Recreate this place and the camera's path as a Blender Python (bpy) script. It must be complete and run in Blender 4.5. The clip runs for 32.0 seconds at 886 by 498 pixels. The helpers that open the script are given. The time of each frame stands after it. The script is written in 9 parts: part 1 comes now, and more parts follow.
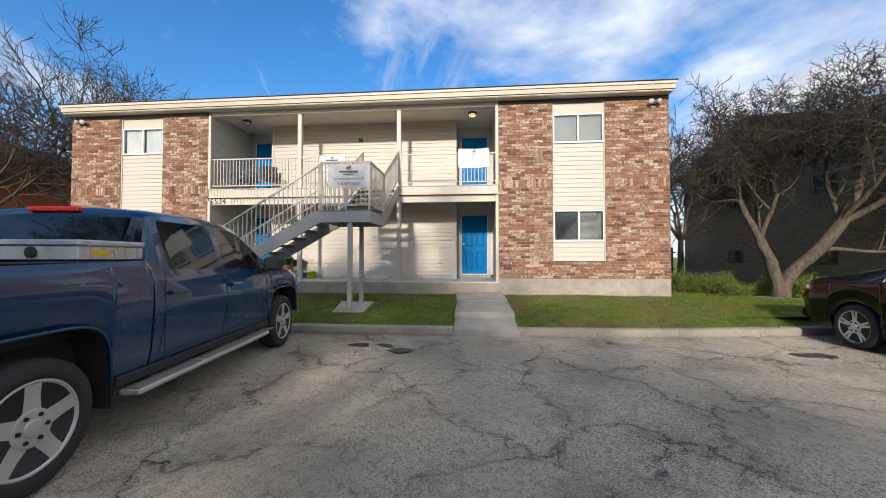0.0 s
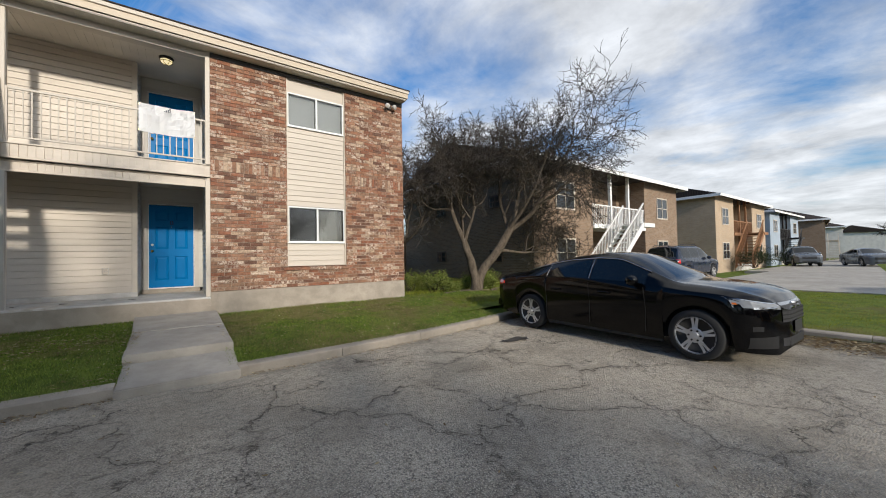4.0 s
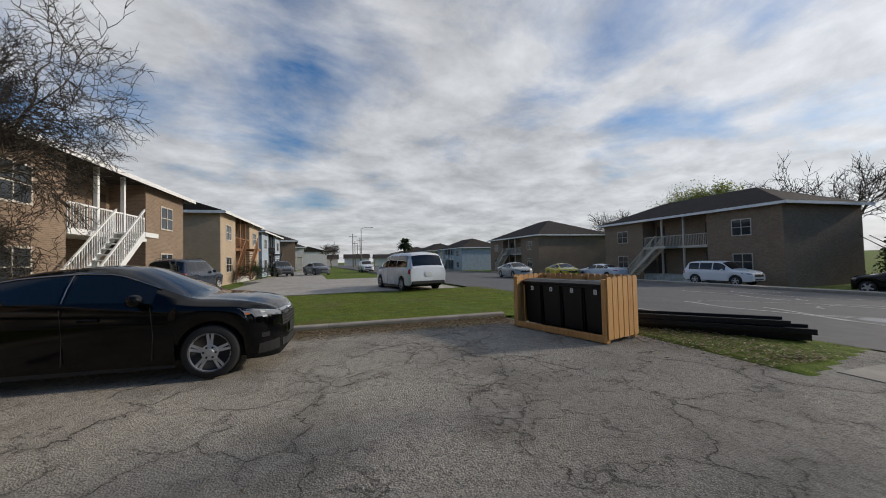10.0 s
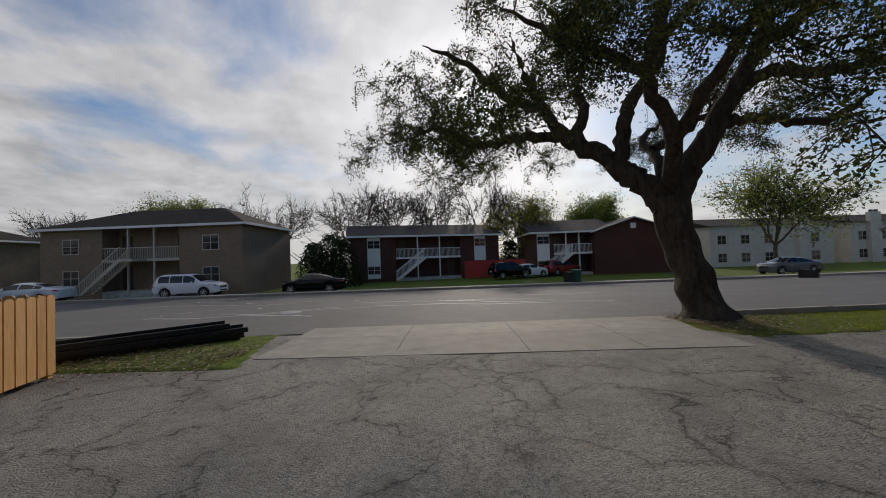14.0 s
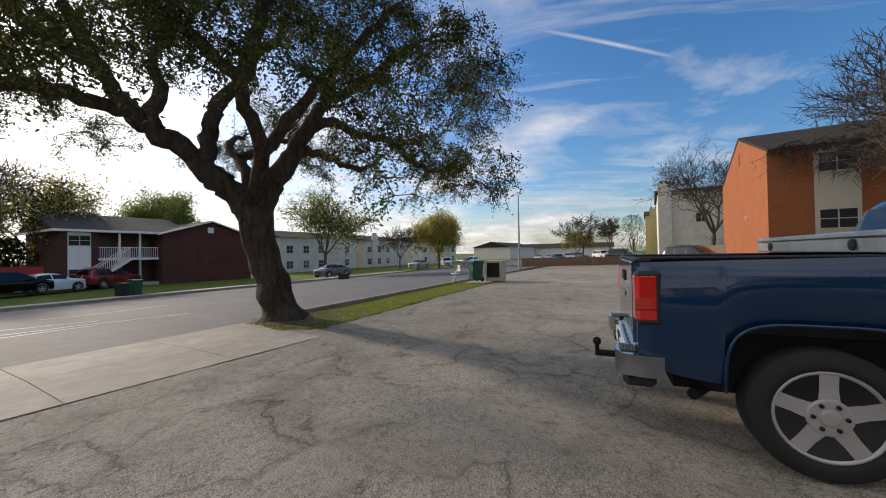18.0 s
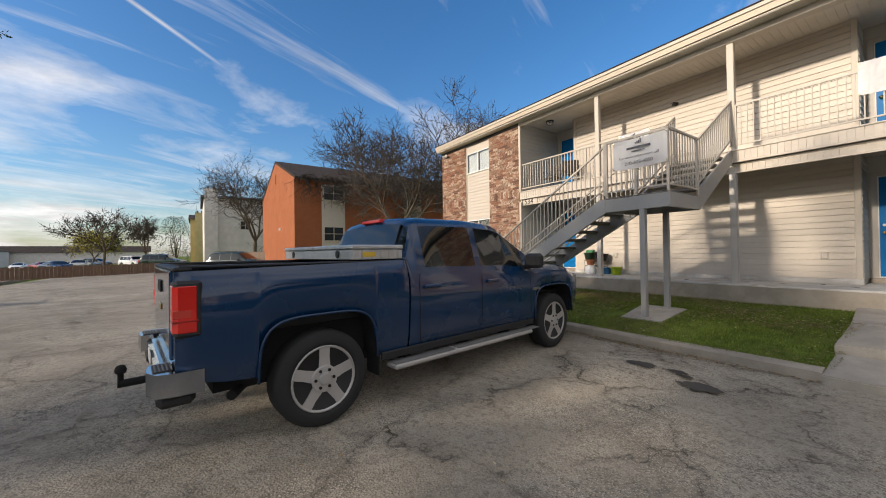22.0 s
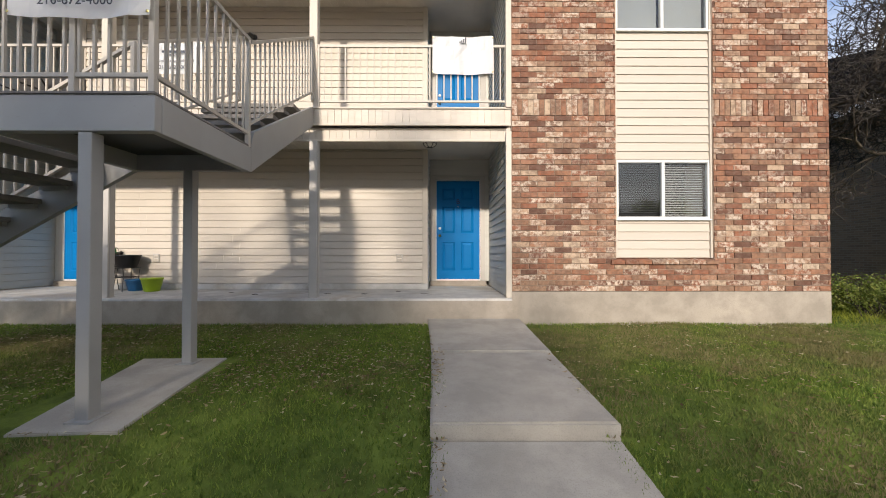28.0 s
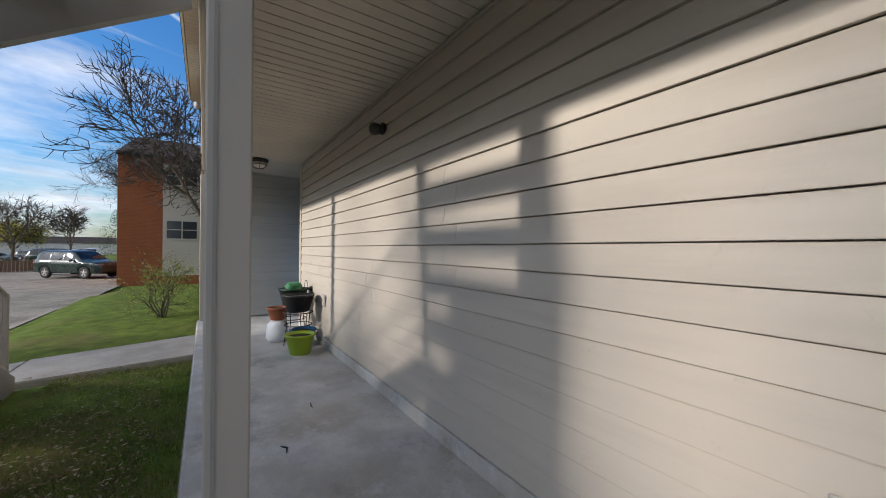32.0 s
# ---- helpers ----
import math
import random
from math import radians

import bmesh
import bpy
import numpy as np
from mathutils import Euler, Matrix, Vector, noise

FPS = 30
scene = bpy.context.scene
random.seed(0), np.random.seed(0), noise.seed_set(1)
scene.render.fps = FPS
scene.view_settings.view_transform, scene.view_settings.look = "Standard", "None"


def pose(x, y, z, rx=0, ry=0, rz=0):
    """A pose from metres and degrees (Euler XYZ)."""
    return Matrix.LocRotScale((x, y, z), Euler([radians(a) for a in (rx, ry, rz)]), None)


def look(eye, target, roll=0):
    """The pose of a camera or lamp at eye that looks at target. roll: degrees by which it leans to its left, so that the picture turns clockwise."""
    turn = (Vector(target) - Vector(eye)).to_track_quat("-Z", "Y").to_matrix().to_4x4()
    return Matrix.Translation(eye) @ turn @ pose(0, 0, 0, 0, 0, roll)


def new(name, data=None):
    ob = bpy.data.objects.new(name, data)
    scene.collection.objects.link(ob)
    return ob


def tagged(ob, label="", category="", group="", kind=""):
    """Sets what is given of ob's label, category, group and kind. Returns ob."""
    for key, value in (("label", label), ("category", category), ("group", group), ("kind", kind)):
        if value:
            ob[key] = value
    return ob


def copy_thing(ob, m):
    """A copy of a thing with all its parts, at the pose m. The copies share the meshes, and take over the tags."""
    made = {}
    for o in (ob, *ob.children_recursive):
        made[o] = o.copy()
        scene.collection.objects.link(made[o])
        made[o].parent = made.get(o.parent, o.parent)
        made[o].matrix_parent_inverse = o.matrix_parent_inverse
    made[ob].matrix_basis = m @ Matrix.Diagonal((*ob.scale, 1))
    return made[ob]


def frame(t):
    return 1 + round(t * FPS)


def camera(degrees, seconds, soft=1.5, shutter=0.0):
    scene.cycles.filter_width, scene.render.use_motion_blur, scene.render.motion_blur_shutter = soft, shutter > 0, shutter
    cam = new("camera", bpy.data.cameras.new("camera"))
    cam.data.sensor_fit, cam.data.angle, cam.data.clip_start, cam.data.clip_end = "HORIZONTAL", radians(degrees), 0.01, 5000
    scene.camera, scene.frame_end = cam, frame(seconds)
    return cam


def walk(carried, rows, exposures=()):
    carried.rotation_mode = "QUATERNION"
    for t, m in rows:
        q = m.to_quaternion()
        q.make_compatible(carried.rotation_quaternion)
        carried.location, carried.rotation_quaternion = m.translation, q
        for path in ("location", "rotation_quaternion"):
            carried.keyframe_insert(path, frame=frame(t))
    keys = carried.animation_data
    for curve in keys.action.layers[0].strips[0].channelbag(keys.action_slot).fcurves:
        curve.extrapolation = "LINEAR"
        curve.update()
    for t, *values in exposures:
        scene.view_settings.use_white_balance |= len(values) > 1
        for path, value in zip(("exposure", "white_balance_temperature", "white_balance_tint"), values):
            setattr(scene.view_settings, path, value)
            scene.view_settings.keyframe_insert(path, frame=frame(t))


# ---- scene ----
cam = camera(102.3, 32.0, soft=1.0)
PATH = [
    (0, (-0.69, -10.309, 1.441), (-0.866, -8.318, 1.487), -0.0),
    (0.5, (-0.732, -10.092, 1.47), (-0.883, -8.098, 1.502), -0.1),
    (1, (-0.73, -9.904, 1.488), (-0.889, -7.911, 1.519), -0.1),
    (1.5, (-0.746, -9.699, 1.482), (-0.682, -7.7, 1.516), -1.2),
    (2, (-0.728, -9.556, 1.473), (-0.335, -7.595, 1.513), -1.2),
    (2.5, (-0.698, -9.426, 1.484), (-0.009, -7.549, 1.524), -1.4),
    (3, (-0.625, -9.234, 1.487), (0.263, -7.443, 1.531), -1.2),
    (3.5, (-0.556, -9.128, 1.487), (0.459, -7.405, 1.537), -1.1),
    (4, (-0.479, -8.972, 1.488), (0.7, -7.358, 1.531), -1.1),
    (4.5, (-0.436, -8.845, 1.498), (0.908, -7.365, 1.549), -1.5),
    (6.5, (-0.155, -8.46, 1.544), (1.592, -7.489, 1.593), -1.1),
    (7, (-0.206, -8.412, 1.525), (1.662, -7.7, 1.581), -0.8),
    (7.5, (-0.139, -8.407, 1.523), (1.786, -7.869, 1.585), -0.7),
    (8, (-0.18, -8.426, 1.481), (1.783, -8.051, 1.543), -1.0),
    (8.5, (-0.131, -8.436, 1.484), (1.859, -8.251, 1.545), -0.9),
    (9, (-0.128, -8.513, 1.495), (1.871, -8.543, 1.557), -1.1),
    (9.5, (-0.154, -8.586, 1.469), (1.824, -8.873, 1.533), -1.4),
    (10, (-0.19, -8.704, 1.481), (1.732, -9.251, 1.542), -1.4),
    (10.5, (-0.225, -8.819, 1.472), (1.631, -9.561, 1.547), -1.4),
    (11, (-0.304, -8.886, 1.467), (1.46, -9.827, 1.527), -1.5),
    (11.5, (-0.349, -8.99, 1.446), (1.222, -10.227, 1.499), -1.7),
    (12, (-0.36, -9.078, 1.435), (0.952, -10.586, 1.494), -1.6),
    (12.5, (-0.352, -9.106, 1.433), (0.724, -10.791, 1.499), -1.6),
    (13, (-0.36, -9.163, 1.435), (0.46, -10.987, 1.5), -1.7),
    (13.5, (-0.348, -9.122, 1.431), (0.102, -11.07, 1.485), -2.0),
    (14, (-0.354, -9.135, 1.431), (-0.295, -11.134, 1.482), -2.0),
    (14.5, (-0.359, -9.156, 1.433), (-0.623, -11.138, 1.48), -2.0),
    (16.5, (-0.217, -9.142, 1.458), (-1.537, -10.644, 1.457), -1.9),
    (17, (-0.219, -9.166, 1.457), (-1.71, -10.499, 1.469), -1.5),
    (17.5, (-0.232, -9.215, 1.459), (-1.856, -10.382, 1.483), -1.3),
    (18, (-0.248, -9.289, 1.463), (-1.975, -10.297, 1.489), -1.0),
    (18.5, (-0.29, -9.359, 1.473), (-2.107, -10.193, 1.509), -1.0),
    (19, (-0.281, -9.403, 1.466), (-2.172, -10.054, 1.473), -1.0),
    (19.5, (-0.219, -9.459, 1.472), (-2.168, -9.906, 1.489), -1.0),
    (20, (-0.118, -9.479, 1.472), (-2.107, -9.687, 1.496), -1.2),
    (20.5, (-0.144, -9.443, 1.466), (-2.143, -9.387, 1.496), -0.9),
    (21, (-0.188, -9.39, 1.474), (-2.151, -9.01, 1.516), -0.9),
    (21.5, (-0.188, -9.325, 1.49), (-2.037, -8.564, 1.53), -1.1),
    (22, (-0.222, -9.265, 1.483), (-1.867, -8.128, 1.501), -0.8),
    (22.5, (-0.27, -9.154, 1.486), (-1.657, -7.713, 1.517), -0.8),
    (23, (-0.265, -9.01, 1.498), (-1.396, -7.36, 1.524), -1.0),
    (23.5, (-0.382, -8.924, 1.451), (-1.212, -7.104, 1.462), -0.7),
    (24, (-0.507, -8.878, 1.439), (-0.947, -6.927, 1.481), -0.6),
    (24.5, (-0.63, -8.838, 1.395), (-0.7, -6.84, 1.446), -1.2),
    (26.5, (-0.817, -7.245, 1.342), (-0.836, -5.246, 1.387), -0.4),
    (27, (-0.932, -6.605, 1.361), (-0.938, -4.605, 1.399), -0.4),
    (27.5, (-0.999, -5.892, 1.406), (-0.978, -3.892, 1.433), -0.6),
    (28, (-1.028, -5.208, 1.389), (-1.019, -3.208, 1.415), 0.0),
    (28.5, (-0.932, -4.527, 1.397), (-0.933, -2.527, 1.417), -0.9),
    (29, (-0.869, -3.719, 1.493), (-0.891, -1.72, 1.499), -0.5),
    (29.5, (-0.802, -2.916, 1.562), (-0.903, -0.92, 1.629), 0.2),
    (30, (-0.801, -2.093, 1.793), (-0.942, -0.098, 1.78), -0.4),
    (30.5, (-0.923, -1.468, 1.862), (-1.429, 0.467, 1.832), 0.4),
    (31, (-1.063, -0.853, 1.828), (-1.93, 0.949, 1.823), 0.1),
    (31.5, (-1.313, -0.372, 1.928), (-2.681, 1.088, 1.9), -0.2),
    (32, (-1.648, 0.047, 1.959), (-3.311, 1.158, 1.963), 0.5),
]
EXPOSURES = [(0, 0.34, 6450, 10), (2, 0.36, 6450, 10), (4, 0.02, 6450, 9), (6.5, -0.2, 6400, 9), (9, -0.25, 6500, 10), (10, -0.5, 6550, 10), (11, -0.86, 6550, 10), (12, -0.95, 6550, 10), (13, -0.95, 6600, 11), (14.5, -0.72, 6850, 13), (16.5, -0.4, 6850, 14), (18, 0.0, 6950, 14), (20, 0.3, 6850, 13), (22, 0.2, 7050, 13), (24, 0.38, 7000, 13), (26.5, 0.38, 6850, 11), (28, 0.36, 6650, 12), (29, 0.28, 6550, 12), (30, 0.2, 6450, 13), (31, 0.42, 6350, 11), (32, 0.14, 6100, 11)]

walk(cam, [(t, look(eye, target, roll)) for t, eye, target, roll in PATH], EXPOSURES)

# ---- world, sun ----
SUN_ELEV, SUN_DIR = radians(22), Vector((-0.075, -0.922, 0.377)).normalized()
world = bpy.data.worlds.new("sky")
scene.world = world
world.use_nodes = True
wn, wl = world.node_tree.nodes, world.node_tree.links
wn.clear()


def wnode(kind, **values):
    n = wn.new(kind)
    for key, value in values.items():
        if key in n.inputs:
            n.inputs[key].default_value = value
    return n


w_out, w_bg = wnode("ShaderNodeOutputWorld"), wnode("ShaderNodeBackground", Strength=0.18)
w_sky = wnode("ShaderNodeTexSky")
w_sky.sky_type, w_sky.sun_disc = "NISHITA", False
w_sky.sun_elevation, w_sky.sun_rotation = SUN_ELEV, radians(184.6)
w_sky.air_density, w_sky.dust_density, w_sky.ozone_density = 1.2, 1.2, 3.0
w_tc = wnode("ShaderNodeTexCoord")
w_sep = wnode("ShaderNodeSeparateXYZ")
wl.new(w_tc.outputs["Generated"], w_sep.inputs[0])


def wmath(op, a, b=None, clamp=False):
    n = wn.new("ShaderNodeMath")
    n.operation, n.use_clamp = op, clamp
    for i, v in enumerate((a, b)):
        if v is None:
            continue
        if isinstance(v, (int, float)):
            n.inputs[i].default_value = v
        else:
            wl.new(v, n.inputs[i])
    return n.outputs[0]


# A high cloud sheet: the direction laid onto a flat layer, so that streaks run to the horizon.
w_h = wmath("ADD", wmath("MAXIMUM", w_sep.outputs[2], 0.0), 0.16)
w_u, w_v = wmath("DIVIDE", w_sep.outputs[0], w_h), wmath("DIVIDE", w_sep.outputs[1], w_h)
w_com = wnode("ShaderNodeCombineXYZ")
wl.new(w_u, w_com.inputs[0])
wl.new(w_v, w_com.inputs[1])
w_map = wnode("ShaderNodeMapping")
w_map.vector_type = "TEXTURE"
w_map.inputs["Rotation"].default_value, w_map.inputs["Scale"].default_value = (0, 0, radians(111)), (1.0, 0.92, 1)
wl.new(w_com.outputs[0], w_map.inputs[0])
w_n1 = wnode("ShaderNodeTexNoise", Scale=1.35, Detail=9.0, Roughness=0.6, Distortion=0.25)
w_n2 = wnode("ShaderNodeTexNoise", Scale=0.62, Detail=3.0, Roughness=0.5, Distortion=0.2)
for n in (w_n1, w_n2):
    wl.new(w_map.outputs[0], n.inputs["Vector"])
# Thin towards north and west, thick round the sun in the south and over the east.
w_side = wmath("MULTIPLY_ADD", w_sep.outputs[1], -0.075)
w_side.node.inputs[2].default_value = 0.0
w_side = wmath("ADD", w_side, wmath("MULTIPLY", w_sep.outputs[0], 0.12))
w_dens = wmath("ADD", wmath("ADD", wmath("MULTIPLY", w_n1.outputs[0], 0.62), wmath("MULTIPLY", w_n2.outputs[0], 0.60)), w_side)
w_low = wmath("MULTIPLY", wmath("SUBTRACT", 0.38, w_sep.outputs[2], True), 0.36)
w_dens = wmath("ADD", w_dens, w_low)
w_ramp = wnode("ShaderNodeValToRGB")
w_ramp.color_ramp.elements[0].position, w_ramp.color_ramp.elements[1].position = 0.54, 0.73
w_ramp.color_ramp.elements[0].color, w_ramp.color_ramp.elements[1].color = (0, 0, 0, 1), (0.93, 0.93, 0.93, 1)
wl.new(w_dens, w_ramp.inputs[0])
# Thin streaks of ice cloud over the rest.
w_map2 = wnode("ShaderNodeMapping")
w_map2.vector_type = "TEXTURE"
w_map2.inputs["Rotation"].default_value, w_map2.inputs["Scale"].default_value = (0, 0, radians(111)), (2.4, 0.5, 1)
wl.new(w_com.outputs[0], w_map2.inputs[0])
w_n4 = wnode("ShaderNodeTexNoise", Scale=1.2, Detail=7.0, Roughness=0.6, Distortion=0.6)
wl.new(w_map2.outputs[0], w_n4.inputs["Vector"])
w_ice = wmath("MULTIPLY", wmath("SUBTRACT", w_n4.outputs[0], wmath("ADD", 0.515, wmath("MULTIPLY", wmath("MAXIMUM", w_sep.outputs[0], 0.0), 0.12)), True), 3.4, True)
w_cover = wmath("MAXIMUM", w_ramp.outputs[0], w_ice)
# One thin old contrail in the west.
w_al = wmath("ADD", wmath("MULTIPLY", wmath("ADD", w_u, 1.40), -0.67), wmath("MULTIPLY", wmath("ADD", w_v, 0.12), 0.743))
w_ac = wmath("ADD", wmath("MULTIPLY", wmath("ADD", w_u, 1.40), 0.743), wmath("MULTIPLY", wmath("ADD", w_v, 0.12), 0.67))
w_trail = wmath("MULTIPLY", wmath("SUBTRACT", 1.0, wmath("MULTIPLY", wmath("ABSOLUTE", w_ac), 75.0), True), wmath("SUBTRACT", 0.7, wmath("MULTIPLY", wmath("ABSOLUTE", w_al), 1.9), True))
w_cover = wmath("MAXIMUM", w_cover, w_trail)
# The clouds scatter the sun's light forward: brighter towards it.
w_dot = wnode("ShaderNodeVectorMath")
w_dot.operation = "DOT_PRODUCT"
w_dot.inputs[1].default_value = SUN_DIR
wl.new(w_tc.outputs["Generated"], w_dot.inputs[0])
w_fwd = wmath("MAXIMUM", w_dot.outputs["Value"], 0.0)
w_glow = wmath("ADD", wmath("ADD", wmath("MULTIPLY", wmath("POWER", w_fwd, 3.0), 2.2), wmath("MULTIPLY", wmath("POWER", w_fwd, 24.0), 4.0)), wmath("MULTIPLY", wmath("POWER", w_fwd, 400.0), 14.0))
w_n3 = wnode("ShaderNodeTexNoise", Scale=2.6, Detail=8.0, Roughness=0.6, Distortion=0.2)
wl.new(w_map.outputs[0], w_n3.inputs["Vector"])
w_body = wmath("ADD", wmath("MULTIPLY", wmath("SUBTRACT", w_n3.outputs[0], 0.34, True), 6.8), 3.45)
w_bright = wmath("ADD", w_glow, w_body)
w_col = wnode("ShaderNodeVectorMath")
w_col.operation = "SCALE"
w_col.inputs[0].default_value = (0.95, 0.972, 1.01)
wl.new(w_bright, w_col.inputs["Scale"])
w_tint = wnode("ShaderNodeMix")
w_tint.data_type, w_tint.blend_type = "RGBA", "MULTIPLY"
w_tint.inputs[0].default_value, w_tint.inputs[7].default_value = 1.0, (0.85, 0.96, 1.12, 1)
wl.new(w_sky.outputs[0], w_tint.inputs[6])
w_sat = wnode("ShaderNodeHueSaturation", Saturation=1.2, Value=0.82)
wl.new(w_tint.outputs[2], w_sat.inputs["Color"])
w_mix = wnode("ShaderNodeMix")
w_mix.data_type = "RGBA"
wl.new(w_cover, w_mix.inputs[0])
wl.new(w_sat.outputs[0], w_mix.inputs[6])
wl.new(w_col.outputs[0], w_mix.inputs[7])
wl.new(w_mix.outputs[2], w_bg.inputs[0])
wl.new(w_bg.outputs[0], w_out.inputs[0])

sun = new("sun", bpy.data.lights.new("sun", "SUN"))
sun.data.energy, sun.data.angle, sun.data.color = 3.6, radians(2.6), (1.0, 0.91, 0.79)
sun.rotation_euler = (-SUN_DIR).to_track_quat("-Z", "Y").to_euler()

# ---- materials ----
MATS = {}


class Tree:
    """Short hand for building a node tree."""

    def __init__(self, name):
        self.m = bpy.data.materials.new(name)
        self.m.use_nodes = True
        self.n, self.l = self.m.node_tree.nodes, self.m.node_tree.links
        self.b = self.n["Principled BSDF"]
        self.tc = self.n.new("ShaderNodeTexCoord").outputs["Object"]

    def put(self, value, socket):
        if isinstance(value, bpy.types.NodeSocket):
            self.l.new(value, socket)
        else:
            socket.default_value = value

    def noise(self, scale, detail=4.0, rough=0.55, stretch=None, vec=None, distort=0.0):
        vec = vec or self.tc
        if stretch:
            mp = self.n.new("ShaderNodeMapping")
            mp.inputs["Scale"].default_value = stretch
            self.l.new(vec, mp.inputs[0])
            vec = mp.outputs[0]
        t = self.n.new("ShaderNodeTexNoise")
        t.inputs["Scale"].default_value, t.inputs["Detail"].default_value, t.inputs["Roughness"].default_value = scale, detail, rough
        t.inputs["Distortion"].default_value = distort
        self.l.new(vec, t.inputs["Vector"])
        return t.outputs[0]

    def voronoi(self, scale, feature="F1", vec=None, out="Distance"):
        t = self.n.new("ShaderNodeTexVoronoi")
        t.feature = feature
        t.inputs["Scale"].default_value = scale
        self.l.new(vec or self.tc, t.inputs["Vector"])
        return t.outputs[out]

    def ramp(self, value, stops):
        r = self.n.new("ShaderNodeValToRGB")
        e = r.color_ramp.elements
        while len(e) < len(stops):
            e.new(0.5)
        for k, (p, c) in enumerate(stops):
            e[k].position = p
            e[k].color = (*(c if isinstance(c, tuple) else (c, c, c)), 1)
        self.put(value, r.inputs[0])
        return r.outputs[0]

    def mix(self, f, a, b, mode="MIX"):
        x = self.n.new("ShaderNodeMix")
        x.data_type, x.blend_type = "RGBA", mode
        self.put(f, x.inputs[0])
        for v, s in ((a, x.inputs[6]), (b, x.inputs[7])):
            self.put((*v, 1) if isinstance(v, tuple) else v, s)
        return x.outputs[2]

    def math(self, op, a, b=0.0, clamp=False):
        x = self.n.new("ShaderNodeMath")
        x.operation, x.use_clamp = op, clamp
        self.put(a, x.inputs[0])
        self.put(b, x.inputs[1])
        return x.outputs[0]

    def rand(self):
        """A number for each piece, whether it is an object of its own or an island of a joined mesh."""
        return self.math("FRACT", self.math("ADD", self.n.new("ShaderNodeObjectInfo").outputs["Random"], self.n.new("ShaderNodeNewGeometry").outputs["Random Per Island"]))

    def own(self, r):
        """Coordinates shifted for each piece, so that no two carry the same marks."""
        c = self.n.new("ShaderNodeCombineXYZ")
        for i, k in enumerate((57.0, 91.0, 33.0)):
            self.put(self.math("MULTIPLY", r, k), c.inputs[i])
        a = self.n.new("ShaderNodeVectorMath")
        self.l.new(self.tc, a.inputs[0])
        self.l.new(c.outputs[0], a.inputs[1])
        self.tc = a.outputs[0]

    def bump(self, height, strength=0.3, dist=0.01):
        x = self.n.new("ShaderNodeBump")
        x.inputs["Strength"].default_value, x.inputs["Distance"].default_value = strength, dist
        self.l.new(height, x.inputs["Height"])
        self.l.new(x.outputs[0], self.b.inputs["Normal"])

    def done(self, color, rough=0.6, metal=0.0, spec=None, coat=None):
        self.put((*color, 1) if isinstance(color, tuple) else color, self.b.inputs["Base Color"])
        self.put(rough, self.b.inputs["Roughness"])
        self.b.inputs["Metallic"].default_value = metal
        if spec is not None:
            self.b.inputs["Specular IOR Level"].default_value = spec
        if coat is not None:
            self.b.inputs["Coat Weight"].default_value = coat
            self.b.inputs["Coat Roughness"].default_value = 0.04
        return self.m


def shade(c, f):
    return tuple(min(1.0, v * f) for v in c)


def plain(name, c, rough=0.6, metal=0.0, wear=0.12, scale=6.0, bump=0.05, coat=None, spec=None):
    """Painted, cast or moulded surfaces: slight tone drift, fine grain and uneven gloss."""
    if name not in MATS:
        t = Tree(name)
        big, fine = t.noise(scale * 0.25, 3), t.noise(scale * 8, 5)
        col = t.mix(t.ramp(big, [(0.3, 0.0), (0.7, 1.0)]), shade(c, 1 - wear), shade(c, 1 + wear * 0.6))
        col = t.mix(t.ramp(fine, [(0.62, 0.0), (0.8, 0.5)]), col, shade(c, 1 - 2 * wear))
        if bump:
            t.bump(fine, bump, 0.004)
        MATS[name] = t.done(col, t.ramp(big, [(0.2, max(0.02, rough - 0.06)), (0.8, min(1, rough + 0.08))]), metal, spec, coat)
    return MATS[name]


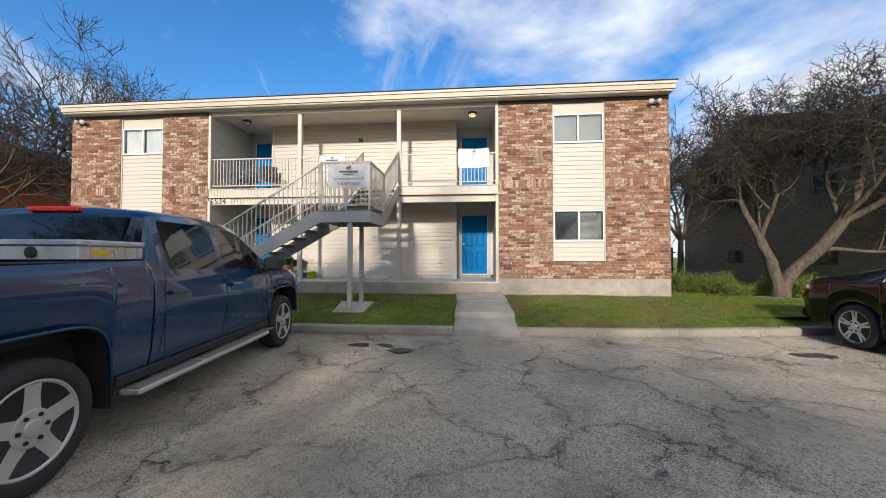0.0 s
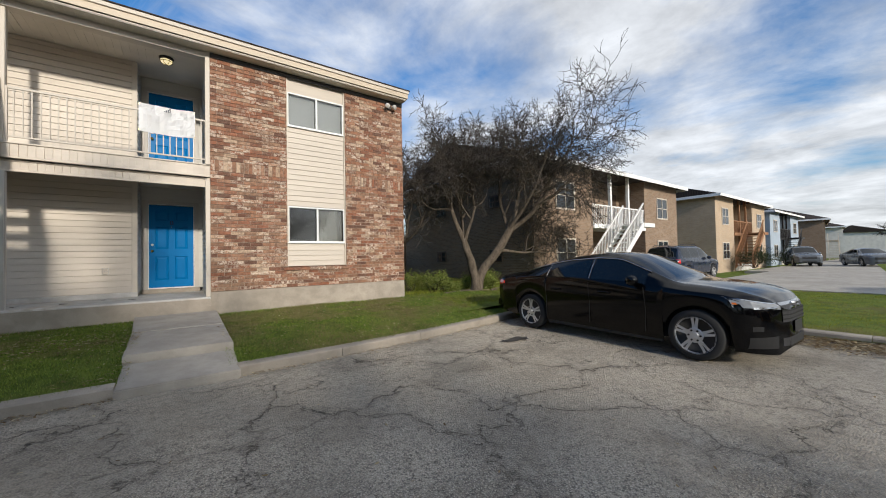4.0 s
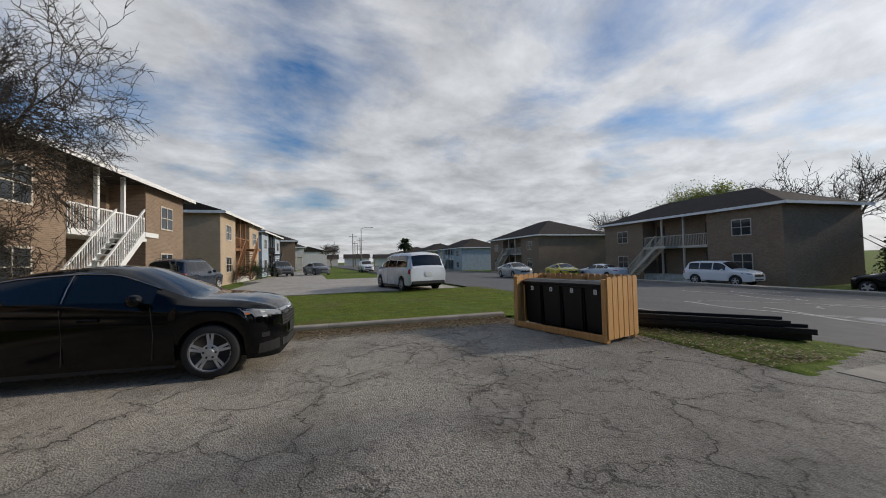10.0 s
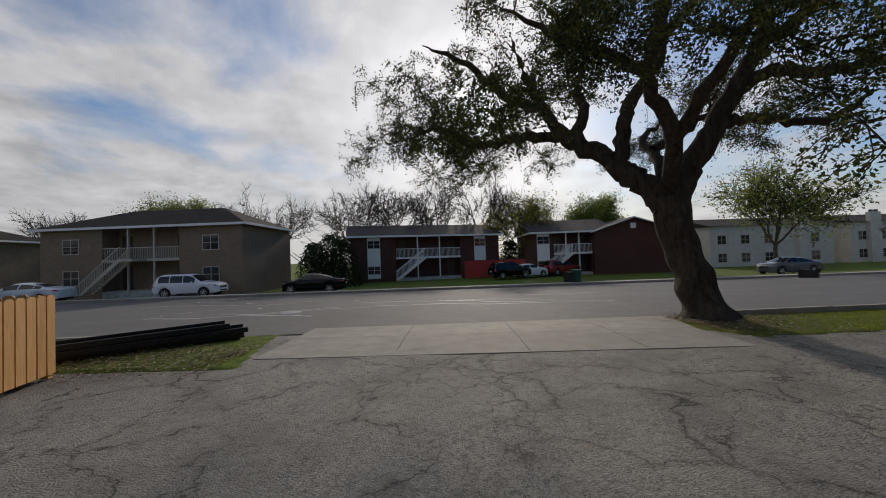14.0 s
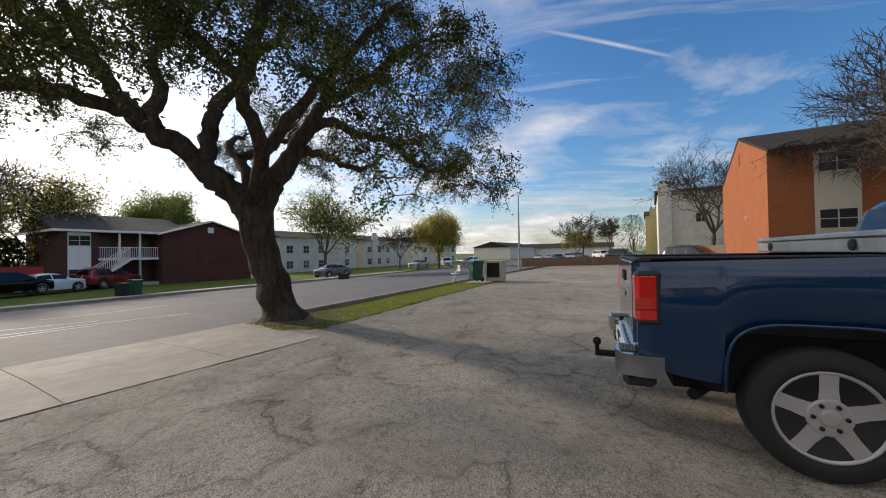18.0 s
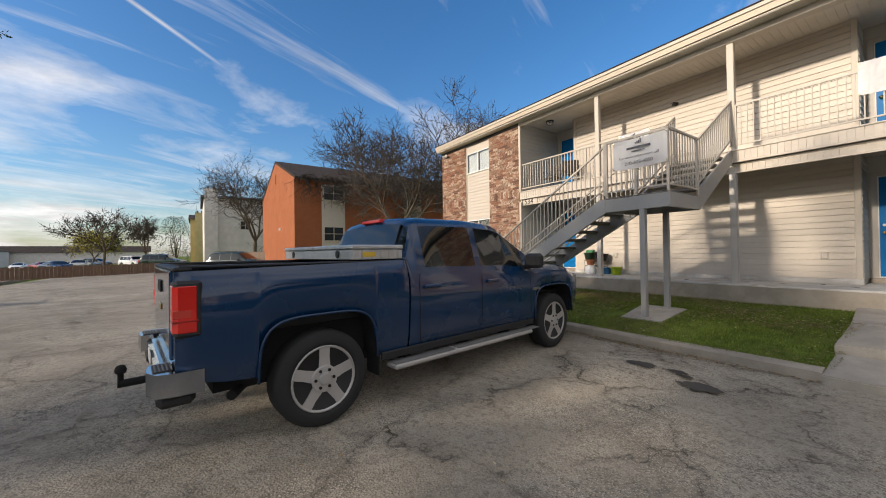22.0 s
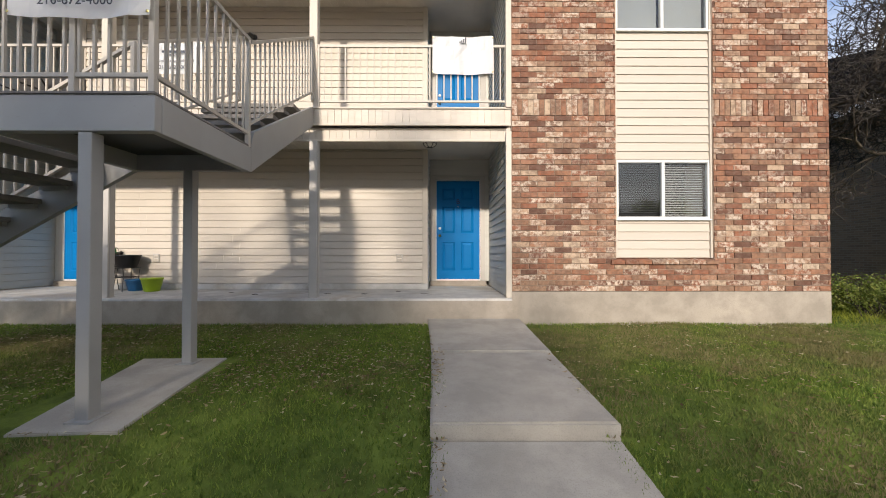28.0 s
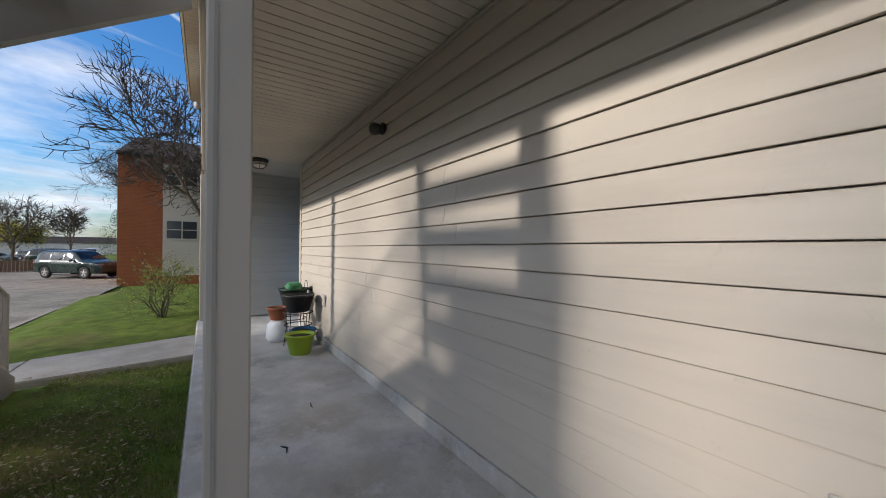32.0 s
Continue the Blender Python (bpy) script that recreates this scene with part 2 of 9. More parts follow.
def mat_asphalt():
    t = Tree("old_asphalt")
    big, mid = t.noise(0.28, 5, 0.6), t.noise(0.9, 6, 0.62)
    grit, stone, speck = t.noise(46, 4, 0.85), t.voronoi(60), t.noise(12, 6, 0.8)
    bare = t.ramp(t.noise(0.55, 4, 0.6), [(0.42, 0.0), (0.60, 1.0)])
    base = t.mix(t.ramp(big, [(0.3, 0.0), (0.7, 1.0)]), (0.31, 0.278, 0.238), (0.50, 0.453, 0.393))
    base = t.mix(t.ramp(mid, [(0.36, 0.6), (0.52, 0.0)]), base, (0.19, 0.168, 0.14))
    base = t.mix(t.ramp(speck, [(0.38, 0.55), (0.50, 0.0), (0.60, 0.0), (0.72, 0.45)]), base, t.mix(t.ramp(speck, [(0.45, 0.0), (0.55, 1.0)]), (0.10, 0.09, 0.078), (0.50, 0.46, 0.39)))
    base = t.mix(t.math("MULTIPLY", t.ramp(grit, [(0.40, 0.95), (0.52, 0.0)]), t.ramp(bare, [(0.0, 0.55), (1.0, 1.0)])), base, (0.10, 0.09, 0.078))
    base = t.mix(t.math("MULTIPLY", t.ramp(stone, [(0.18, 1.0), (0.40, 0.0)]), t.ramp(bare, [(0.0, 0.25), (1.0, 0.85)])), base, (0.60, 0.555, 0.485))
    warp = t.n.new("ShaderNodeVectorMath")
    warp.operation = "MULTIPLY_ADD"
    nz = t.n.new("ShaderNodeTexNoise")
    nz.inputs["Scale"].default_value, nz.inputs["Detail"].default_value, nz.inputs["Roughness"].default_value = 1.3, 9, 0.62
    t.l.new(t.tc, nz.inputs["Vector"])
    t.l.new(nz.outputs["Color"], warp.inputs[0])
    warp.inputs[1].default_value = (1.3, 1.3, 0)
    t.l.new(t.tc, warp.inputs[2])
    crack = t.voronoi(0.78, "DISTANCE_TO_EDGE", warp.outputs[0])
    fine = t.voronoi(2.1, "DISTANCE_TO_EDGE", warp.outputs[0])
    where = t.ramp(t.noise(0.24, 3), [(0.47, 0.0), (0.57, 0.85)])
    wide = t.ramp(t.noise(2.6, 5, 0.7), [(0.35, 0.25), (0.65, 1.0)])
    lines = t.math("MULTIPLY", t.ramp(crack, [(0.001, 1.0), (0.0070, 0.0)]), wide)
    lines = t.math("MAXIMUM", lines, t.math("MULTIPLY", t.ramp(fine, [(0.002, 0.8), (0.014, 0.0)]), where))
    lines = t.math("MULTIPLY", lines, t.ramp(t.noise(0.8, 4), [(0.40, 0.0), (0.52, 0.9)]))
    # darker, washed-out margins beside the old cracks
    edge = t.math("MULTIPLY", t.ramp(crack, [(0.0, 0.35), (0.07, 0.0)]), t.ramp(t.noise(0.8, 4), [(0.40, 0.0), (0.52, 1.0)]))
    base = t.mix(edge, base, (0.13, 0.115, 0.098))
    base = t.mix(0.6, base, (1.04, 1.0, 0.87), "MULTIPLY")
    base = t.mix(lines, base, (0.035, 0.031, 0.027))
    t.bump(t.math("SUBTRACT", t.math("SUBTRACT", grit, stone), t.math("MULTIPLY", lines, 3.0)), 0.9, 0.011)
    t.b.inputs["Diffuse Roughness"].default_value = 0.6
    return t.done(base, t.ramp(grit, [(0.3, 0.72), (0.7, 0.95)]))


def mat_concrete(name, c, stains=0.0):
    t = Tree(name)
    big, mid, grit = t.noise(0.5, 5, 0.6), t.noise(3.0, 6, 0.65), t.noise(110, 3, 0.7)
    base = t.mix(t.ramp(big, [(0.3, 0.0), (0.7, 1.0)]), shade(c, 0.78), shade(c, 1.12))
    base = t.mix(t.ramp(mid, [(0.40, 0.45), (0.58, 0.0)]), base, shade(c, 0.55))
    base = t.mix(t.ramp(grit, [(0.34, 0.35), (0.5, 0.0)]), base, shade(c, 0.5))
    if stains:   # rusty wash, dark spills and scuffed pale patches
        base = t.mix(t.ramp(t.noise(1.1, 4, 0.6), [(0.50, 0.0), (0.64, 0.5 * stains)]), base, (0.40, 0.31, 0.19))
        base = t.mix(t.ramp(t.noise(1.7, 7, 0.72), [(0.56, 0.0), (0.66, 0.55 * stains)]), base, (0.19, 0.175, 0.15))
        base = t.mix(t.ramp(t.noise(2.3, 6, 0.7), [(0.58, 0.0), (0.66, 0.6 * stains)]), base, (0.68, 0.67, 0.65))
    t.bump(t.math("ADD", t.math("MULTIPLY", mid, 0.6), grit), 0.25, 0.006)
    return t.done(base, 0.85)


def mat_grass_soil():
    t = Tree("lawn_soil")
    big, mid = t.noise(0.45, 4), t.noise(3.5, 6, 0.7)
    base = t.mix(t.ramp(mid, [(0.35, 0.0), (0.65, 1.0)]), (0.070, 0.10, 0.020), (0.16, 0.21, 0.038))
    base = t.mix(t.ramp(big, [(0.56, 0.0), (0.72, 0.7)]), base, (0.16, 0.12, 0.06))
    t.bump(t.noise(40, 4, 0.8), 0.7, 0.03)
    return t.done(base, 0.95, spec=0.1)


def mat_blades(name, a, b, dry=0.75):
    t = Tree(name)
    r = t.n.new("ShaderNodeNewGeometry").outputs["Random Per Island"]
    col = t.mix(r, a, b)
    col = t.mix(t.ramp(t.noise(0.8, 5, 0.65), [(0.47, 0.0), (0.60, dry)]), col, (0.27, 0.21, 0.115))
    col = t.mix(t.ramp(t.noise(5.0, 4, 0.7), [(0.36, 0.5), (0.50, 0.0)]), col, (0.035, 0.06, 0.012))
    trans = t.n.new("ShaderNodeBsdfTranslucent")
    t.l.new(col, trans.inputs[0])
    mixs = t.n.new("ShaderNodeMixShader")
    mixs.inputs[0].default_value = 0.45
    m = t.done(col, 0.75, spec=0.2)
    t.l.new(t.b.outputs[0], mixs.inputs[1])
    t.l.new(trans.outputs[0], mixs.inputs[2])
    t.l.new(mixs.outputs[0], t.n["Material Output"].inputs[0])
    return m


def mat_brick(name, stops, dirt=0.5):
    t = Tree(name)
    r = t.rand()
    t.own(r)
    col = t.mix(0.05, t.ramp(r, stops), (0.34, 0.25, 0.19))
    blot = t.noise(14, 6, 0.7)
    col = t.mix(t.ramp(blot, [(0.42, dirt), (0.56, 0.0)]), col, (0.085, 0.05, 0.035))
    # some bricks keep much of their pale lime wash, others none
    lime = t.math("MULTIPLY", t.ramp(t.noise(18, 6, 0.75), [(0.45, 0.0), (0.58, 1.0)]), t.ramp(t.math("FRACT", t.math("MULTIPLY", r, 7.37)), [(0.45, 0.08), (0.95, 0.9)]))
    col = t.mix(lime, col, (0.60, 0.50, 0.40))
    t.bump(t.math("ADD", blot, t.noise(120, 3, 0.7)), 0.5, 0.006)
    return t.done(col, 0.9, spec=0.2)


def mat_siding(name, c):
    t = Tree(name)
    r = t.rand()
    t.own(r)
    streak = t.noise(2.2, 5, 0.6, (0.5, 1, 6))
    col = t.mix(r, shade(c, 0.955), shade(c, 1.03))
    col = t.mix(t.ramp(streak, [(0.5, 0.0), (0.75, 0.3)]), col, shade(c, 0.72))
    col = t.mix(t.ramp(t.noise(9, 6, 0.75), [(0.62, 0.0), (0.72, 0.28)]), col, (0.30, 0.25, 0.19))
    t.bump(t.noise(60, 4, 0.6, (0.05, 1, 1)), 0.12, 0.003)
    return t.done(col, t.ramp(streak, [(0.3, 0.42), (0.7, 0.6)]))


def mat_bark(name, a, b, scale=9):
    t = Tree(name)
    n1 = t.noise(scale, 8, 0.7, (1, 1, 0.28))
    n2 = t.noise(scale * 0.25, 3)
    col = t.mix(t.ramp(n1, [(0.35, 0.0), (0.65, 1.0)]), a, b)
    col = t.mix(t.ramp(n2, [(0.5, 0.0), (0.75, 0.4)]), col, shade(b, 1.25))
    t.bump(n1, 0.8, 0.03)
    return t.done(col, 0.95, spec=0.1)


def mat_leaf(name, stops):
    t = Tree(name)
    r = t.n.new("ShaderNodeNewGeometry").outputs["Random Per Island"]
    col = t.ramp(r, stops)
    t.b.inputs["Subsurface Weight"].default_value = 0.0
    trans = t.n.new("ShaderNodeBsdfTranslucent")
    t.l.new(col, trans.inputs[0])
    mixs = t.n.new("ShaderNodeMixShader")
    mixs.inputs[0].default_value = 0.48
    m = t.done(col, 0.55, spec=0.3)
    t.l.new(t.b.outputs[0], mixs.inputs[1])
    t.l.new(trans.outputs[0], mixs.inputs[2])
    t.l.new(mixs.outputs[0], t.n["Material Output"].inputs[0])
    return m


def mat_wood(name, a, b):
    t = Tree(name)
    r = t.rand()
    t.own(r)
    g = t.noise(5, 6, 0.65, (6, 6, 0.5), distort=0.6)
    col = t.mix(t.ramp(g, [(0.3, 0.0), (0.7, 1.0)]), a, b)
    col = t.mix(t.math("MULTIPLY", r, 0.4), col, shade(b, 1.15))
    t.bump(g, 0.25, 0.004)
    return t.done(col, 0.62)


def mat_glass(name, c=(0.03, 0.035, 0.04), rough=0.03):
    """Dark glazing: a glossy pane over a dim interior."""
    t = Tree(name)
    n = t.noise(1.2, 3)
    return t.done(t.mix(n, shade(c, 0.8), shade(c, 1.25)), t.ramp(n, [(0.3, rough), (0.7, rough + 0.04)]), spec=0.55)


def mat_shingle(name, c):
    t = Tree(name)
    mp = t.n.new("ShaderNodeTexBrick")
    mp.inputs["Scale"].default_value = 3.0
    mp.inputs["Color1"].default_value, mp.inputs["Color2"].default_value = (*shade(c, 0.8), 1), (*shade(c, 1.25), 1)
    mp.inputs["Mortar"].default_value = (*shade(c, 0.45), 1)
    mp.inputs["Mortar Size"].default_value = 0.012
    t.l.new(t.tc, mp.inputs["Vector"])
    col = t.mix(t.ramp(t.noise(0.6, 4), [(0.4, 0.0), (0.7, 0.4)]), mp.outputs[0], shade(c, 1.4))
    t.bump(mp.outputs["Fac"], 0.3, 0.01)
    return t.done(col, 0.9, spec=0.2)


def mat_masonry(name, c1, c2, mortar):
    """Brickwork seen from across the street."""
    t = Tree(name)
    mp = t.n.new("ShaderNodeTexBrick")
    mp.inputs["Scale"].default_value = 1.0
    mp.inputs["Brick Width"].default_value, mp.inputs["Row Height"].default_value, mp.inputs["Mortar Size"].default_value = 0.21, 0.07, 0.008
    mp.inputs["Color1"].default_value, mp.inputs["Color2"].default_value, mp.inputs["Mortar"].default_value = (*c1, 1), (*c2, 1), (*mortar, 1)
    sw = t.n.new("ShaderNodeSeparateXYZ")
    t.l.new(t.tc, sw.inputs[0])
    cm = t.n.new("ShaderNodeCombineXYZ")
    t.put(t.math("ADD", sw.outputs[0], sw.outputs[1]), cm.inputs[0])
    t.put(sw.outputs[2], cm.inputs[1])
    t.l.new(cm.outputs[0], mp.inputs["Vector"])
    col = t.mix(t.ramp(t.noise(0.7, 5), [(0.35, 0.35), (0.65, 0.0)]), mp.outputs[0], shade(c1, 0.6))
    t.bump(mp.outputs["Fac"], -0.4, 0.008)
    return t.done(col, 0.9, spec=0.2)


M_ASPHALT = mat_asphalt()
M_CURB = mat_concrete("kerb_concrete", (0.36, 0.315, 0.255))
M_WALK = mat_concrete("walk_concrete", (0.42, 0.385, 0.33))
M_PORCH = mat_concrete("porch_concrete", (0.57, 0.55, 0.515), 0.8)
M_FOUND = mat_concrete("foundation_concrete", (0.37, 0.32, 0.26))
M_APRON = mat_concrete("apron_concrete", (0.34, 0.31, 0.265))
M_STREET = mat_concrete("street_asphalt", (0.115, 0.112, 0.108))
M_SOIL = mat_grass_soil()
M_BLADE = mat_blades("lawn_blades", (0.075, 0.145, 0.024), (0.28, 0.345, 0.068))
# Yellower, brighter copy of the blades: sunlight on the turf painted in.
M_BLADE_SUN = mat_blades("sunny_lawn_blades", (0.15, 0.185, 0.02), (0.34, 0.36, 0.05), 0.6)
M_BRICK = mat_brick("mixed_brick", [(0.0, (0.10, 0.046, 0.032)), (0.16, (0.18, 0.073, 0.043)), (0.34, (0.27, 0.10, 0.053)), (0.5, (0.31, 0.155, 0.09)), (0.64, (0.20, 0.11, 0.07)), (0.78, (0.34, 0.205, 0.13)), (0.88, (0.27, 0.115, 0.066)), (0.95, (0.42, 0.285, 0.19)), (1.0, (0.50, 0.385, 0.28))], 0.55)
M_MORTAR = mat_concrete("mortar", (0.40, 0.31, 0.24))
M_SIDE = mat_siding("cream_siding", (0.53, 0.466, 0.387))
# Cooler, duller copy of the cream siding, with the alcoves' shade in its colour.
M_SIDE_SHADE = mat_siding("shaded_siding", (0.48, 0.465, 0.42))
M_TRIM = plain("trim_paint", (0.54, 0.48, 0.40), 0.55, wear=0.1)
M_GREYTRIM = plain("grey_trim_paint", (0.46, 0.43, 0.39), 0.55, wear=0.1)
M_WHITE = plain("white_paint", (0.78, 0.77, 0.74), 0.5, wear=0.06)
M_STAIR = plain("stair_paint", (0.33, 0.32, 0.30), 0.5, wear=0.12)
M_RAIL = plain("rail_paint", (0.48, 0.43, 0.36), 0.5, wear=0.1)
M_TREAD = mat_concrete("tread_concrete", (0.22, 0.20, 0.18))
M_DOOR = plain("blue_door_paint", (0.0, 0.155, 0.42), 0.42, wear=0.08, bump=0.03, spec=0.12)
M_BRASS = plain("brass", (0.62, 0.45, 0.17), 0.25, 1.0)
M_DARK = plain("dark_bronze", (0.035, 0.03, 0.027), 0.45)
M_BLACK = plain("black_plastic", (0.012, 0.012, 0.013), 0.5)
M_GLASS = mat_glass("window_glass")
M_ALU = plain("window_aluminium", (0.72, 0.72, 0.70), 0.4, wear=0.05)
M_ROOF = mat_shingle("brown_shingle", (0.042, 0.032, 0.027))
M_CEIL = plain("soffit_paint", (0.60, 0.545, 0.46), 0.6)
M_ROOFEDGE = plain("fascia_paint", (0.52, 0.43, 0.32), 0.55)

# ---- building blocks ----


def obj(name, bm, mat, smooth=False):
    me = bpy.data.meshes.new(name)
    bm.normal_update()
    bm.to_mesh(me)
    bm.free()
    for m in mat if isinstance(mat, (list, tuple)) else (mat,):
        me.materials.append(m)
    if smooth:
        me.polygons.foreach_set("use_smooth", [True] * len(me.polygons))
    return new(name, me)


def part(name, bm, mat, parent, label="", smooth=False):
    ob = obj(name, bm, mat, smooth)
    ob.parent = parent
    if label:
        ob["label"] = label
    return ob


def shared(name, mesh, parent, m):
    ob = new(name, mesh)
    ob.parent = parent
    ob.matrix_basis = m
    return ob


def empty(name, m=None, **tags):
    ob = new(name)
    ob.empty_display_size = 0.1
    if m is not None:
        ob.matrix_basis = m
    return tagged(ob, **tags)


def B():
    return bmesh.new()


BOX_F = ((0, 1, 3, 2), (4, 6, 7, 5), (0, 4, 5, 1), (2, 3, 7, 6), (0, 2, 6, 4), (1, 5, 7, 3))


def box(bm, x0, x1, y0, y1, z0, z1, bevel=0.0, m=None):
    v = [bm.verts.new((m @ Vector((x, y, z))) if m else (x, y, z)) for x in (x0, x1) for y in (y0, y1) for z in (z0, z1)]
    f = [bm.faces.new([v[i] for i in q]) for q in BOX_F]
    if bevel:
        bmesh.ops.bevel(bm, geom=list({e for q in f for e in q.edges}), offset=bevel, segments=1, affect="EDGES")
    return bm


def boxm(x0, x1, y0, y1, z0, z1, bevel=0.0):
    return box(B(), x0, x1, y0, y1, z0, z1, bevel)


def tube(bm, pts, radii, sides=6, cap=True):
    """A tapered tube along a line of points."""
    rings = []
    up = Vector((0.13, 0.21, 0.97))
    for k, p in enumerate(pts):
        a, b = pts[max(0, k - 1)], pts[min(len(pts) - 1, k + 1)]
        d = (Vector(b) - Vector(a)).normalized()
        u = d.cross(up)
        if u.length < 0.1:
            u = d.cross(Vector((1, 0, 0)))
        u.normalize()
        w = d.cross(u)
        r = radii[k] if isinstance(radii, (list, tuple)) else radii
        rings.append([bm.verts.new(Vector(p) + r * (math.cos(i * math.tau / sides) * u + math.sin(i * math.tau / sides) * w)) for i in range(sides)])
    for q, s in zip(rings, rings[1:]):
        for i in range(sides):
            bm.faces.new((q[i], q[(i + 1) % sides], s[(i + 1) % sides], s[i]))
    if cap:
        bm.faces.new(rings[0][::-1])
        bm.faces.new(rings[-1])
    return bm


def lathe(bm, profile, m=None, sides=20):
    """Turns a profile of (radius, height) round z."""
    rings = []
    for r, z in profile:
        ring = []
        for i in range(sides):
            a = i * math.tau / sides
            p = Vector((r * math.cos(a), r * math.sin(a), z))
            ring.append(bm.verts.new(m @ p if m else p))
        rings.append(ring)
    for q, s in zip(rings, rings[1:]):
        for i in range(sides):
            bm.faces.new((q[i], q[(i + 1) % sides], s[(i + 1) % sides], s[i]))
    bm.faces.new(rings[0][::-1])
    bm.faces.new(rings[-1])
    return bm


def prism(bm, outline, axis, a, b):
    """A solid with the outline (pairs) drawn across an axis, from a to b."""
    def at(p, s):
        return {"x": (s, p[0], p[1]), "y": (p[0], s, p[1]), "z": (p[0], p[1], s)}[axis]
    lo, hi = [bm.verts.new(at(p, a)) for p in outline], [bm.verts.new(at(p, b)) for p in outline]
    n = len(outline)
    for i in range(n):
        bm.faces.new((lo[i], lo[(i + 1) % n], hi[(i + 1) % n], hi[i]))
    bm.faces.new(lo[::-1])
    bm.faces.new(hi)
    bmesh.ops.recalc_face_normals(bm, faces=bm.faces[:])
    return bm


def ground_z(x, y):
    """The lie of the land: level lot, a street that falls away to the south."""
    return 0.0 if y > -15 else -0.95 * min(1.0, (-15 - y) / 24.0)


def lettering(name, words, size, m, mat, parent, depth=0.004):
    cu = bpy.data.curves.new(name, "FONT")
    cu.body, cu.size, cu.extrude, cu.align_x, cu.align_y = words, size, depth, "CENTER", "CENTER"
    tmp = bpy.data.objects.new(name, cu)
    scene.collection.objects.link(tmp)
    me = bpy.data.meshes.new_from_object(tmp.evaluated_get(bpy.context.evaluated_depsgraph_get()))
    bpy.data.objects.remove(tmp)
    me.materials.clear()
    me.materials.append(mat)
    ob = new(name, me)
    ob.parent, ob.matrix_basis = parent, m
    return ob


UPRIGHT = pose(0, 0, 0, 90, 0, 0)

# ---- ground, lot, street ----


def sheet(name, xs, ys, zf, mat, label="", kind="structure", category="ground"):
    bm = B()
    v = [[bm.verts.new((x, y, zf(x, y))) for y in ys] for x in xs]
    for i in range(len(xs) - 1):
        for j in range(len(ys) - 1):
            bm.faces.new((v[i][j], v[i + 1][j], v[i + 1][j + 1], v[i][j + 1]))
    return tagged(obj(name, bm, mat), label=label, category=category, kind=kind)


sheet("ground", [-1500, -300, -80, -40, 0, 40, 80, 300, 1500], [-1500, -300, -80, -39, -27, -15, 20, 80, 300, 1500], lambda x, y: ground_z(x, y) - 0.09, M_SOIL, "wide grassy ground reaching the horizon")


def slab(name, outline, z0, zf, mat, parent=None, bevel=0.0):
    """A slab with any outline; zf gives the height of its top."""
    bm = B()
    top = [bm.verts.new((x, y, zf(x, y))) for x, y in outline]
    low = [bm.verts.new((x, y, z0)) for x, y in outline]
    n = len(outline)
    f = bm.faces.new(top)
    bm.faces.new(low[::-1])
    for i in range(n):
        bm.faces.new((top[i], low[i], low[(i + 1) % n], top[(i + 1) % n]))
    if bevel:
        bmesh.ops.bevel(bm, geom=list(f.edges), offset=bevel, segments=2, affect="EDGES")
    bmesh.ops.recalc_face_normals(bm, faces=bm.faces[:])
    return part(name, bm, mat, parent) if parent else obj(name, bm, mat)


def kerb_y(x):
    """The line of the kerb in front of the building."""
    return -3.66 + (0.0 if x < 0 else 0.018 * x * x)


def street_y(x):
    return -17.0 + 0.085 * x


def lot_noise(x, y):
    return 0.012 * noise.noise((x * 0.6, y * 0.6, 0.3)) + 0.006 * noise.noise((x * 2, y * 2, 1.7)) - 0.012


bm = B()
lot_x = np.r_[np.linspace(-46, -14, 17), np.linspace(-13, 9.0, 89)]
lot_y = np.linspace(-18.95, -2.2, 76)
vs = {}
for i, x in enumerate(lot_x):
    for j, y in enumerate(lot_y):
        vs[i, j] = bm.verts.new((x, y, lot_noise(x, y) + min(0.0, ground_z(x, y))))
for i in range(len(lot_x) - 1):
    for j in range(len(lot_y) - 1):
        x, y = lot_x[i], lot_y[j]
        if y > kerb_y(max(x, -40)) + 0.12 or (y > -3 and x > 6) or (y < -15.0 and (-4.9 < x < 2.2 or y < street_y(x) + 0.1)):
            continue
        bm.faces.new((vs[i, j], vs[i + 1, j], vs[i + 1, j + 1], vs[i, j + 1]))
for v in [v for v in bm.verts if not v.link_faces]:
    bm.verts.remove(v)
tagged(obj("parking_lot", bm, M_ASPHALT, True), label="cracked weathered grey asphalt of the parking lot", category="parking lot", kind="structure")


STREET_X = [-400, -120, -60, -40, -20, -10, 0, 10, 20, 40, 60, 120, 400]
bm = B()
for a, b in zip(STREET_X, STREET_X[1:]):
    for k in range(6):
        ys = [(street_y(x) - 17.0 * (k + s) / 6, x) for x, s in ((a, 0), (b, 0), (b, 1), (a, 1))]
        bm.faces.new([bm.verts.new((x, y, ground_z(x, y) - 0.02)) for y, x in ys])
bmesh.ops.remove_doubles(bm, verts=bm.verts[:], dist=0.001)
bmesh.ops.recalc_face_normals(bm, faces=bm.faces[:])
tagged(obj("road", bm, M_STREET), label="wide worn asphalt street with pale sealed cracks", category="road", kind="structure")

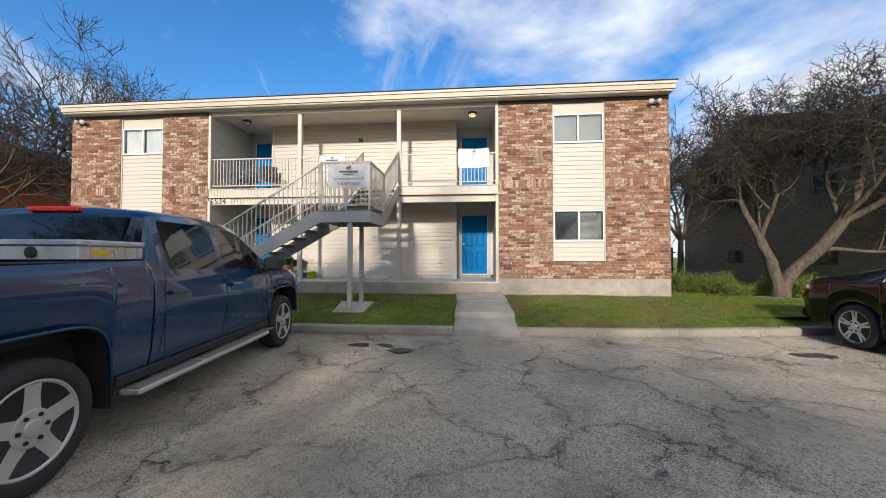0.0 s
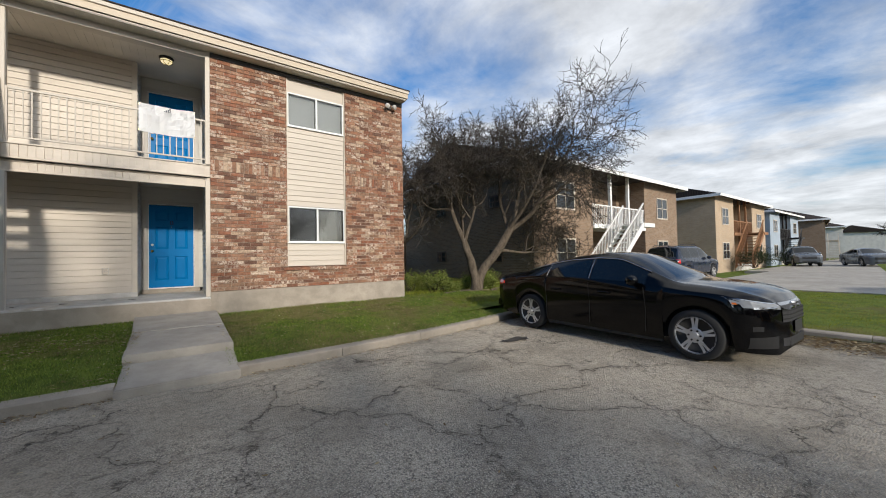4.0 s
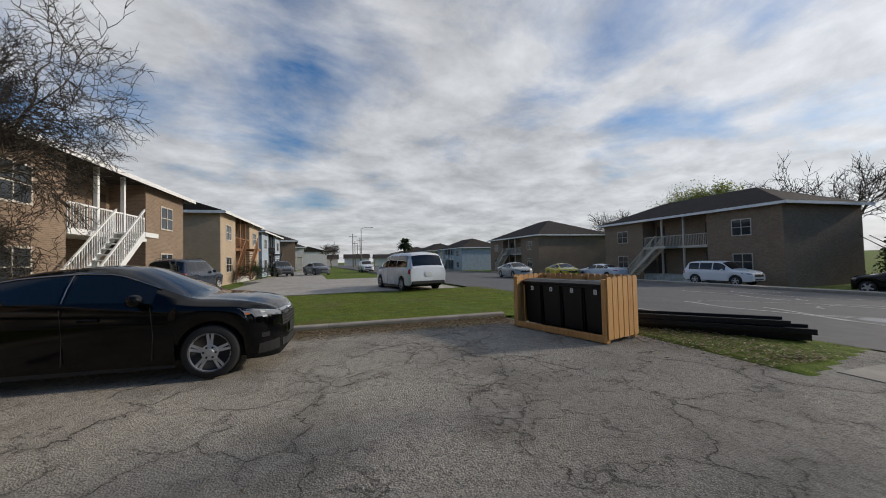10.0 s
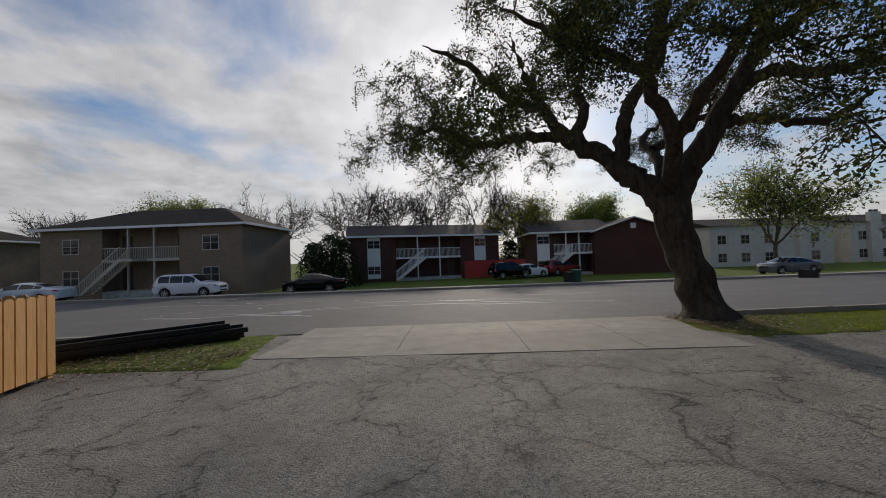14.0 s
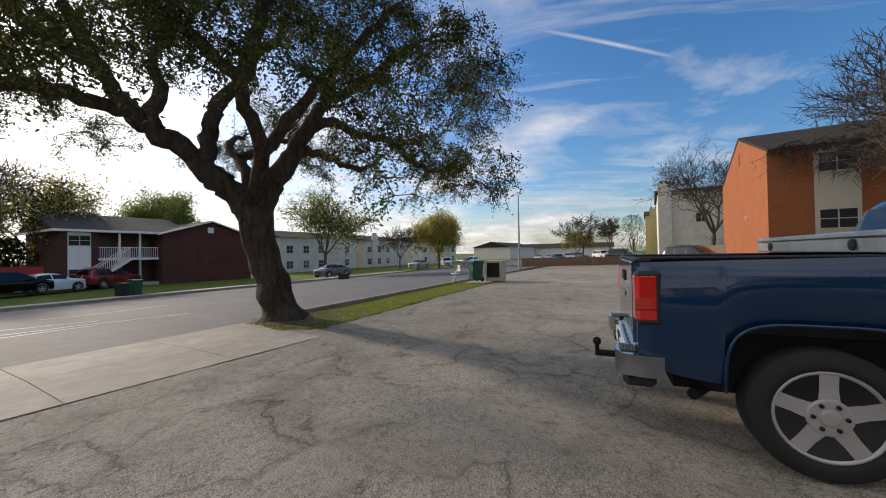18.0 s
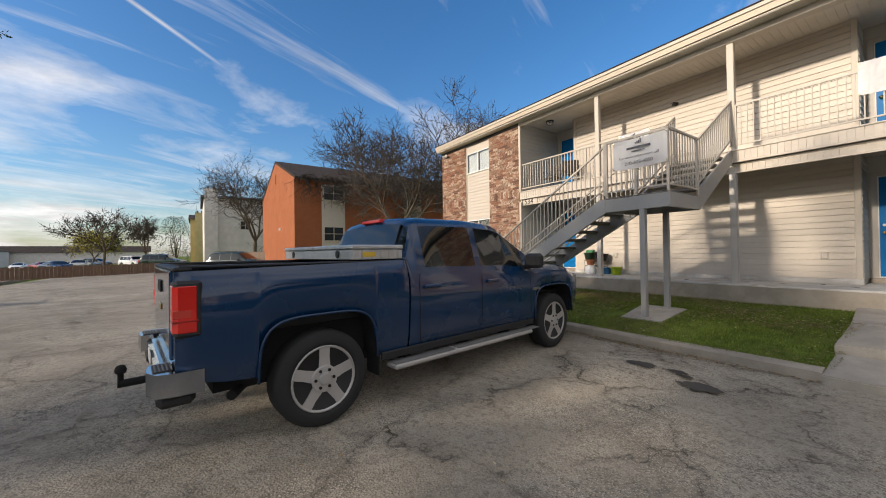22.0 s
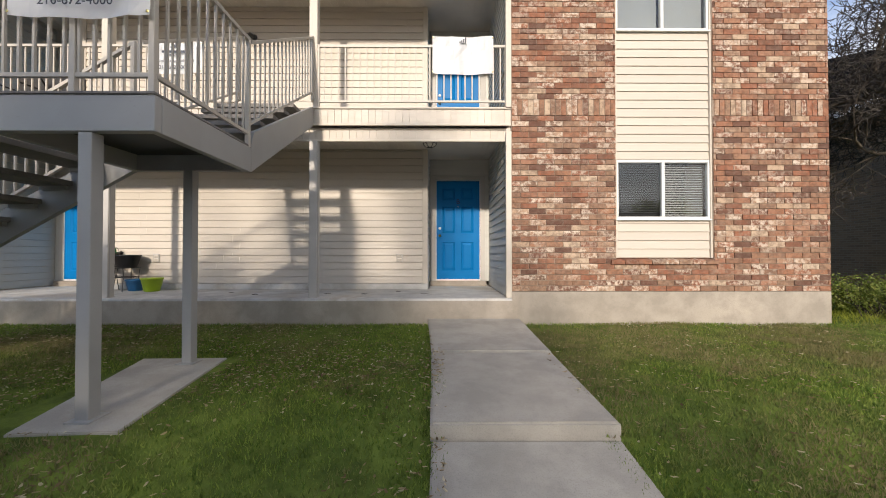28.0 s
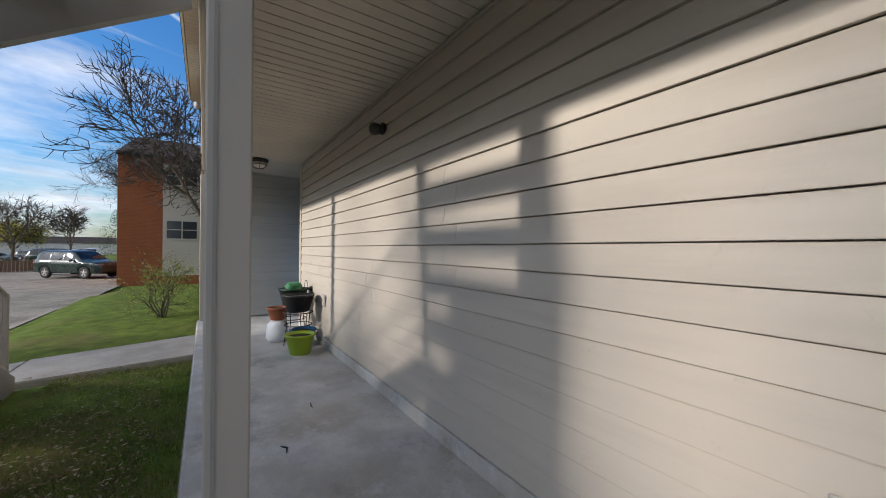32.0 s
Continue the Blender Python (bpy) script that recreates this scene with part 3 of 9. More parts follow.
# Pale sealed cracks wander over the street.
M_SEAL = plain("crack_sealant", (0.50, 0.49, 0.46), 0.7)
rng = random.Random(5)
seals = B()
for k in range(15):
    x, y = rng.uniform(-9, 10), rng.uniform(-30, -20)
    pts = []
    a = rng.uniform(-0.3, 0.3)
    for s in range(rng.randint(6, 16)):
        pts.append((x, y))
        a += rng.uniform(-0.5, 0.5)
        x, y = x + 0.55 * math.cos(a), y + 0.4 * math.sin(a)
    for (ax, ay), (bx, by) in zip(pts, pts[1:]):
        seals.faces.new([seals.verts.new((px, py + d, ground_z(px, py + d) - 0.014)) for px, py, d in ((ax, ay, -0.06), (bx, by, -0.06), (bx, by, 0.06), (ax, ay, 0.06))])
tagged(obj("crack_sealant", seals, M_SEAL), label="pale wandering lines of crack sealant on the street", category="road marking", kind="stuff")

# Far kerb and near kerb of the street.
for name, off, gaps in (("kerb_far", -17.1, ()), ("kerb_near", 0.0, ((-5.2, 3.2), (14.5, 32)))):
    bm = B()
    for a in np.arange(-90, 90, 3.0):
        if any(g0 - 3 < a < g1 for g0, g1 in gaps):
            continue
        b = a + 2.985
        y0, y1 = street_y(a) + off, street_y(b) + off
        z = ground_z(a, y0)
        v = [(a, y0, z + 0.12), (b, y1, z + 0.12), (b, y1 + 0.16, z + 0.13), (a, y0 + 0.16, z + 0.13), (a, y0 - 0.03, z - 0.1), (b, y1 - 0.03, z - 0.1), (b, y1 + 0.16, z - 0.1), (a, y0 + 0.16, z - 0.1)]
        v = [bm.verts.new(p) for p in v]
        for q in ((0, 1, 2, 3), (4, 5, 1, 0), (2, 6, 7, 3), (0, 3, 7, 4), (1, 5, 6, 2)):
            bm.faces.new([v[i] for i in q])
    bmesh.ops.recalc_face_normals(bm, faces=bm.faces[:])
    tagged(obj(name, bm, M_CURB), label="pale concrete kerb along the street", category="kerb", kind="structure")

# Driveway apron from the street to the lot, in panels.
apron = empty("driveway_apron", label="pale concrete driveway apron joining street and lot", category="driveway", kind="structure")
AP = [-4.75, -3.2, -1.45, 0.6, 2.75]
for a, b in zip(AP, AP[1:]):
    for c, d in ((-14.5, -15.9), (-15.9, -17.3)):
        flare = 0.5 if d < -16 else 0.0
        x0, x1 = a - (flare if a == AP[0] else 0), b + (flare * 0.2 if b == AP[-1] else 0)
        slab("panel", [(x0 + 0.005, d + 0.005 + 0.05 * x0 * (d < -16)), (x1 - 0.005, d + 0.005 + 0.05 * x1 * (d < -16)), (b - 0.005, c - 0.005), (a + 0.005, c - 0.005)], -0.35, lambda x, y: ground_z(x, y) - 0.002 + 0.03 * min(1.0, -14.5 - y), M_APRON, apron)

# Kerb round the lot, piece by piece.
kerb = empty("kerb", label="weathered concrete kerb edging the parking lot", category="kerb", kind="structure")


def kerb_run(pts, w=0.17, h=0.125):
    for k, ((ax, ay), (bx, by)) in enumerate(zip(pts, pts[1:])):
        d = Vector((bx - ax, by - ay, 0))
        L = d.length
        bm = B()
        prism(bm, [(0.0, -0.1), (0.02, h - 0.02), (0.04, h), (w, h + 0.012), (w, -0.1)], "x", 0.004, L - 0.004)
        ob = part("kerb_stone", bm, M_CURB, kerb)
        ob.matrix_basis = Matrix.Translation((ax, ay, 0)) @ Matrix.Rotation(math.atan2(d.y, d.x), 4, "Z")


kerb_run([(x, kerb_y(x)) for x in (-16.5, -13.4, -10.3, -7.2, -4.1, -1.09)])
kerb_run([(x, kerb_y(x)) for x in (0.1, 1.5, 3.0, 4.5, 5.9)] + [(6.9, -3.05), (7.55, -3.55), (7.9, -4.3), (8.0, -5.4), (8.0, -8.4), (8.0, -11.4), (8.0, -12.6)])


def verge_z(x, y):
    """Turf that meets the asphalt and the street without a step."""
    return 0.012 + ground_z(x, y) + 0.02 * noise.noise((x * 0.6, y * 0.6, 9)) * (y < -15.3)


def pad_z(y):
    return 0.33 + (y + 2.0) * 0.035


# Lawns: an earth body with the grass standing on it.
def lawn_z(x, y):
    ky = kerb_y(x) + 0.17
    f = max(0.0, min(1.0, (y - ky) / 1.1))
    z = 0.12 + 0.175 * f * f * (3 - 2 * f) + 0.022 * (y - ky) + 0.02 * noise.noise((x * 0.7, y * 0.7, 4))
    # the turf rises to meet the pad under the landing posts
    off = max(0.0, -4.0 - x, x + 3.05, -3.02 - y, y + 1.6)
    z += (pad_z(y) - 0.014 - z) * max(0.0, 1 - off / 0.5)
    if -1.2 < x < 0.2 or -9.1 < x < -7.7:
        # the turf tucks under the edges of the walks
        z = min(z, (0.08 + (y + 3.72) * 0.13 if y < -2.93 else 0.29 + (y + 2.92) * 0.048))
    return z


def lawn(name, inside, xs, ys, zf, label):
    bm = B()
    v = {}
    for i, x in enumerate(xs):
        for j, y in enumerate(ys):
            v[i, j] = bm.verts.new((x, y, zf(x, y)))
    for i in range(len(xs) - 1):
        for j in range(len(ys) - 1):
            if inside((xs[i] + xs[i + 1]) / 2, (ys[j] + ys[j + 1]) / 2):
                bm.faces.new((v[i, j], v[i + 1, j], v[i + 1, j + 1], v[i, j + 1]))
    for q in [q for q in bm.verts if not q.link_faces]:
        bm.verts.remove(q)
    # the turf thins out into the ground along its edges
    for q in bm.verts:
        if len(q.link_faces) < 4:
            q.co.z -= 0.05
    return tagged(obj(name, bm, M_SOIL, True), label=label, category="lawn", kind="structure")


def front_in(x, y):
    return kerb_y(x) + 0.1 < y < 0.05 and not -1.0 < x < 0.0 and not -8.95 < x < -7.9 if x < 5.9 else y > -3.4


lawn("lawn_front", front_in, np.arange(-20, 8.3, 0.2), np.arange(-3.7, 0.3, 0.12), lambda x, y: lawn_z(x, y), "patchy green lawn with fallen leaves before the building")
lawn("lawn_side", lambda x, y: True, np.arange(4.6, 12.2, 0.4), np.arange(-2.6, 24, 0.6), lambda x, y: 0.3 + 0.05 * noise.noise((x, y, 0)), "rough grass between the two buildings")


def east_in(x, y):
    return x > 8.14 and y > street_y(x) + 0.16 and not (y < -12.9 and x < 8.4)


def east_z(x, y):
    return 0.10 + 0.04 * noise.noise((x * 0.5, y * 0.5, 2)) + min(0.0, ground_z(x, y))


lawn("lawn_east", east_in, np.arange(8.0, 16.8, 0.35), np.arange(-16.6, -2.0, 0.3), east_z, "mown green lawn strip beside the lot")
lawn("lawn_enclosure", lambda x, y: y > street_y(x) + 0.15 and (y < -14.0 + 0.0 * x or x > 7.4) and x > 2.8 + 0.25 * (-14.5 - y), np.arange(2.6, 8.6, 0.1), np.arange(-16.9, -12.6, 0.1), lambda x, y: verge_z(x, y), "leaf-strewn grass beside the bin enclosure")


def strip_in(x, y):
    lo = street_y(x) + 0.15
    hi = -15.0 - 0.10 * (-5 - x) * (x < -5) - max(0.0, (x + 5.2)) * 2.2
    return lo < y < hi and -17.2 < x < -4.4


lawn("lawn_street", strip_in, np.arange(-17.4, -4.0, 0.12), np.arange(-18.8, -14.6, 0.1), lambda x, y: verge_z(x, y), "bright grass verge between lot and street")

# Blades of grass, each a bent sliver; denser near the walk.


def grass(name, spots, zf, label, h=(0.015, 0.045), mat=None):
    rng = random.Random(len(spots))
    co, fa = [], []
    for x, y in spots:
        z = zf(x, y) - 0.004
        a, hh = rng.uniform(0, math.tau), rng.uniform(*h)
        dx, dy = 0.005 * math.cos(a), 0.005 * math.sin(a)
        lx, ly = rng.uniform(-0.6, 0.6) * hh, rng.uniform(-0.6, 0.6) * hh
        n = len(co)
        co += [(x - dx, y - dy, z), (x + dx, y + dy, z), (x + lx, y + ly, z + hh)]
        fa.append((n, n + 1, n + 2))
    me = bpy.data.meshes.new(name)
    me.from_pydata(co, [], fa)
    me.materials.append(mat or M_BLADE)
    return tagged(new(name, me), label=label, category="grass", kind="stuff")


def scatter(n, x0, x1, y0, y1, inside, seed, thin=0.0):
    rng = random.Random(seed)
    out = []
    while len(out) < n:
        x, y = rng.uniform(x0, x1), rng.uniform(y0, y1)
        if inside(x, y) and noise.noise((x * 0.8, y * 0.8, seed)) > thin - rng.random():
            out.append((x, y))
    return out


def turf_in(x, y):
    """The front lawn without the pads under the stairs."""
    return front_in(x, y) and not (-3.98 < x < -3.02 and -3.04 < y < -1.58) and not (-7.85 < x < -6.85 and -3.25 < y < -1.45)


grass("grass_front", scatter(170000, -9, 7.8, -3.6, 0.0, turf_in, 1, 0.35), lawn_z, "short green blades of the front lawn")
grass("grass_east", scatter(45000, 8.15, 16.5, -15.8, -2.2, east_in, 2, 0.3), east_z, "mown green blades of the side lawn", (0.02, 0.05), M_BLADE_SUN)
grass("grass_verge", scatter(24000, -17, -4.6, -18.6, -14.8, strip_in, 3, 0.3), lambda x, y: verge_z(x, y), "bright blades of the street verge", (0.02, 0.05), M_BLADE_SUN)
grass("grass_side", scatter(26000, 4.8, 12, -2.5, 9, lambda x, y: True, 4, 0.2), lambda x, y: 0.31 + 0.05 * noise.noise((x, y, 0)), "lush uncut grass between the buildings", (0.05, 0.14), M_BLADE_SUN)

# Fallen leaves: small curled ovals.
M_DRYLEAF = mat_leaf("dry_leaves", [(0.0, (0.12, 0.075, 0.035)), (0.45, (0.26, 0.18, 0.09)), (0.8, (0.42, 0.33, 0.19)), (1.0, (0.62, 0.54, 0.38))])


def litter(name, spots, zf, label, s=(0.014, 0.028), mat=None):
    rng = random.Random(len(spots) + 7)
    co, fa = [], []
    for x, y in spots:
        z = zf(x, y) + 0.008
        a, w = rng.uniform(0, math.tau), rng.uniform(*s)
        c, q, n = math.cos(a) * w, math.sin(a) * w, len(co)
        curl, tip, slim = rng.uniform(0.0, 0.35) * w, rng.uniform(-0.25, 0.3) * w, rng.uniform(0.26, 0.42)
        # an oval blade folded a little along its midrib
        for u, v, lift in ((-1, 0, curl), (-0.35, -1, curl * 0.6), (0.45, -0.9, tip), (1, 0, curl + tip), (0.4, 1, curl * 0.5 + tip), (-0.4, 0.85, curl)):
            co.append((x + c * u - q * v * slim, y + q * u + c * v * slim, z + lift))
        fa += [(n, n + 1, n + 2, n + 3), (n, n + 3, n + 4, n + 5)]
    me = bpy.data.meshes.new(name)
    me.from_pydata(co, [], fa)
    me.materials.append(mat or M_DRYLEAF)
    return tagged(new(name, me), label=label, category="leaves", kind="stuff")


rng = random.Random(9)
litter("fallen_leaves", scatter(6500, -8, -1, -3.5, -0.3, turf_in, 11, 0.5) + scatter(1900, 0, 5, -3.4, -0.2, turf_in, 12, 0.35), lambda x, y: lawn_z(x, y) + 0.036, "dry oak leaves scattered on the front lawn", (0.010, 0.024))
litter("gutter_leaves", [(x, kerb_y(x) - abs(rng.gauss(0.02, 0.10))) for x in [rng.choice((rng.uniform(-6, -1.1), rng.gauss(-3.2, 0.9), rng.uniform(0.1, 6))) for _ in range(1600)]], lambda x, y: max(0.0, lot_noise(x, y)) + 0.004, "dry leaves drifted against the kerb", (0.012, 0.026))
litter("corner_leaves", [(8.02 - abs(rng.gauss(0.06, 0.36)), rng.uniform(-12.6, -4.8)) for _ in range(9500)], lambda x, y: max(0.0, lot_noise(x, y)) + 0.006 + 0.06 * max(0.0, x - 7.6), "brown leaves drifted along the side kerb", (0.020, 0.042))
litter("verge_leaves", [(-5.0 - abs(rng.gauss(0.6, 1.0)), rng.gauss(-16.5, 0.6)) for _ in range(2600)], lambda x, y: verge_z(x, y) + 0.02, "dry leaves under the oak", (0.02, 0.04))
litter("enclosure_leaves", [(rng.uniform(3.0, 7.5), rng.gauss(-14.6, 0.5)) for _ in range(3200)], lambda x, y: verge_z(x, y) + 0.02, "dry leaves on the grass beside the enclosure", (0.02, 0.04))
litter("grit", [(rng.uniform(-9, 8), rng.uniform(-14, -3.8)) for _ in range(1200)], lambda x, y: lot_noise(x, y) - 0.004, "small stones and bits of litter on the asphalt", (0.004, 0.011), M_CURB)
litter("lot_leaves", [(rng.uniform(-9, 8), rng.uniform(-14, -3.8)) for _ in range(240)], lot_noise, "single dry leaves on the asphalt")

# Oil stains on the lot.
M_OIL = plain("oil_stain", (0.055, 0.05, 0.043), 0.7, wear=0.35)
for cx, cy, r in ((-2.56, -4.55, 0.13), (-2.16, -4.52, 0.08), (-1.83, -4.86, 0.15), (-2.05, -4.62, 0.06), (4.3, -4.6, 0.2)):
    bm = B()
    ring = []
    for k in range(40):
        a = k * math.tau / 40
        q = r * (1 + 0.25 * noise.noise((math.cos(a) * 5 + cx, math.sin(a) * 5, cy)) + 0.6 * noise.noise((math.cos(a) * 1.6 + cx, math.sin(a) * 1.6, cy)))
        ring.append(bm.verts.new((cx + q * 1.25 * math.cos(a), cy + q * 0.75 * math.sin(a), 0.006)))
    bm.faces.new(ring)
    tagged(obj("oil_stain", bm, M_OIL), label="dark oil stain on the asphalt", category="stain", kind="structure")

# Front walk: a low entry piece and two sloping slabs up to the porch.
walkway = empty("walkway", label="sloping pale concrete front walk with worn joints", category="walkway", kind="structure")
slab("panel", [(-1.09, -3.72), (0.12, -3.72), (0.12, -2.93), (-1.09, -2.93)], -0.1, lambda x, y: 0.10 + (y + 3.72) * 0.13, M_WALK, walkway, 0.012)
slab("panel", [(-1.10, -2.92), (0.12, -2.92), (0.11, -1.525), (-1.13, -1.525)], 0.0, lambda x, y: 0.31 + (y + 2.92) * 0.048, M_WALK, walkway, 0.015)
slab("panel", [(-1.13, -1.50), (0.11, -1.50), (0.10, -0.06), (-1.22, -0.06)], 0.0, lambda x, y: 0.384 + (y + 1.50) * 0.05, M_WALK, walkway, 0.012)

# ---- the apartment building ----
XC, XR, XL = -4.45, 4.67, -13.57   # centre line, right end, left end
Z_FLOOR, Z_BRICK, Z_DECK, Z_TOP = 0.74, 0.84, 3.53, 5.93
DEPTH = 10.0


def mir(x):
    return 2 * XC - x


def span(a, b, flip):
    return (mir(b), mir(a)) if flip else (a, b)


# Foundation and porch slab.
bm = B()
for x0, x1 in ((0.0, XR), (XL, mir(0))):
    box(bm, x0, x1, -0.012, DEPTH, -0.1, Z_BRICK - 0.004)
tagged(obj("foundation", bm, M_FOUND), label="pale stained concrete foundation", category="foundation", kind="structure")
bm = boxm(mir(0.0) + 0.002, -0.002, -0.05, 2.6, -0.1, Z_FLOOR, 0.012)
tagged(obj("porch_slab", bm, M_PORCH), label="smooth worn concrete porch slab", category="porch", kind="structure")

tagged(obj("porch_riser", boxm(mir(0.0) + 0.004, -0.004, -0.058, -0.0505, -0.1, Z_FLOOR - 0.035, 0.002), M_FOUND), label="tan stained front face of the porch", category="porch", kind="structure")

# Brick piers: single bricks low down near the walk, the rest joined.
BW, BH, JOINT = 0.250, 0.0804, 0.009


def wall_core(name, x0, x1, y0, y1, z0, z1, holes=()):
    """A solid wall across x with holes (x0, x1, z0, z1) through it."""
    xs = sorted({x0, x1, *(h[0] for h in holes), *(h[1] for h in holes)})
    zs = sorted({z0, z1, *(h[2] for h in holes), *(h[3] for h in holes)})
    bm = B()
    for a, b in zip(xs, xs[1:]):
        for c, d in zip(zs, zs[1:]):
            if not any(h[0] <= a and b <= h[1] and h[2] <= c and d <= h[3] for h in holes):
                box(bm, a, b, y0, y1, c, d)
    bmesh.ops.remove_doubles(bm, verts=bm.verts[:], dist=0.0005)
    return obj(name, bm, M_MORTAR)


def brick_rows(x0, x1, z0, z1, soldier=None):
    """Boxes (x0, x1, z0, z1) of running bond, with a soldier course where given."""
    z, k = z0, 0
    while z < z1 - 0.02:
        if soldier and abs(z - soldier) < BH / 2:
            x = x0
            while x < x1 - 0.02:
                yield x, min(x + BH, x1), z, z + 3 * BH
                x += BH
            z, k = z + 3 * BH, k + 1
            continue
        x = x0 - (BW / 2 if k % 2 else 0)
        while x < x1 - 0.005:
            a, b = max(x, x0), min(x + BW, x1)
            if b - a > 0.02:
                yield a, b, z, min(z + BH, z1)
            x += BW
        z, k = z + BH, k + 1


SOLDIER = Z_BRICK + 32 * BH
mesh_cache = {}


def brick_mesh(L, H, v):
    key = round(L, 3), round(H, 3), v
    if key not in mesh_cache:
        r = random.Random(str(key))
        bm = boxm(-L / 2 + JOINT / 2, L / 2 - JOINT / 2, -0.011 - r.uniform(0, 0.004), 0.02, -H / 2 + JOINT / 2, H / 2 - JOINT / 2, 0.003)
        for q in bm.verts:
            q.co += Vector((r.uniform(-1, 1), 0, r.uniform(-1, 1))) * 0.0015
        me = bpy.data.meshes.new("brick")
        bm.to_mesh(me)
        bm.free()
        me.materials.append(M_BRICK)
        mesh_cache[key] = me
    return mesh_cache[key]


BRICKS = []   # single bricks, laid at the end of the file


def brick_pier(name, x0, x1, single, label, holes=()):
    wall = tagged(wall_core(name, x0, x1, 0.0, 0.24, Z_BRICK, Z_TOP, holes), label=label, category="wall", kind="structure")
    bm, r, n = B(), random.Random(name), 0
    boxes = []
    for a, b, c, d in brick_rows(x0, x1, Z_BRICK, Z_TOP, SOLDIER):
        for h in holes:   # cut the bricks back to the edge of the opening
            if h[2] - 0.02 < (c + d) / 2 < h[3] and a < h[1] and b > h[0]:
                a, b = (a, h[0]) if a < h[0] else (h[1], b)
        if b - a < 0.02:
            continue
        if single(a, b, c, d) and n < 300:
            BRICKS.append((wall, a, b, c, d, r.randint(0, 3)))
            n += 1
        else:
            boxes.append((a + JOINT / 2, b - JOINT / 2, -0.011 - r.uniform(0, 0.005), 0.01, c + JOINT / 2, d - JOINT / 2))
    co, fa = [], []
    for x0_, x1_, y0_, y1_, z0_, z1_ in boxes:
        n0 = len(co)
        j = [r.uniform(-0.0015, 0.0015) for _ in range(2)]
        co += [(x0_ + j[0], y0_, z0_), (x1_ + j[1], y0_, z0_), (x1_ - j[0], y0_, z1_ + j[1]), (x0_, y0_, z1_ + j[0]), (x0_, y1_, z0_), (x1_, y1_, z0_), (x1_, y1_, z1_), (x0_, y1_, z1_)]
        fa += [tuple(n0 + i for i in q) for q in ((0, 1, 2, 3), (0, 4, 5, 1), (1, 5, 6, 2), (2, 6, 7, 3), (3, 7, 4, 0))]
    me = bpy.data.meshes.new("brickwork")
    me.from_pydata(co, [], fa)
    me.materials.append(M_BRICK)
    ob = tagged(new("brickwork", me), kind="stuff")
    ob.parent = wall
    return wall


WIN = (1.53, 2.96)
Z_SILL0 = 1.235
hole_r = [(WIN[0], WIN[1], Z_SILL0, Z_TOP)]
brick_pier("wall_brick_east", 0.0, XR, lambda a, b, c, d: b < 1.54 and 0.9 < c < 2.95, "mixed red and tan brick wall", hole_r)
brick_pier("wall_brick_west", XL, mir(0), lambda a, b, c, d: a > mir(1.54) and 3.3 < c < 5.5, "mixed red and tan brick wall", [(mir(WIN[1]), mir(WIN[0]), Z_SILL0, Z_TOP)])

# End walls and rear of the building, with return brickwork.
for name, x in (("wall_end_east", XR), ("wall_end_west", XL)):
    bm = B()
    box(bm, min(x, x - 0.24 * (1 if x > 0 else -1)), max(x, x - 0.24 * (1 if x > 0 else -1)), 0.242, DEPTH, Z_BRICK, Z_TOP)
    wall = tagged(obj(name, bm, M_MORTAR), label="brick end wall of the building", category="wall", kind="structure")
    co, fa = [], []
    s = 1 if x > 0 else -1
    r = random.Random(name)
    for a, b, c, d in brick_rows(0.0, DEPTH, Z_BRICK, Z_TOP, SOLDIER):
        n0, p = len(co), x + s * (0.011 + r.uniform(0, 0.005))
        a, b, c, d = a + JOINT / 2, b - JOINT / 2, c + JOINT / 2, d - JOINT / 2
        co += [(p, a, c), (p, b, c), (p, b, d), (p, a, d), (x - s * 0.01, a, c), (x - s * 0.01, b, c), (x - s * 0.01, b, d), (x - s * 0.01, a, d)]
        fa += [tuple(n0 + i for i in q) for q in ((0, 1, 2, 3), (0, 4, 5, 1), (1, 5, 6, 2), (2, 6, 7, 3), (3, 7, 4, 0))]
    me = bpy.data.meshes.new("brickwork")
    me.from_pydata(co, [], fa)
    me.materials.append(M_BRICK)
    tagged(new("brickwork", me), kind="stuff").parent = wall
tagged(obj("wall_rear", boxm(XL + 0.24, XR - 0.24, DEPTH - 0.24, DEPTH, Z_BRICK, Z_TOP), M_MORTAR), label="plain rear wall", category="wall", kind="structure")

# Lap siding: every board a wedge of its own.
EXPO = 0.127
board_cache = {}


def siding(parent, m, length, z0, z1, mat, joints=(), expo=EXPO):
    """Boards along local x from 0 to length, facing local -y, stacked from z0 to z1."""
    z = z0
    rnd = random.Random(length * 7 + z0)
    row = 0
    while z < z1 - 0.01:
        top = min(z + expo, z1)
        cuts = [0.0, length]
        for jx, ja, jb in joints:
            if ja < z < jb:
                cuts.append(jx + (0.13 if row % 2 else 0.0))
        cuts.sort()
        for a, b in zip(cuts, cuts[1:]):
            key = (round(b - a, 3), round(top - z, 3), mat.name)
            if key not in board_cache:
                bm = B()
                L, h = b - a, top - z
                prism(bm, [(-0.0165, 0.003), (-0.017, 0.007), (-0.003, h - 0.0025), (0.008, h - 0.0025), (0.008, 0.003)], "x", 0.0008, L - 0.0008)
                me = bpy.data.meshes.new("siding_board")
                bm.to_mesh(me)
                bm.free()
                me.materials.append(mat)
                board_cache[key] = me
            shared("siding_board", board_cache[key], parent, m @ Matrix.Translation((a, rnd.uniform(-0.0008, 0.0008), z)))
        z += expo
        row += 1


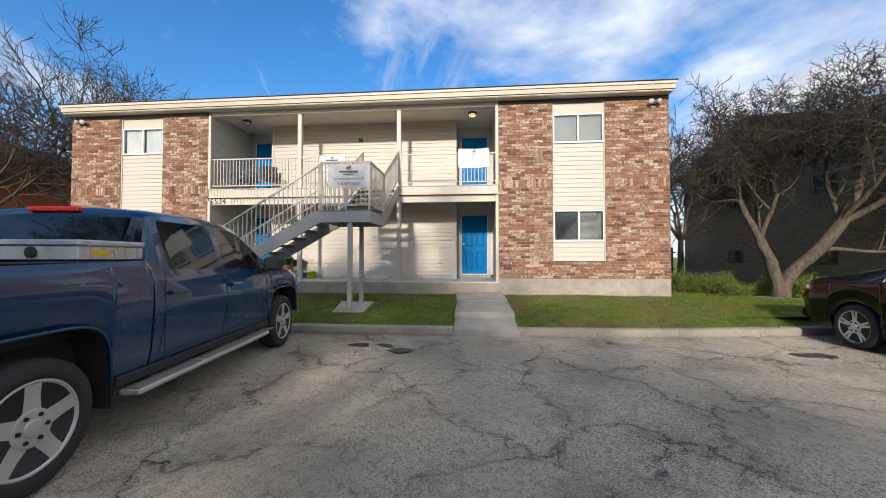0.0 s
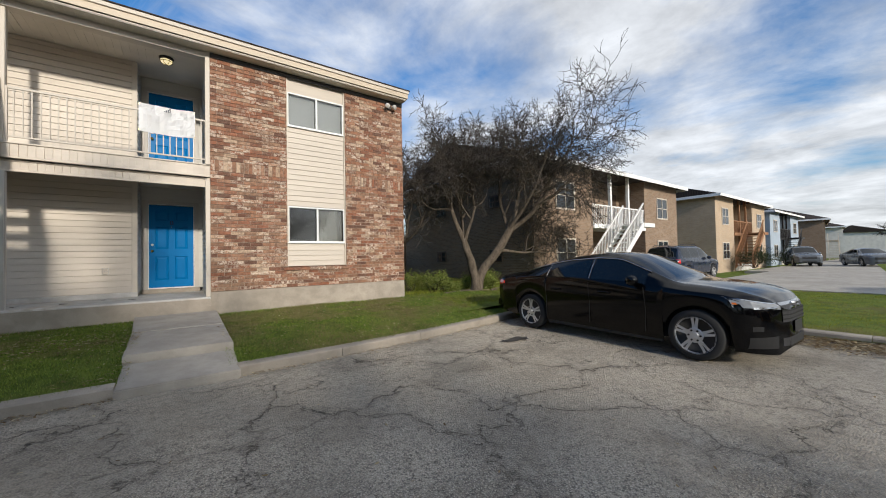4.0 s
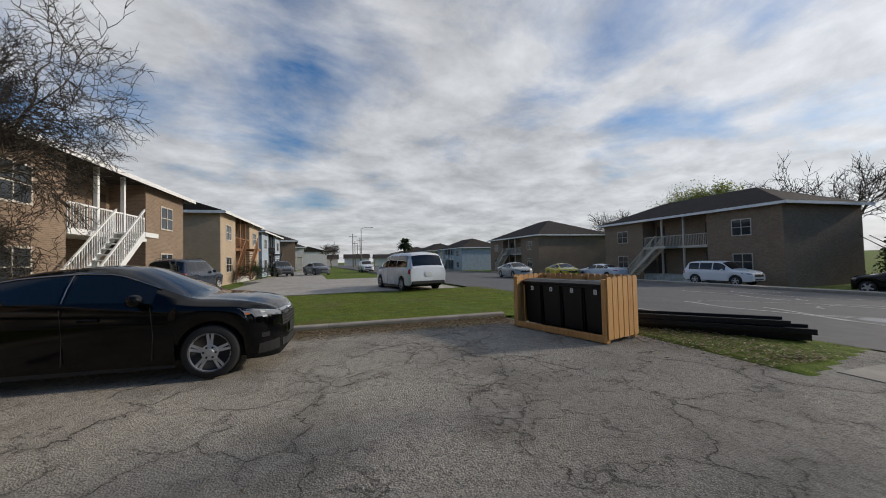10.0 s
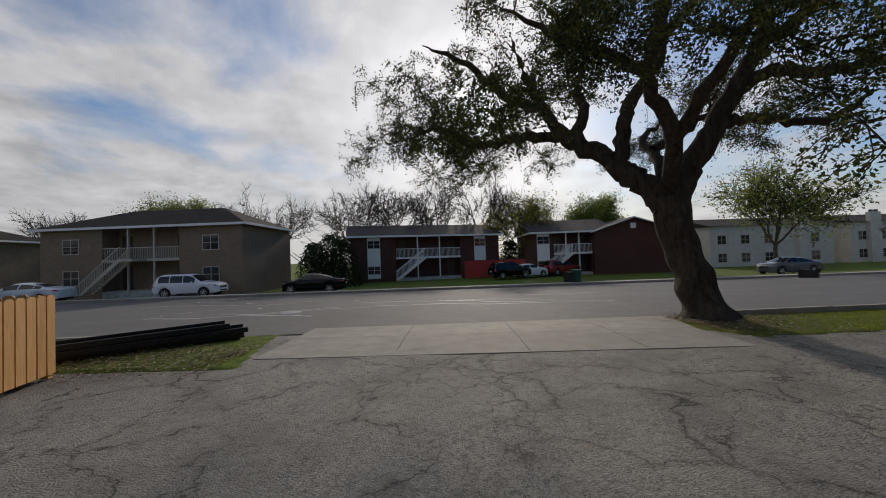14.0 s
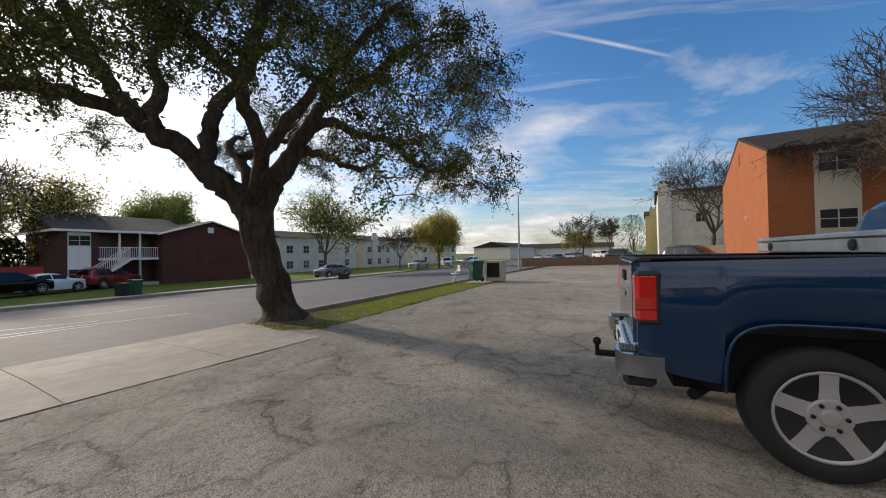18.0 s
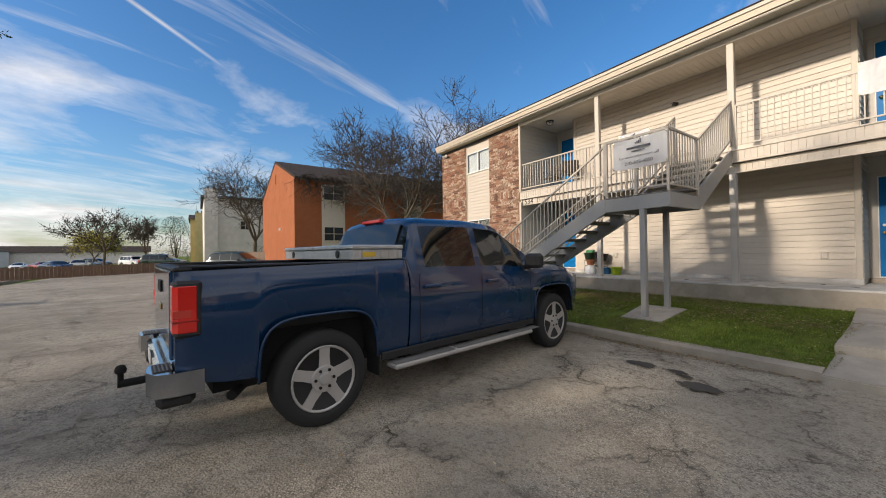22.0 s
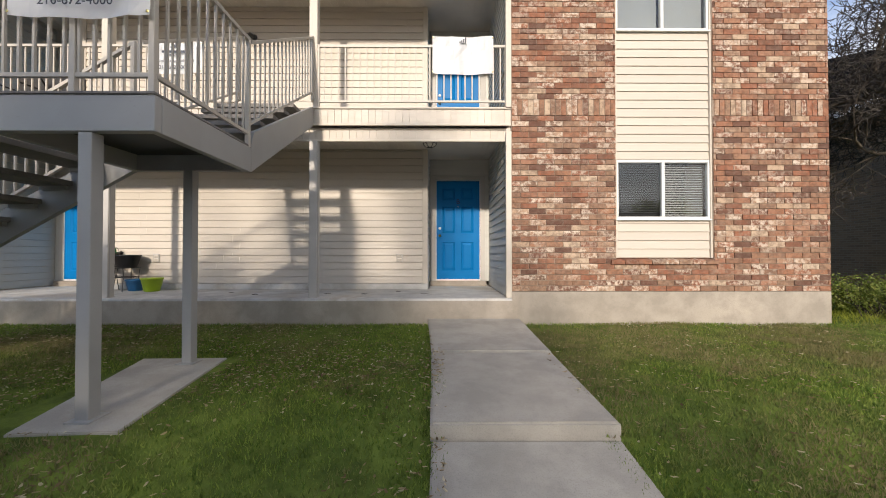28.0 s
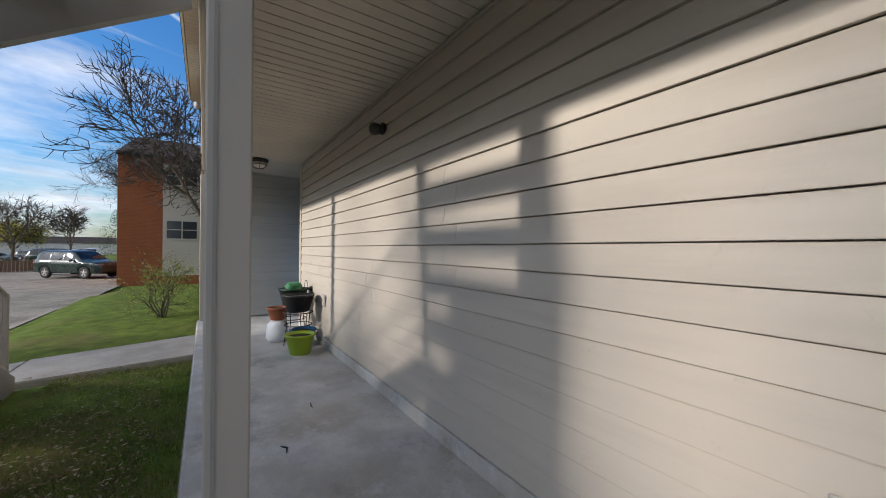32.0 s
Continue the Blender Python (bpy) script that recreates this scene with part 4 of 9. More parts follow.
def core(name, x0, x1, y0, y1, z0, z1, label="cream lap-sided wall", mat=None):
    return tagged(obj(name, boxm(x0, x1, y0, y1, z0, z1), mat or M_TRIM), label=label, category="wall", kind="structure")


Y_WALL, Y_DOOR = 1.32, 2.04
XW = -1.28                      # corner of the porch wall by the right-hand door
DOOR = (-1.14, -0.24)
wall_low = core("wall_porch", mir(XW), XW, Y_WALL + 0.012, Y_WALL + 0.2, Z_BRICK + 0.004, 3.30)
siding(wall_low, Matrix.Translation((mir(XW) + 0.09, Y_WALL, 0)), XW - mir(XW) - 0.18, Z_BRICK + 0.006, 3.30, M_SIDE, [(2.7, 1.2, 1.8), (2.4, 0.8, 1.3), (4.0, 1.5, 2.4), (1.0, 1.5, 2.4), (0.5, 1.0, 2.2)])
wall_up = core("wall_balcony", mir(XW), XW, Y_WALL + 0.012, Y_WALL + 0.2, Z_DECK, Z_TOP)
siding(wall_up, Matrix.Translation((mir(XW) + 0.09, Y_WALL, 0)), XW - mir(XW) - 0.18, Z_DECK + 0.02, Z_TOP, M_SIDE, [(3.1, 4, 5)])
plinth = tagged(obj("porch_plinth", boxm(mir(XW) - 0.01, XW + 0.012, Y_WALL - 0.03, Y_WALL + 0.2, Z_FLOOR, Z_BRICK + 0.003, 0.006), M_PORCH), label="low concrete plinth under the siding", category="plinth", kind="structure")
for x in (mir(XW), XW - 0.09):
    for z0, z1 in ((Z_BRICK, 3.30), (Z_DECK, Z_TOP)):
        tagged(obj("trim", boxm(x, x + 0.09, Y_WALL - 0.024, Y_WALL + 0.0115, z0, z1, 0.004), M_TRIM), label="cream corner board", category="trim", kind="structure")

# Door alcoves, mirrored, on both floors.
for flip in (False, True):
    for zf, zc in ((Z_FLOOR, 3.30), (Z_DECK, Z_TOP)):
        side = "west" if flip else "east"
        fl = "low" if zf < 2 else "up"
        zb = zf + 0.10 if zf < 2 else zf + 0.02
        # side wall of the alcove along the brick, sided
        x = mir(0) if flip else 0.0
        s = -1 if flip else 1
        w = core(f"wall_alcove_{side}_{fl}", min(x - s * 0.05, x - s * 0.004), max(x - s * 0.05, x - s * 0.004), 0.05, Y_DOOR + 0.2, zf + 0.004, zc)
        m = Matrix.Translation((x - s * 0.052, Y_DOOR if not flip else 0.06, 0)) @ Matrix.Rotation(radians(-90 if not flip else 90), 4, "Z")
        siding(w, m, Y_DOOR - 0.06, zf + 0.02, zc, M_SIDE_SHADE)
        tagged(obj("trim", boxm(min(x - s * 0.002, x - s * 0.085), max(x - s * 0.002, x - s * 0.085), -0.02, 0.048, zf + 0.004, zc - (0.12 if zf < 2 else 0), 0.006), M_TRIM), label="cream corner board", category="trim", kind="structure")
        # return wall beside the door
        a, b = span(XW - 0.1, XW - 0.004, flip)
        w = core(f"wall_return_{side}_{fl}", a, b, Y_WALL + 0.21, Y_DOOR + 0.2, zf + 0.004, zc)
        m = Matrix.Translation((XW if not flip else mir(XW), Y_WALL + 0.02 if not flip else Y_DOOR, 0)) @ Matrix.Rotation(radians(90 if not flip else -90), 4, "Z")
        siding(w, m, Y_DOOR - Y_WALL - 0.02, zb, zc, M_SIDE_SHADE)
        # door wall above and beside
        d0, d1 = span(DOOR[0], DOOR[1], flip)
        a, b = span(XW, -0.052, flip)
        top = zb + 2.03 + 0.012
        bm = B()
        for q in ((a, d0 - 0.002, zb, zc), (d1 + 0.002, b, zb, zc), (d0 - 0.002, d1 + 0.002, top + 0.002, zc)):
            box(bm, q[0], q[1], Y_DOOR + 0.004, Y_DOOR + 0.18, q[2], q[3])
        wd = tagged(obj(f"wall_door_{side}_{fl}", bm, M_SIDE_SHADE), label="cream wall round the entrance door", category="wall", kind="structure")
        part("filler_board", boxm(a + 0.001, b - 0.001, Y_DOOR - 0.012, Y_DOOR + 0.002, top + 0.10, zc - 0.001), M_SIDE_SHADE, wd)
        # threshold
        tagged(obj("threshold", boxm(d0 - 0.12, d1 + 0.12, Y_DOOR - 0.09, Y_DOOR + 0.17, zf, zb - 0.002, 0.008), M_FOUND), label="raised concrete door threshold", category="threshold", kind="structure")
        # casing
        cs = empty("door_casing", label="grey painted door casing", category="door frame", kind="structure")
        part("jamb", boxm(d0 - 0.10, d0 - 0.004, Y_DOOR - 0.02, Y_DOOR + 0.003, zb, top + 0.09, 0.004), M_GREYTRIM, cs)
        part("jamb", boxm(d1 + 0.004, d1 + 0.10, Y_DOOR - 0.02, Y_DOOR + 0.003, zb, top + 0.09, 0.004), M_GREYTRIM, cs)
        part("head", boxm(d0 - 0.003, d1 + 0.003, Y_DOOR - 0.02, Y_DOOR + 0.003, top + 0.012, top + 0.09, 0.004), M_GREYTRIM, cs)
        part("stop", boxm(d0 - 0.003, d0 + 0.012, Y_DOOR - 0.008, Y_DOOR + 0.03, zb, top, 0.002), M_WHITE, cs)
        part("stop", boxm(d1 - 0.012, d1 + 0.003, Y_DOOR - 0.008, Y_DOOR + 0.03, zb, top, 0.002), M_WHITE, cs)
        part("stop", boxm(d0 - 0.003, d1 + 0.003, Y_DOOR - 0.008, Y_DOOR + 0.03, top - 0.003, top + 0.011, 0.002), M_WHITE, cs)
        # six-panel door
        door = empty("entrance_door", label="bright blue six-panel entrance door, closed", category="door", group="entrance doors")
        DW = d1 - d0 - 0.028
        x0 = d0 + 0.014
        bm = B()
        cols = [(0.12, DW / 2 - 0.06), (DW / 2 + 0.06, DW - 0.12)]
        rows = [(0.20, 0.78), (0.96, 1.52), (1.64, 1.88)]
        xs = [0, cols[0][0], cols[0][1], cols[1][0], cols[1][1], DW]
        zs = [0, rows[0][0], rows[0][1], rows[1][0], rows[1][1], rows[2][0], rows[2][1], 2.018]
        for i in range(5):
            for j in range(7):
                if i in (1, 3) and j in (1, 3, 5):
                    ax, bx, az, bz = xs[i], xs[i + 1], zs[j], zs[j + 1]
                    y0, y1 = 0.0, 0.014
                    o = [(ax, y0, az), (bx, y0, az), (bx, y0, bz), (ax, y0, bz)]
                    g = 0.022
                    n = [(ax + g, y1, az + g), (bx - g, y1, az + g), (bx - g, y1, bz - g), (ax + g, y1, bz - g)]
                    g = 0.055
                    p = [(ax + g, y0 + 0.003, az + g), (bx - g, y0 + 0.003, az + g), (bx - g, y0 + 0.003, bz - g), (ax + g, y0 + 0.003, bz - g)]
                    for u, w2 in ((o, n), (n, p)):
                        for k in range(4):
                            bm.faces.new([bm.verts.new(c) for c in (u[k], u[(k + 1) % 4], w2[(k + 1) % 4], w2[k])])
                    bm.faces.new([bm.verts.new(c) for c in p])
                else:
                    bm.faces.new([bm.verts.new(c) for c in ((xs[i], 0, zs[j]), (xs[i + 1], 0, zs[j]), (xs[i + 1], 0, zs[j + 1]), (xs[i], 0, zs[j + 1]))])
        box(bm, 0, DW, 0.016, 0.044, 0, 2.018)
        bmesh.ops.remove_doubles(bm, verts=bm.verts[:], dist=0.0005)
        leaf = part("door_leaf", bm, M_DOOR, door)
        hx = 0.065 if not flip else DW - 0.065
        def knob(z, r, big):
            bm = B()
            prof = [(r, 0), (r, 0.006), (0.4 * r, 0.012), (0.4 * r, 0.03), (r * 0.95, 0.042), (r * 0.9, 0.058), (0.3 * r, 0.066)] if big else [(r, 0), (r, 0.012), (0.7 * r, 0.02), (0.5 * r, 0.021)]
            lathe(bm, prof, Matrix.Translation((hx, 0, z)) @ Matrix.Rotation(radians(90), 4, "X"), 18)
            return bm
        part("door_knob", knob(0.91, 0.03, True), M_BRASS, door, "brass door knob", True)
        part("deadbolt", knob(1.06, 0.028, False), M_ALU, door, "steel deadbolt", True)
        part("peephole", lathe(B(), [(0.009, 0), (0.009, 0.004), (0.004, 0.005)], Matrix.Translation((DW / 2, 0, 1.50)) @ Matrix.Rotation(radians(90), 4, "X"), 12), M_BRASS, door)
        part("sweep", boxm(0, DW, -0.006, 0.0, 0.0, 0.03), M_ALU, door, "aluminium door sweep")
        if not flip and zf < 2:
            lettering("unit_letter", "B", 0.135, Matrix.Translation((DW / 2, -0.004, 1.60)) @ UPRIGHT, M_BLACK, door)
        door.matrix_basis = Matrix.Translation((x0, Y_DOOR - 0.002, zb + 0.003))

# Porch ceiling, of one mesh with beaded vinyl strips, and the balcony ceiling.


def strips(bm, x0, x1, y0, y1, z, along="x", w=0.10):
    a0, a1 = (x0, x1) if along == "y" else (y0, y1)
    k = a0
    while k < a1 - 0.01:
        e = min(k + w, a1)
        if along == "y":
            box(bm, k + 0.004, e - 0.004, y0, y1, z, z + 0.02)
        else:
            box(bm, x0, x1, k + 0.004, e - 0.004, z, z + 0.02)
        k += w
    box(bm, x0, x1, y0, y1, z + 0.008, z + 0.05)


bm = B()
strips(bm, mir(0), 0, 0.22, Y_DOOR + 0.18, 3.302, "y")
tagged(obj("ceiling_porch", bm, M_CEIL), label="cream beaded porch ceiling", category="ceiling", kind="structure")
bm = B()
strips(bm, XL, XR, -0.285, Y_DOOR + 0.18, Z_TOP + 0.004, "y", 0.13)
tagged(obj("ceiling_eaves", bm, M_CEIL), label="cream beaded soffit under the eaves", category="ceiling", kind="structure")
tagged(obj("balcony_deck", boxm(mir(0) + 0.004, -0.004, 0.16, Y_DOOR + 0.18, 3.36, Z_DECK - 0.004), M_PORCH), label="concrete balcony deck", category="balcony", kind="structure")

# Ribbed cream skirts on the balcony edge: an upper band over a lower, set-back one.


def skirt(name, x0, x1, y, z0, z1, label):
    sk = tagged(obj(name, boxm(x0, x1, y + 0.012, y + 0.10, z0, z1), M_SIDE), label=label, category="balcony edge", kind="structure")
    bm = B()
    k = x0
    while k < x1 - 0.01:
        e = min(k + 0.10, x1)
        box(bm, k + 0.004, e - 0.004, y, y + 0.014, z0 + 0.012, z1 - 0.012)
        k += 0.10
    part("rib", bm, M_SIDE, sk)
    part("cap_rail", boxm(x0, x1, y - 0.02, y + 0.013, z1 - 0.014, z1 + 0.012, 0.004), M_TRIM, sk)
    part("base_rail", boxm(x0, x1, y - 0.012, y + 0.013, z0 - 0.02, z0 + 0.012, 0.004), M_TRIM, sk)
    return sk


skirt("skirt_upper", mir(0) + 0.003, -0.003, 0.02, 3.29, 3.53, "ribbed cream vinyl skirt of the balcony")
skirt("skirt_lower", mir(0) + 0.003, -0.003, 0.10, 3.08, 3.25, "ribbed cream vinyl beam cover over the porch")
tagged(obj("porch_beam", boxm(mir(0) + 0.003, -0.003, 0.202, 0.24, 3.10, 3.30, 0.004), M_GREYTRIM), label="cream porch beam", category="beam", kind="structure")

# Porch posts on both floors.
for x in (-2.92, mir(-2.92)):
    for z0, z1, y in ((Z_FLOOR, 3.06, 0.045), (Z_DECK, Z_TOP, 0.03)):
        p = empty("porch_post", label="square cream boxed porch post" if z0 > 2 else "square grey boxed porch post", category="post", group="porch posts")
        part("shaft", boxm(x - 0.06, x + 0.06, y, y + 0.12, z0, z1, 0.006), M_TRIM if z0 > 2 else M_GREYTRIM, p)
        part("seam", boxm(x + 0.0605, x + 0.064, y + 0.02, y + 0.03, z0, z1), M_STAIR, p)
        part("foot", boxm(x - 0.067, x + 0.067, y - 0.006, y + 0.126, z0, z0 + 0.012, 0.003), M_GREYTRIM, p)

# House number on the lower band.
num = empty("house_number", label="dark house number on the balcony edge", category="sign")
part("plate", boxm(-8.78, -8.18, 0.078, 0.086, 3.09, 3.24), M_TRIM, num)
lettering("digits", "534", 0.26, Matrix.Translation((-8.55, 0.074, 3.165)) @ UPRIGHT, M_DARK, num)

# Window strips in the brick: upper panel, window, siding, window, siding, brick sill.


def window(x0, x1, z0, z1, kinds, n):
    w = tagged(empty(f"window_{n}"), label="two-pane sliding window in a white aluminium frame", category="window", kind="structure")
    y = 0.03
    fr = part("window_frame", boxm(x0, x1, y, y + 0.05, z0, z0 + 0.035, 0.003), M_ALU, w)
    part("window_frame", boxm(x0, x1, y, y + 0.05, z1 - 0.035, z1, 0.003), M_ALU, w)
    part("window_frame", boxm(x0, x0 + 0.035, y, y + 0.05, z0 + 0.036, z1 - 0.036, 0.003), M_ALU, w)
    part("window_frame", boxm(x1 - 0.035, x1, y, y + 0.05, z0 + 0.036, z1 - 0.036, 0.003), M_ALU, w)
    xm = (x0 + x1) / 2
    part("mullion", boxm(xm - 0.022, xm + 0.022, y - 0.006, y + 0.05, z0 + 0.036, z1 - 0.036, 0.003), M_ALU, w)
    part("window_sill", boxm(x0 - 0.01, x1 + 0.01, y - 0.03, y + 0.05, z0 - 0.022, z0 - 0.001, 0.003), M_ALU, w)
    for a, b, kind in ((x0 + 0.036, xm - 0.023, kinds[0]), (xm + 0.023, x1 - 0.036, kinds[1])):
        part("pane", boxm(a, b, y + 0.022, y + 0.028, z0 + 0.037, z1 - 0.037), M_CLEAR, w)
        if kind in ("blind", "dark blind"):
            z = z0 + 0.05
            while z < z1 - 0.05:
                bm = B()
                v = [bm.verts.new(p) for p in ((a + 0.01, y + 0.09, z), (b - 0.01, y + 0.09, z), (b - 0.01, y + 0.11, z + 0.012), (a + 0.01, y + 0.11, z + 0.012))]
                bm.faces.new(v)
                part("slat", bm, M_WHITE if kind == "blind" else M_DARKSLAT, w)
                z += 0.026
        elif kind == "curtain":
            bm = B()
            for q in range(16):
                u0, u1 = a + 0.01 + (b - a - 0.02) * q / 16, a + 0.01 + (b - a - 0.02) * (q + 1) / 16
                d0, d1 = (0.0, 0.02) if q % 2 else (0.02, 0.0)
                bm.faces.new([bm.verts.new(p) for p in ((u0, y + 0.08 + d0, z0 + 0.03), (u1, y + 0.08 + d1, z0 + 0.03), (u1, y + 0.08 + d1, z1 - 0.03), (u0, y + 0.08 + d0, z1 - 0.03))])
            part("curtain", bm, M_CURTAIN, w)
        elif kind == "shade":
            part("shade", boxm(a + 0.01, b - 0.01, y + 0.09, y + 0.10, z0 + 0.03, z1 - 0.03), M_SHADE, w)
        # Dark sheet behind the pane stands for the unlit depth of the room.
        part("dark_backing", boxm(a - 0.03, b + 0.03, y + 0.55, y + 0.57, z0 - 0.1, z1 + 0.1), M_ROOM, w)
    return w


M_CLEAR = Tree("pane_glass")
g1 = M_CLEAR.n.new("ShaderNodeBsdfGlossy")
g1.inputs["Roughness"].default_value = 0.02
g2 = M_CLEAR.n.new("ShaderNodeBsdfTransparent")
g2.inputs[0].default_value = (0.90, 0.91, 0.90, 1)
gm = M_CLEAR.n.new("ShaderNodeMixShader")
gf = M_CLEAR.n.new("ShaderNodeLayerWeight")
M_CLEAR.l.new(M_CLEAR.math("ADD", M_CLEAR.math("MULTIPLY", M_CLEAR.math("POWER", gf.outputs["Facing"], 4.0), 0.8), 0.06), gm.inputs[0])
M_CLEAR.l.new(g2.outputs[0], gm.inputs[1])
M_CLEAR.l.new(g1.outputs[0], gm.inputs[2])
M_CLEAR.l.new(gm.outputs[0], M_CLEAR.n["Material Output"].inputs[0])
M_CLEAR = M_CLEAR.m
M_DARKSLAT = plain("dark_blind_slat", (0.085, 0.085, 0.09), 0.6)
M_SHADE = plain("window_shade", (0.36, 0.365, 0.36), 0.8)
M_CURTAIN = plain("white_curtain", (0.80, 0.80, 0.78), 0.9)
# Near-black stand-in for unlit rooms: their dimness is put into the colour.
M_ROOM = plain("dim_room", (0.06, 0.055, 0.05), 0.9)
Z_W = (1.90, 2.77, 4.70, 5.52)
n = 0
for flip in (False, True):
    a, b = span(WIN[0], WIN[1], flip)
    n += 1
    window(a + 0.02, b - 0.02, Z_W[0], Z_W[1], ("dark blind", "blind"), n)
    n += 1
    window(a + 0.02, b - 0.02, Z_W[2], Z_W[3], ("curtain", "curtain") if flip else ("shade", "shade"), n)
    for k, (z0, z1) in enumerate(((Z_SILL0 + 0.09, Z_W[0] - 0.025), (Z_W[1] + 0.002, Z_W[2] - 0.025), (Z_W[3] + 0.002, Z_TOP - 0.002))):
        w = core(f"wall_strip_{'west' if flip else 'east'}_{k}", a + 0.002, b - 0.002, 0.062, 0.22, z0, z1)
        if k < 2:
            siding(w, Matrix.Translation((a + 0.03, 0.05, 0)), b - a - 0.06, z0 + 0.004, z1, M_SIDE)
        else:
            part("siding_board", boxm(a + 0.03, b - 0.03, 0.04, 0.06, z0 + 0.002, z1), M_SIDE, w)
    for x in (a, b - 0.03):
        tagged(obj("trim", boxm(x + 0.001, x + 0.029, 0.012, 0.061, Z_SILL0 + 0.09, Z_TOP - 0.002, 0.003), M_TRIM), label="cream strip edge trim", category="trim", kind="structure")
    # sloping brick sill
    sill = empty("brick_sill", label="sloping header-brick sill", category="sill", kind="structure")
    x = a - 0.09
    while x < b + 0.05:
        bm = B()
        prism(bm, [(-0.05, Z_SILL0), (-0.052, Z_SILL0 + 0.055), (0.08, Z_SILL0 + 0.088), (0.08, Z_SILL0)], "x", x + 0.004, x + 0.192)
        part("brick", bm, M_BRICK, sill)
        x += 0.197
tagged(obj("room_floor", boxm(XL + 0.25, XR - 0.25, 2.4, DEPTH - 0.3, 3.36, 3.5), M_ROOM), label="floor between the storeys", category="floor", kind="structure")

# Roof: fascia, soffit edge, drip, low slope of shingles.
YF = -0.30
tagged(obj("fascia_front", boxm(XL - 0.04, XR + 0.04, YF - 0.022, YF, Z_TOP + 0.055, Z_TOP + 0.255, 0.004), M_ROOFEDGE), label="tan painted roof fascia", category="fascia", kind="structure")
tagged(obj("fascia_upper", boxm(XL - 0.06, XR + 0.06, YF - 0.05, YF - 0.023, Z_TOP + 0.185, Z_TOP + 0.262, 0.004), M_TRIM), label="cream upper fascia strip", category="fascia", kind="structure")
for x0, x1 in ((XL - 0.04, XL - 0.018), (XR + 0.018, XR + 0.04)):
    tagged(obj("fascia_side", boxm(x0, x1, YF + 0.001, DEPTH + 0.4, Z_TOP + 0.055, Z_TOP + 0.255, 0.004), M_ROOFEDGE), label="tan painted roof fascia", category="fascia", kind="structure")
bm = B()
prism(bm, [(YF - 0.07, Z_TOP + 0.264), (YF - 0.07, Z_TOP + 0.285), (5.0, Z_TOP + 1.15), (DEPTH + 0.45, Z_TOP + 0.285), (DEPTH + 0.45, Z_TOP + 0.264)], "x", XL - 0.08, XR + 0.08)
tagged(obj("roof", bm, M_ROOF), label="low brown shingled roof", category="roof", kind="structure")
for x0, x1 in ((mir(0), 0),):
    tagged(obj("frieze", boxm(x0 + 0.003, x1 - 0.003, 0.0, 0.20, Z_TOP - 0.12, Z_TOP, 0.004), M_TRIM), label="cream beam over the balcony", category="beam", kind="structure")
# Dark strips on the brick paint in the shadow band below the eaves.
for x0, x1 in ((0.0, XR), (XL, mir(0))):
    tagged(obj("frieze", boxm(x0, x1, -0.035, -0.02, Z_TOP - 0.10, Z_TOP + 0.003, 0.004), M_DARK), label="dark board standing for the shadow band under the soffit", category="trim", kind="structure")

# ---- railings and stairs ----


def railing(name, m, length, label, h=0.92, pitch=0.105, slope=0.0, z_bot=0.10, posts=(0,), group=""):
    """Along local x; slope is the rise per metre."""
    r = empty(name, m, label=label, category="railing", group=group)

    def bar(nm, z, t):
        bm = B()
        v = [(0, -t, z), (length, -t, z + slope * length), (length, t, z + slope * length), (0, t, z), (0, -t, z + 2 * t), (length, -t, z + slope * length + 2 * t), (length, t, z + slope * length + 2 * t), (0, t, z + 2 * t)]
        v = [bm.verts.new(p) for p in v]
        for q in ((0, 3, 2, 1), (4, 5, 6, 7), (0, 1, 5, 4), (1, 2, 6, 5), (2, 3, 7, 6), (3, 0, 4, 7)):
            bm.faces.new([v[i] for i in q])
        part(nm, bm, M_RAIL, r)
    bar("top_rail", h, 0.018)
    bar("bottom_rail", z_bot, 0.014)
    me = bpy.data.meshes.new("baluster")
    bm = boxm(-0.0085, 0.0085, -0.0085, 0.0085, z_bot + 0.02, h + 0.01)
    bm.to_mesh(me)
    bm.free()
    me.materials.append(M_RAIL)
    k = int(length / pitch)
    for i in range(1, k + 1):
        x = length * i / (k + 1)
        shared("baluster", me, r, Matrix.Translation((x, 0, slope * x)))
    for x in posts:
        part("post", boxm(x - 0.02, x + 0.02, -0.02, 0.02, slope * x - 0.02, h + 0.04 + slope * x, 0.003), M_RAIL, r)
    return r


LX0, LX1, LY0, LY1, LZ = -4.02, -2.90, -2.88, -1.70, 2.44
Y_RAIL = 0.06
gap = (LX0, LX1)
railing("balcony_railing", Matrix.Translation((-2.87, Y_RAIL, Z_DECK)), 2.82, "cream steel balcony railing", posts=(0.02, 2.80), group="railings")
railing("balcony_railing", Matrix.Translation((mir(0) + 0.05, Y_RAIL, Z_DECK)), LX0 - mir(0) - 0.07, "cream steel balcony railing", posts=(0.02, 2.5, 4.7), group="railings")

st = empty("staircase", label="grey-painted steel staircase with a landing and open treads", category="staircase")
# landing
part("landing_beam", boxm(LX0, LX1, LY0, LY0 + 0.06, LZ - 0.25, LZ - 0.01, 0.004), M_STAIR, st)
part("landing_beam", boxm(LX1 - 0.06, LX1, LY0 + 0.062, LY1, LZ - 0.25, LZ - 0.01, 0.004), M_STAIR, st)
part("landing_beam", boxm(LX0, LX1 - 0.062, LY1 - 0.06, LY1, LZ - 0.25, LZ - 0.01, 0.004), M_STAIR, st)
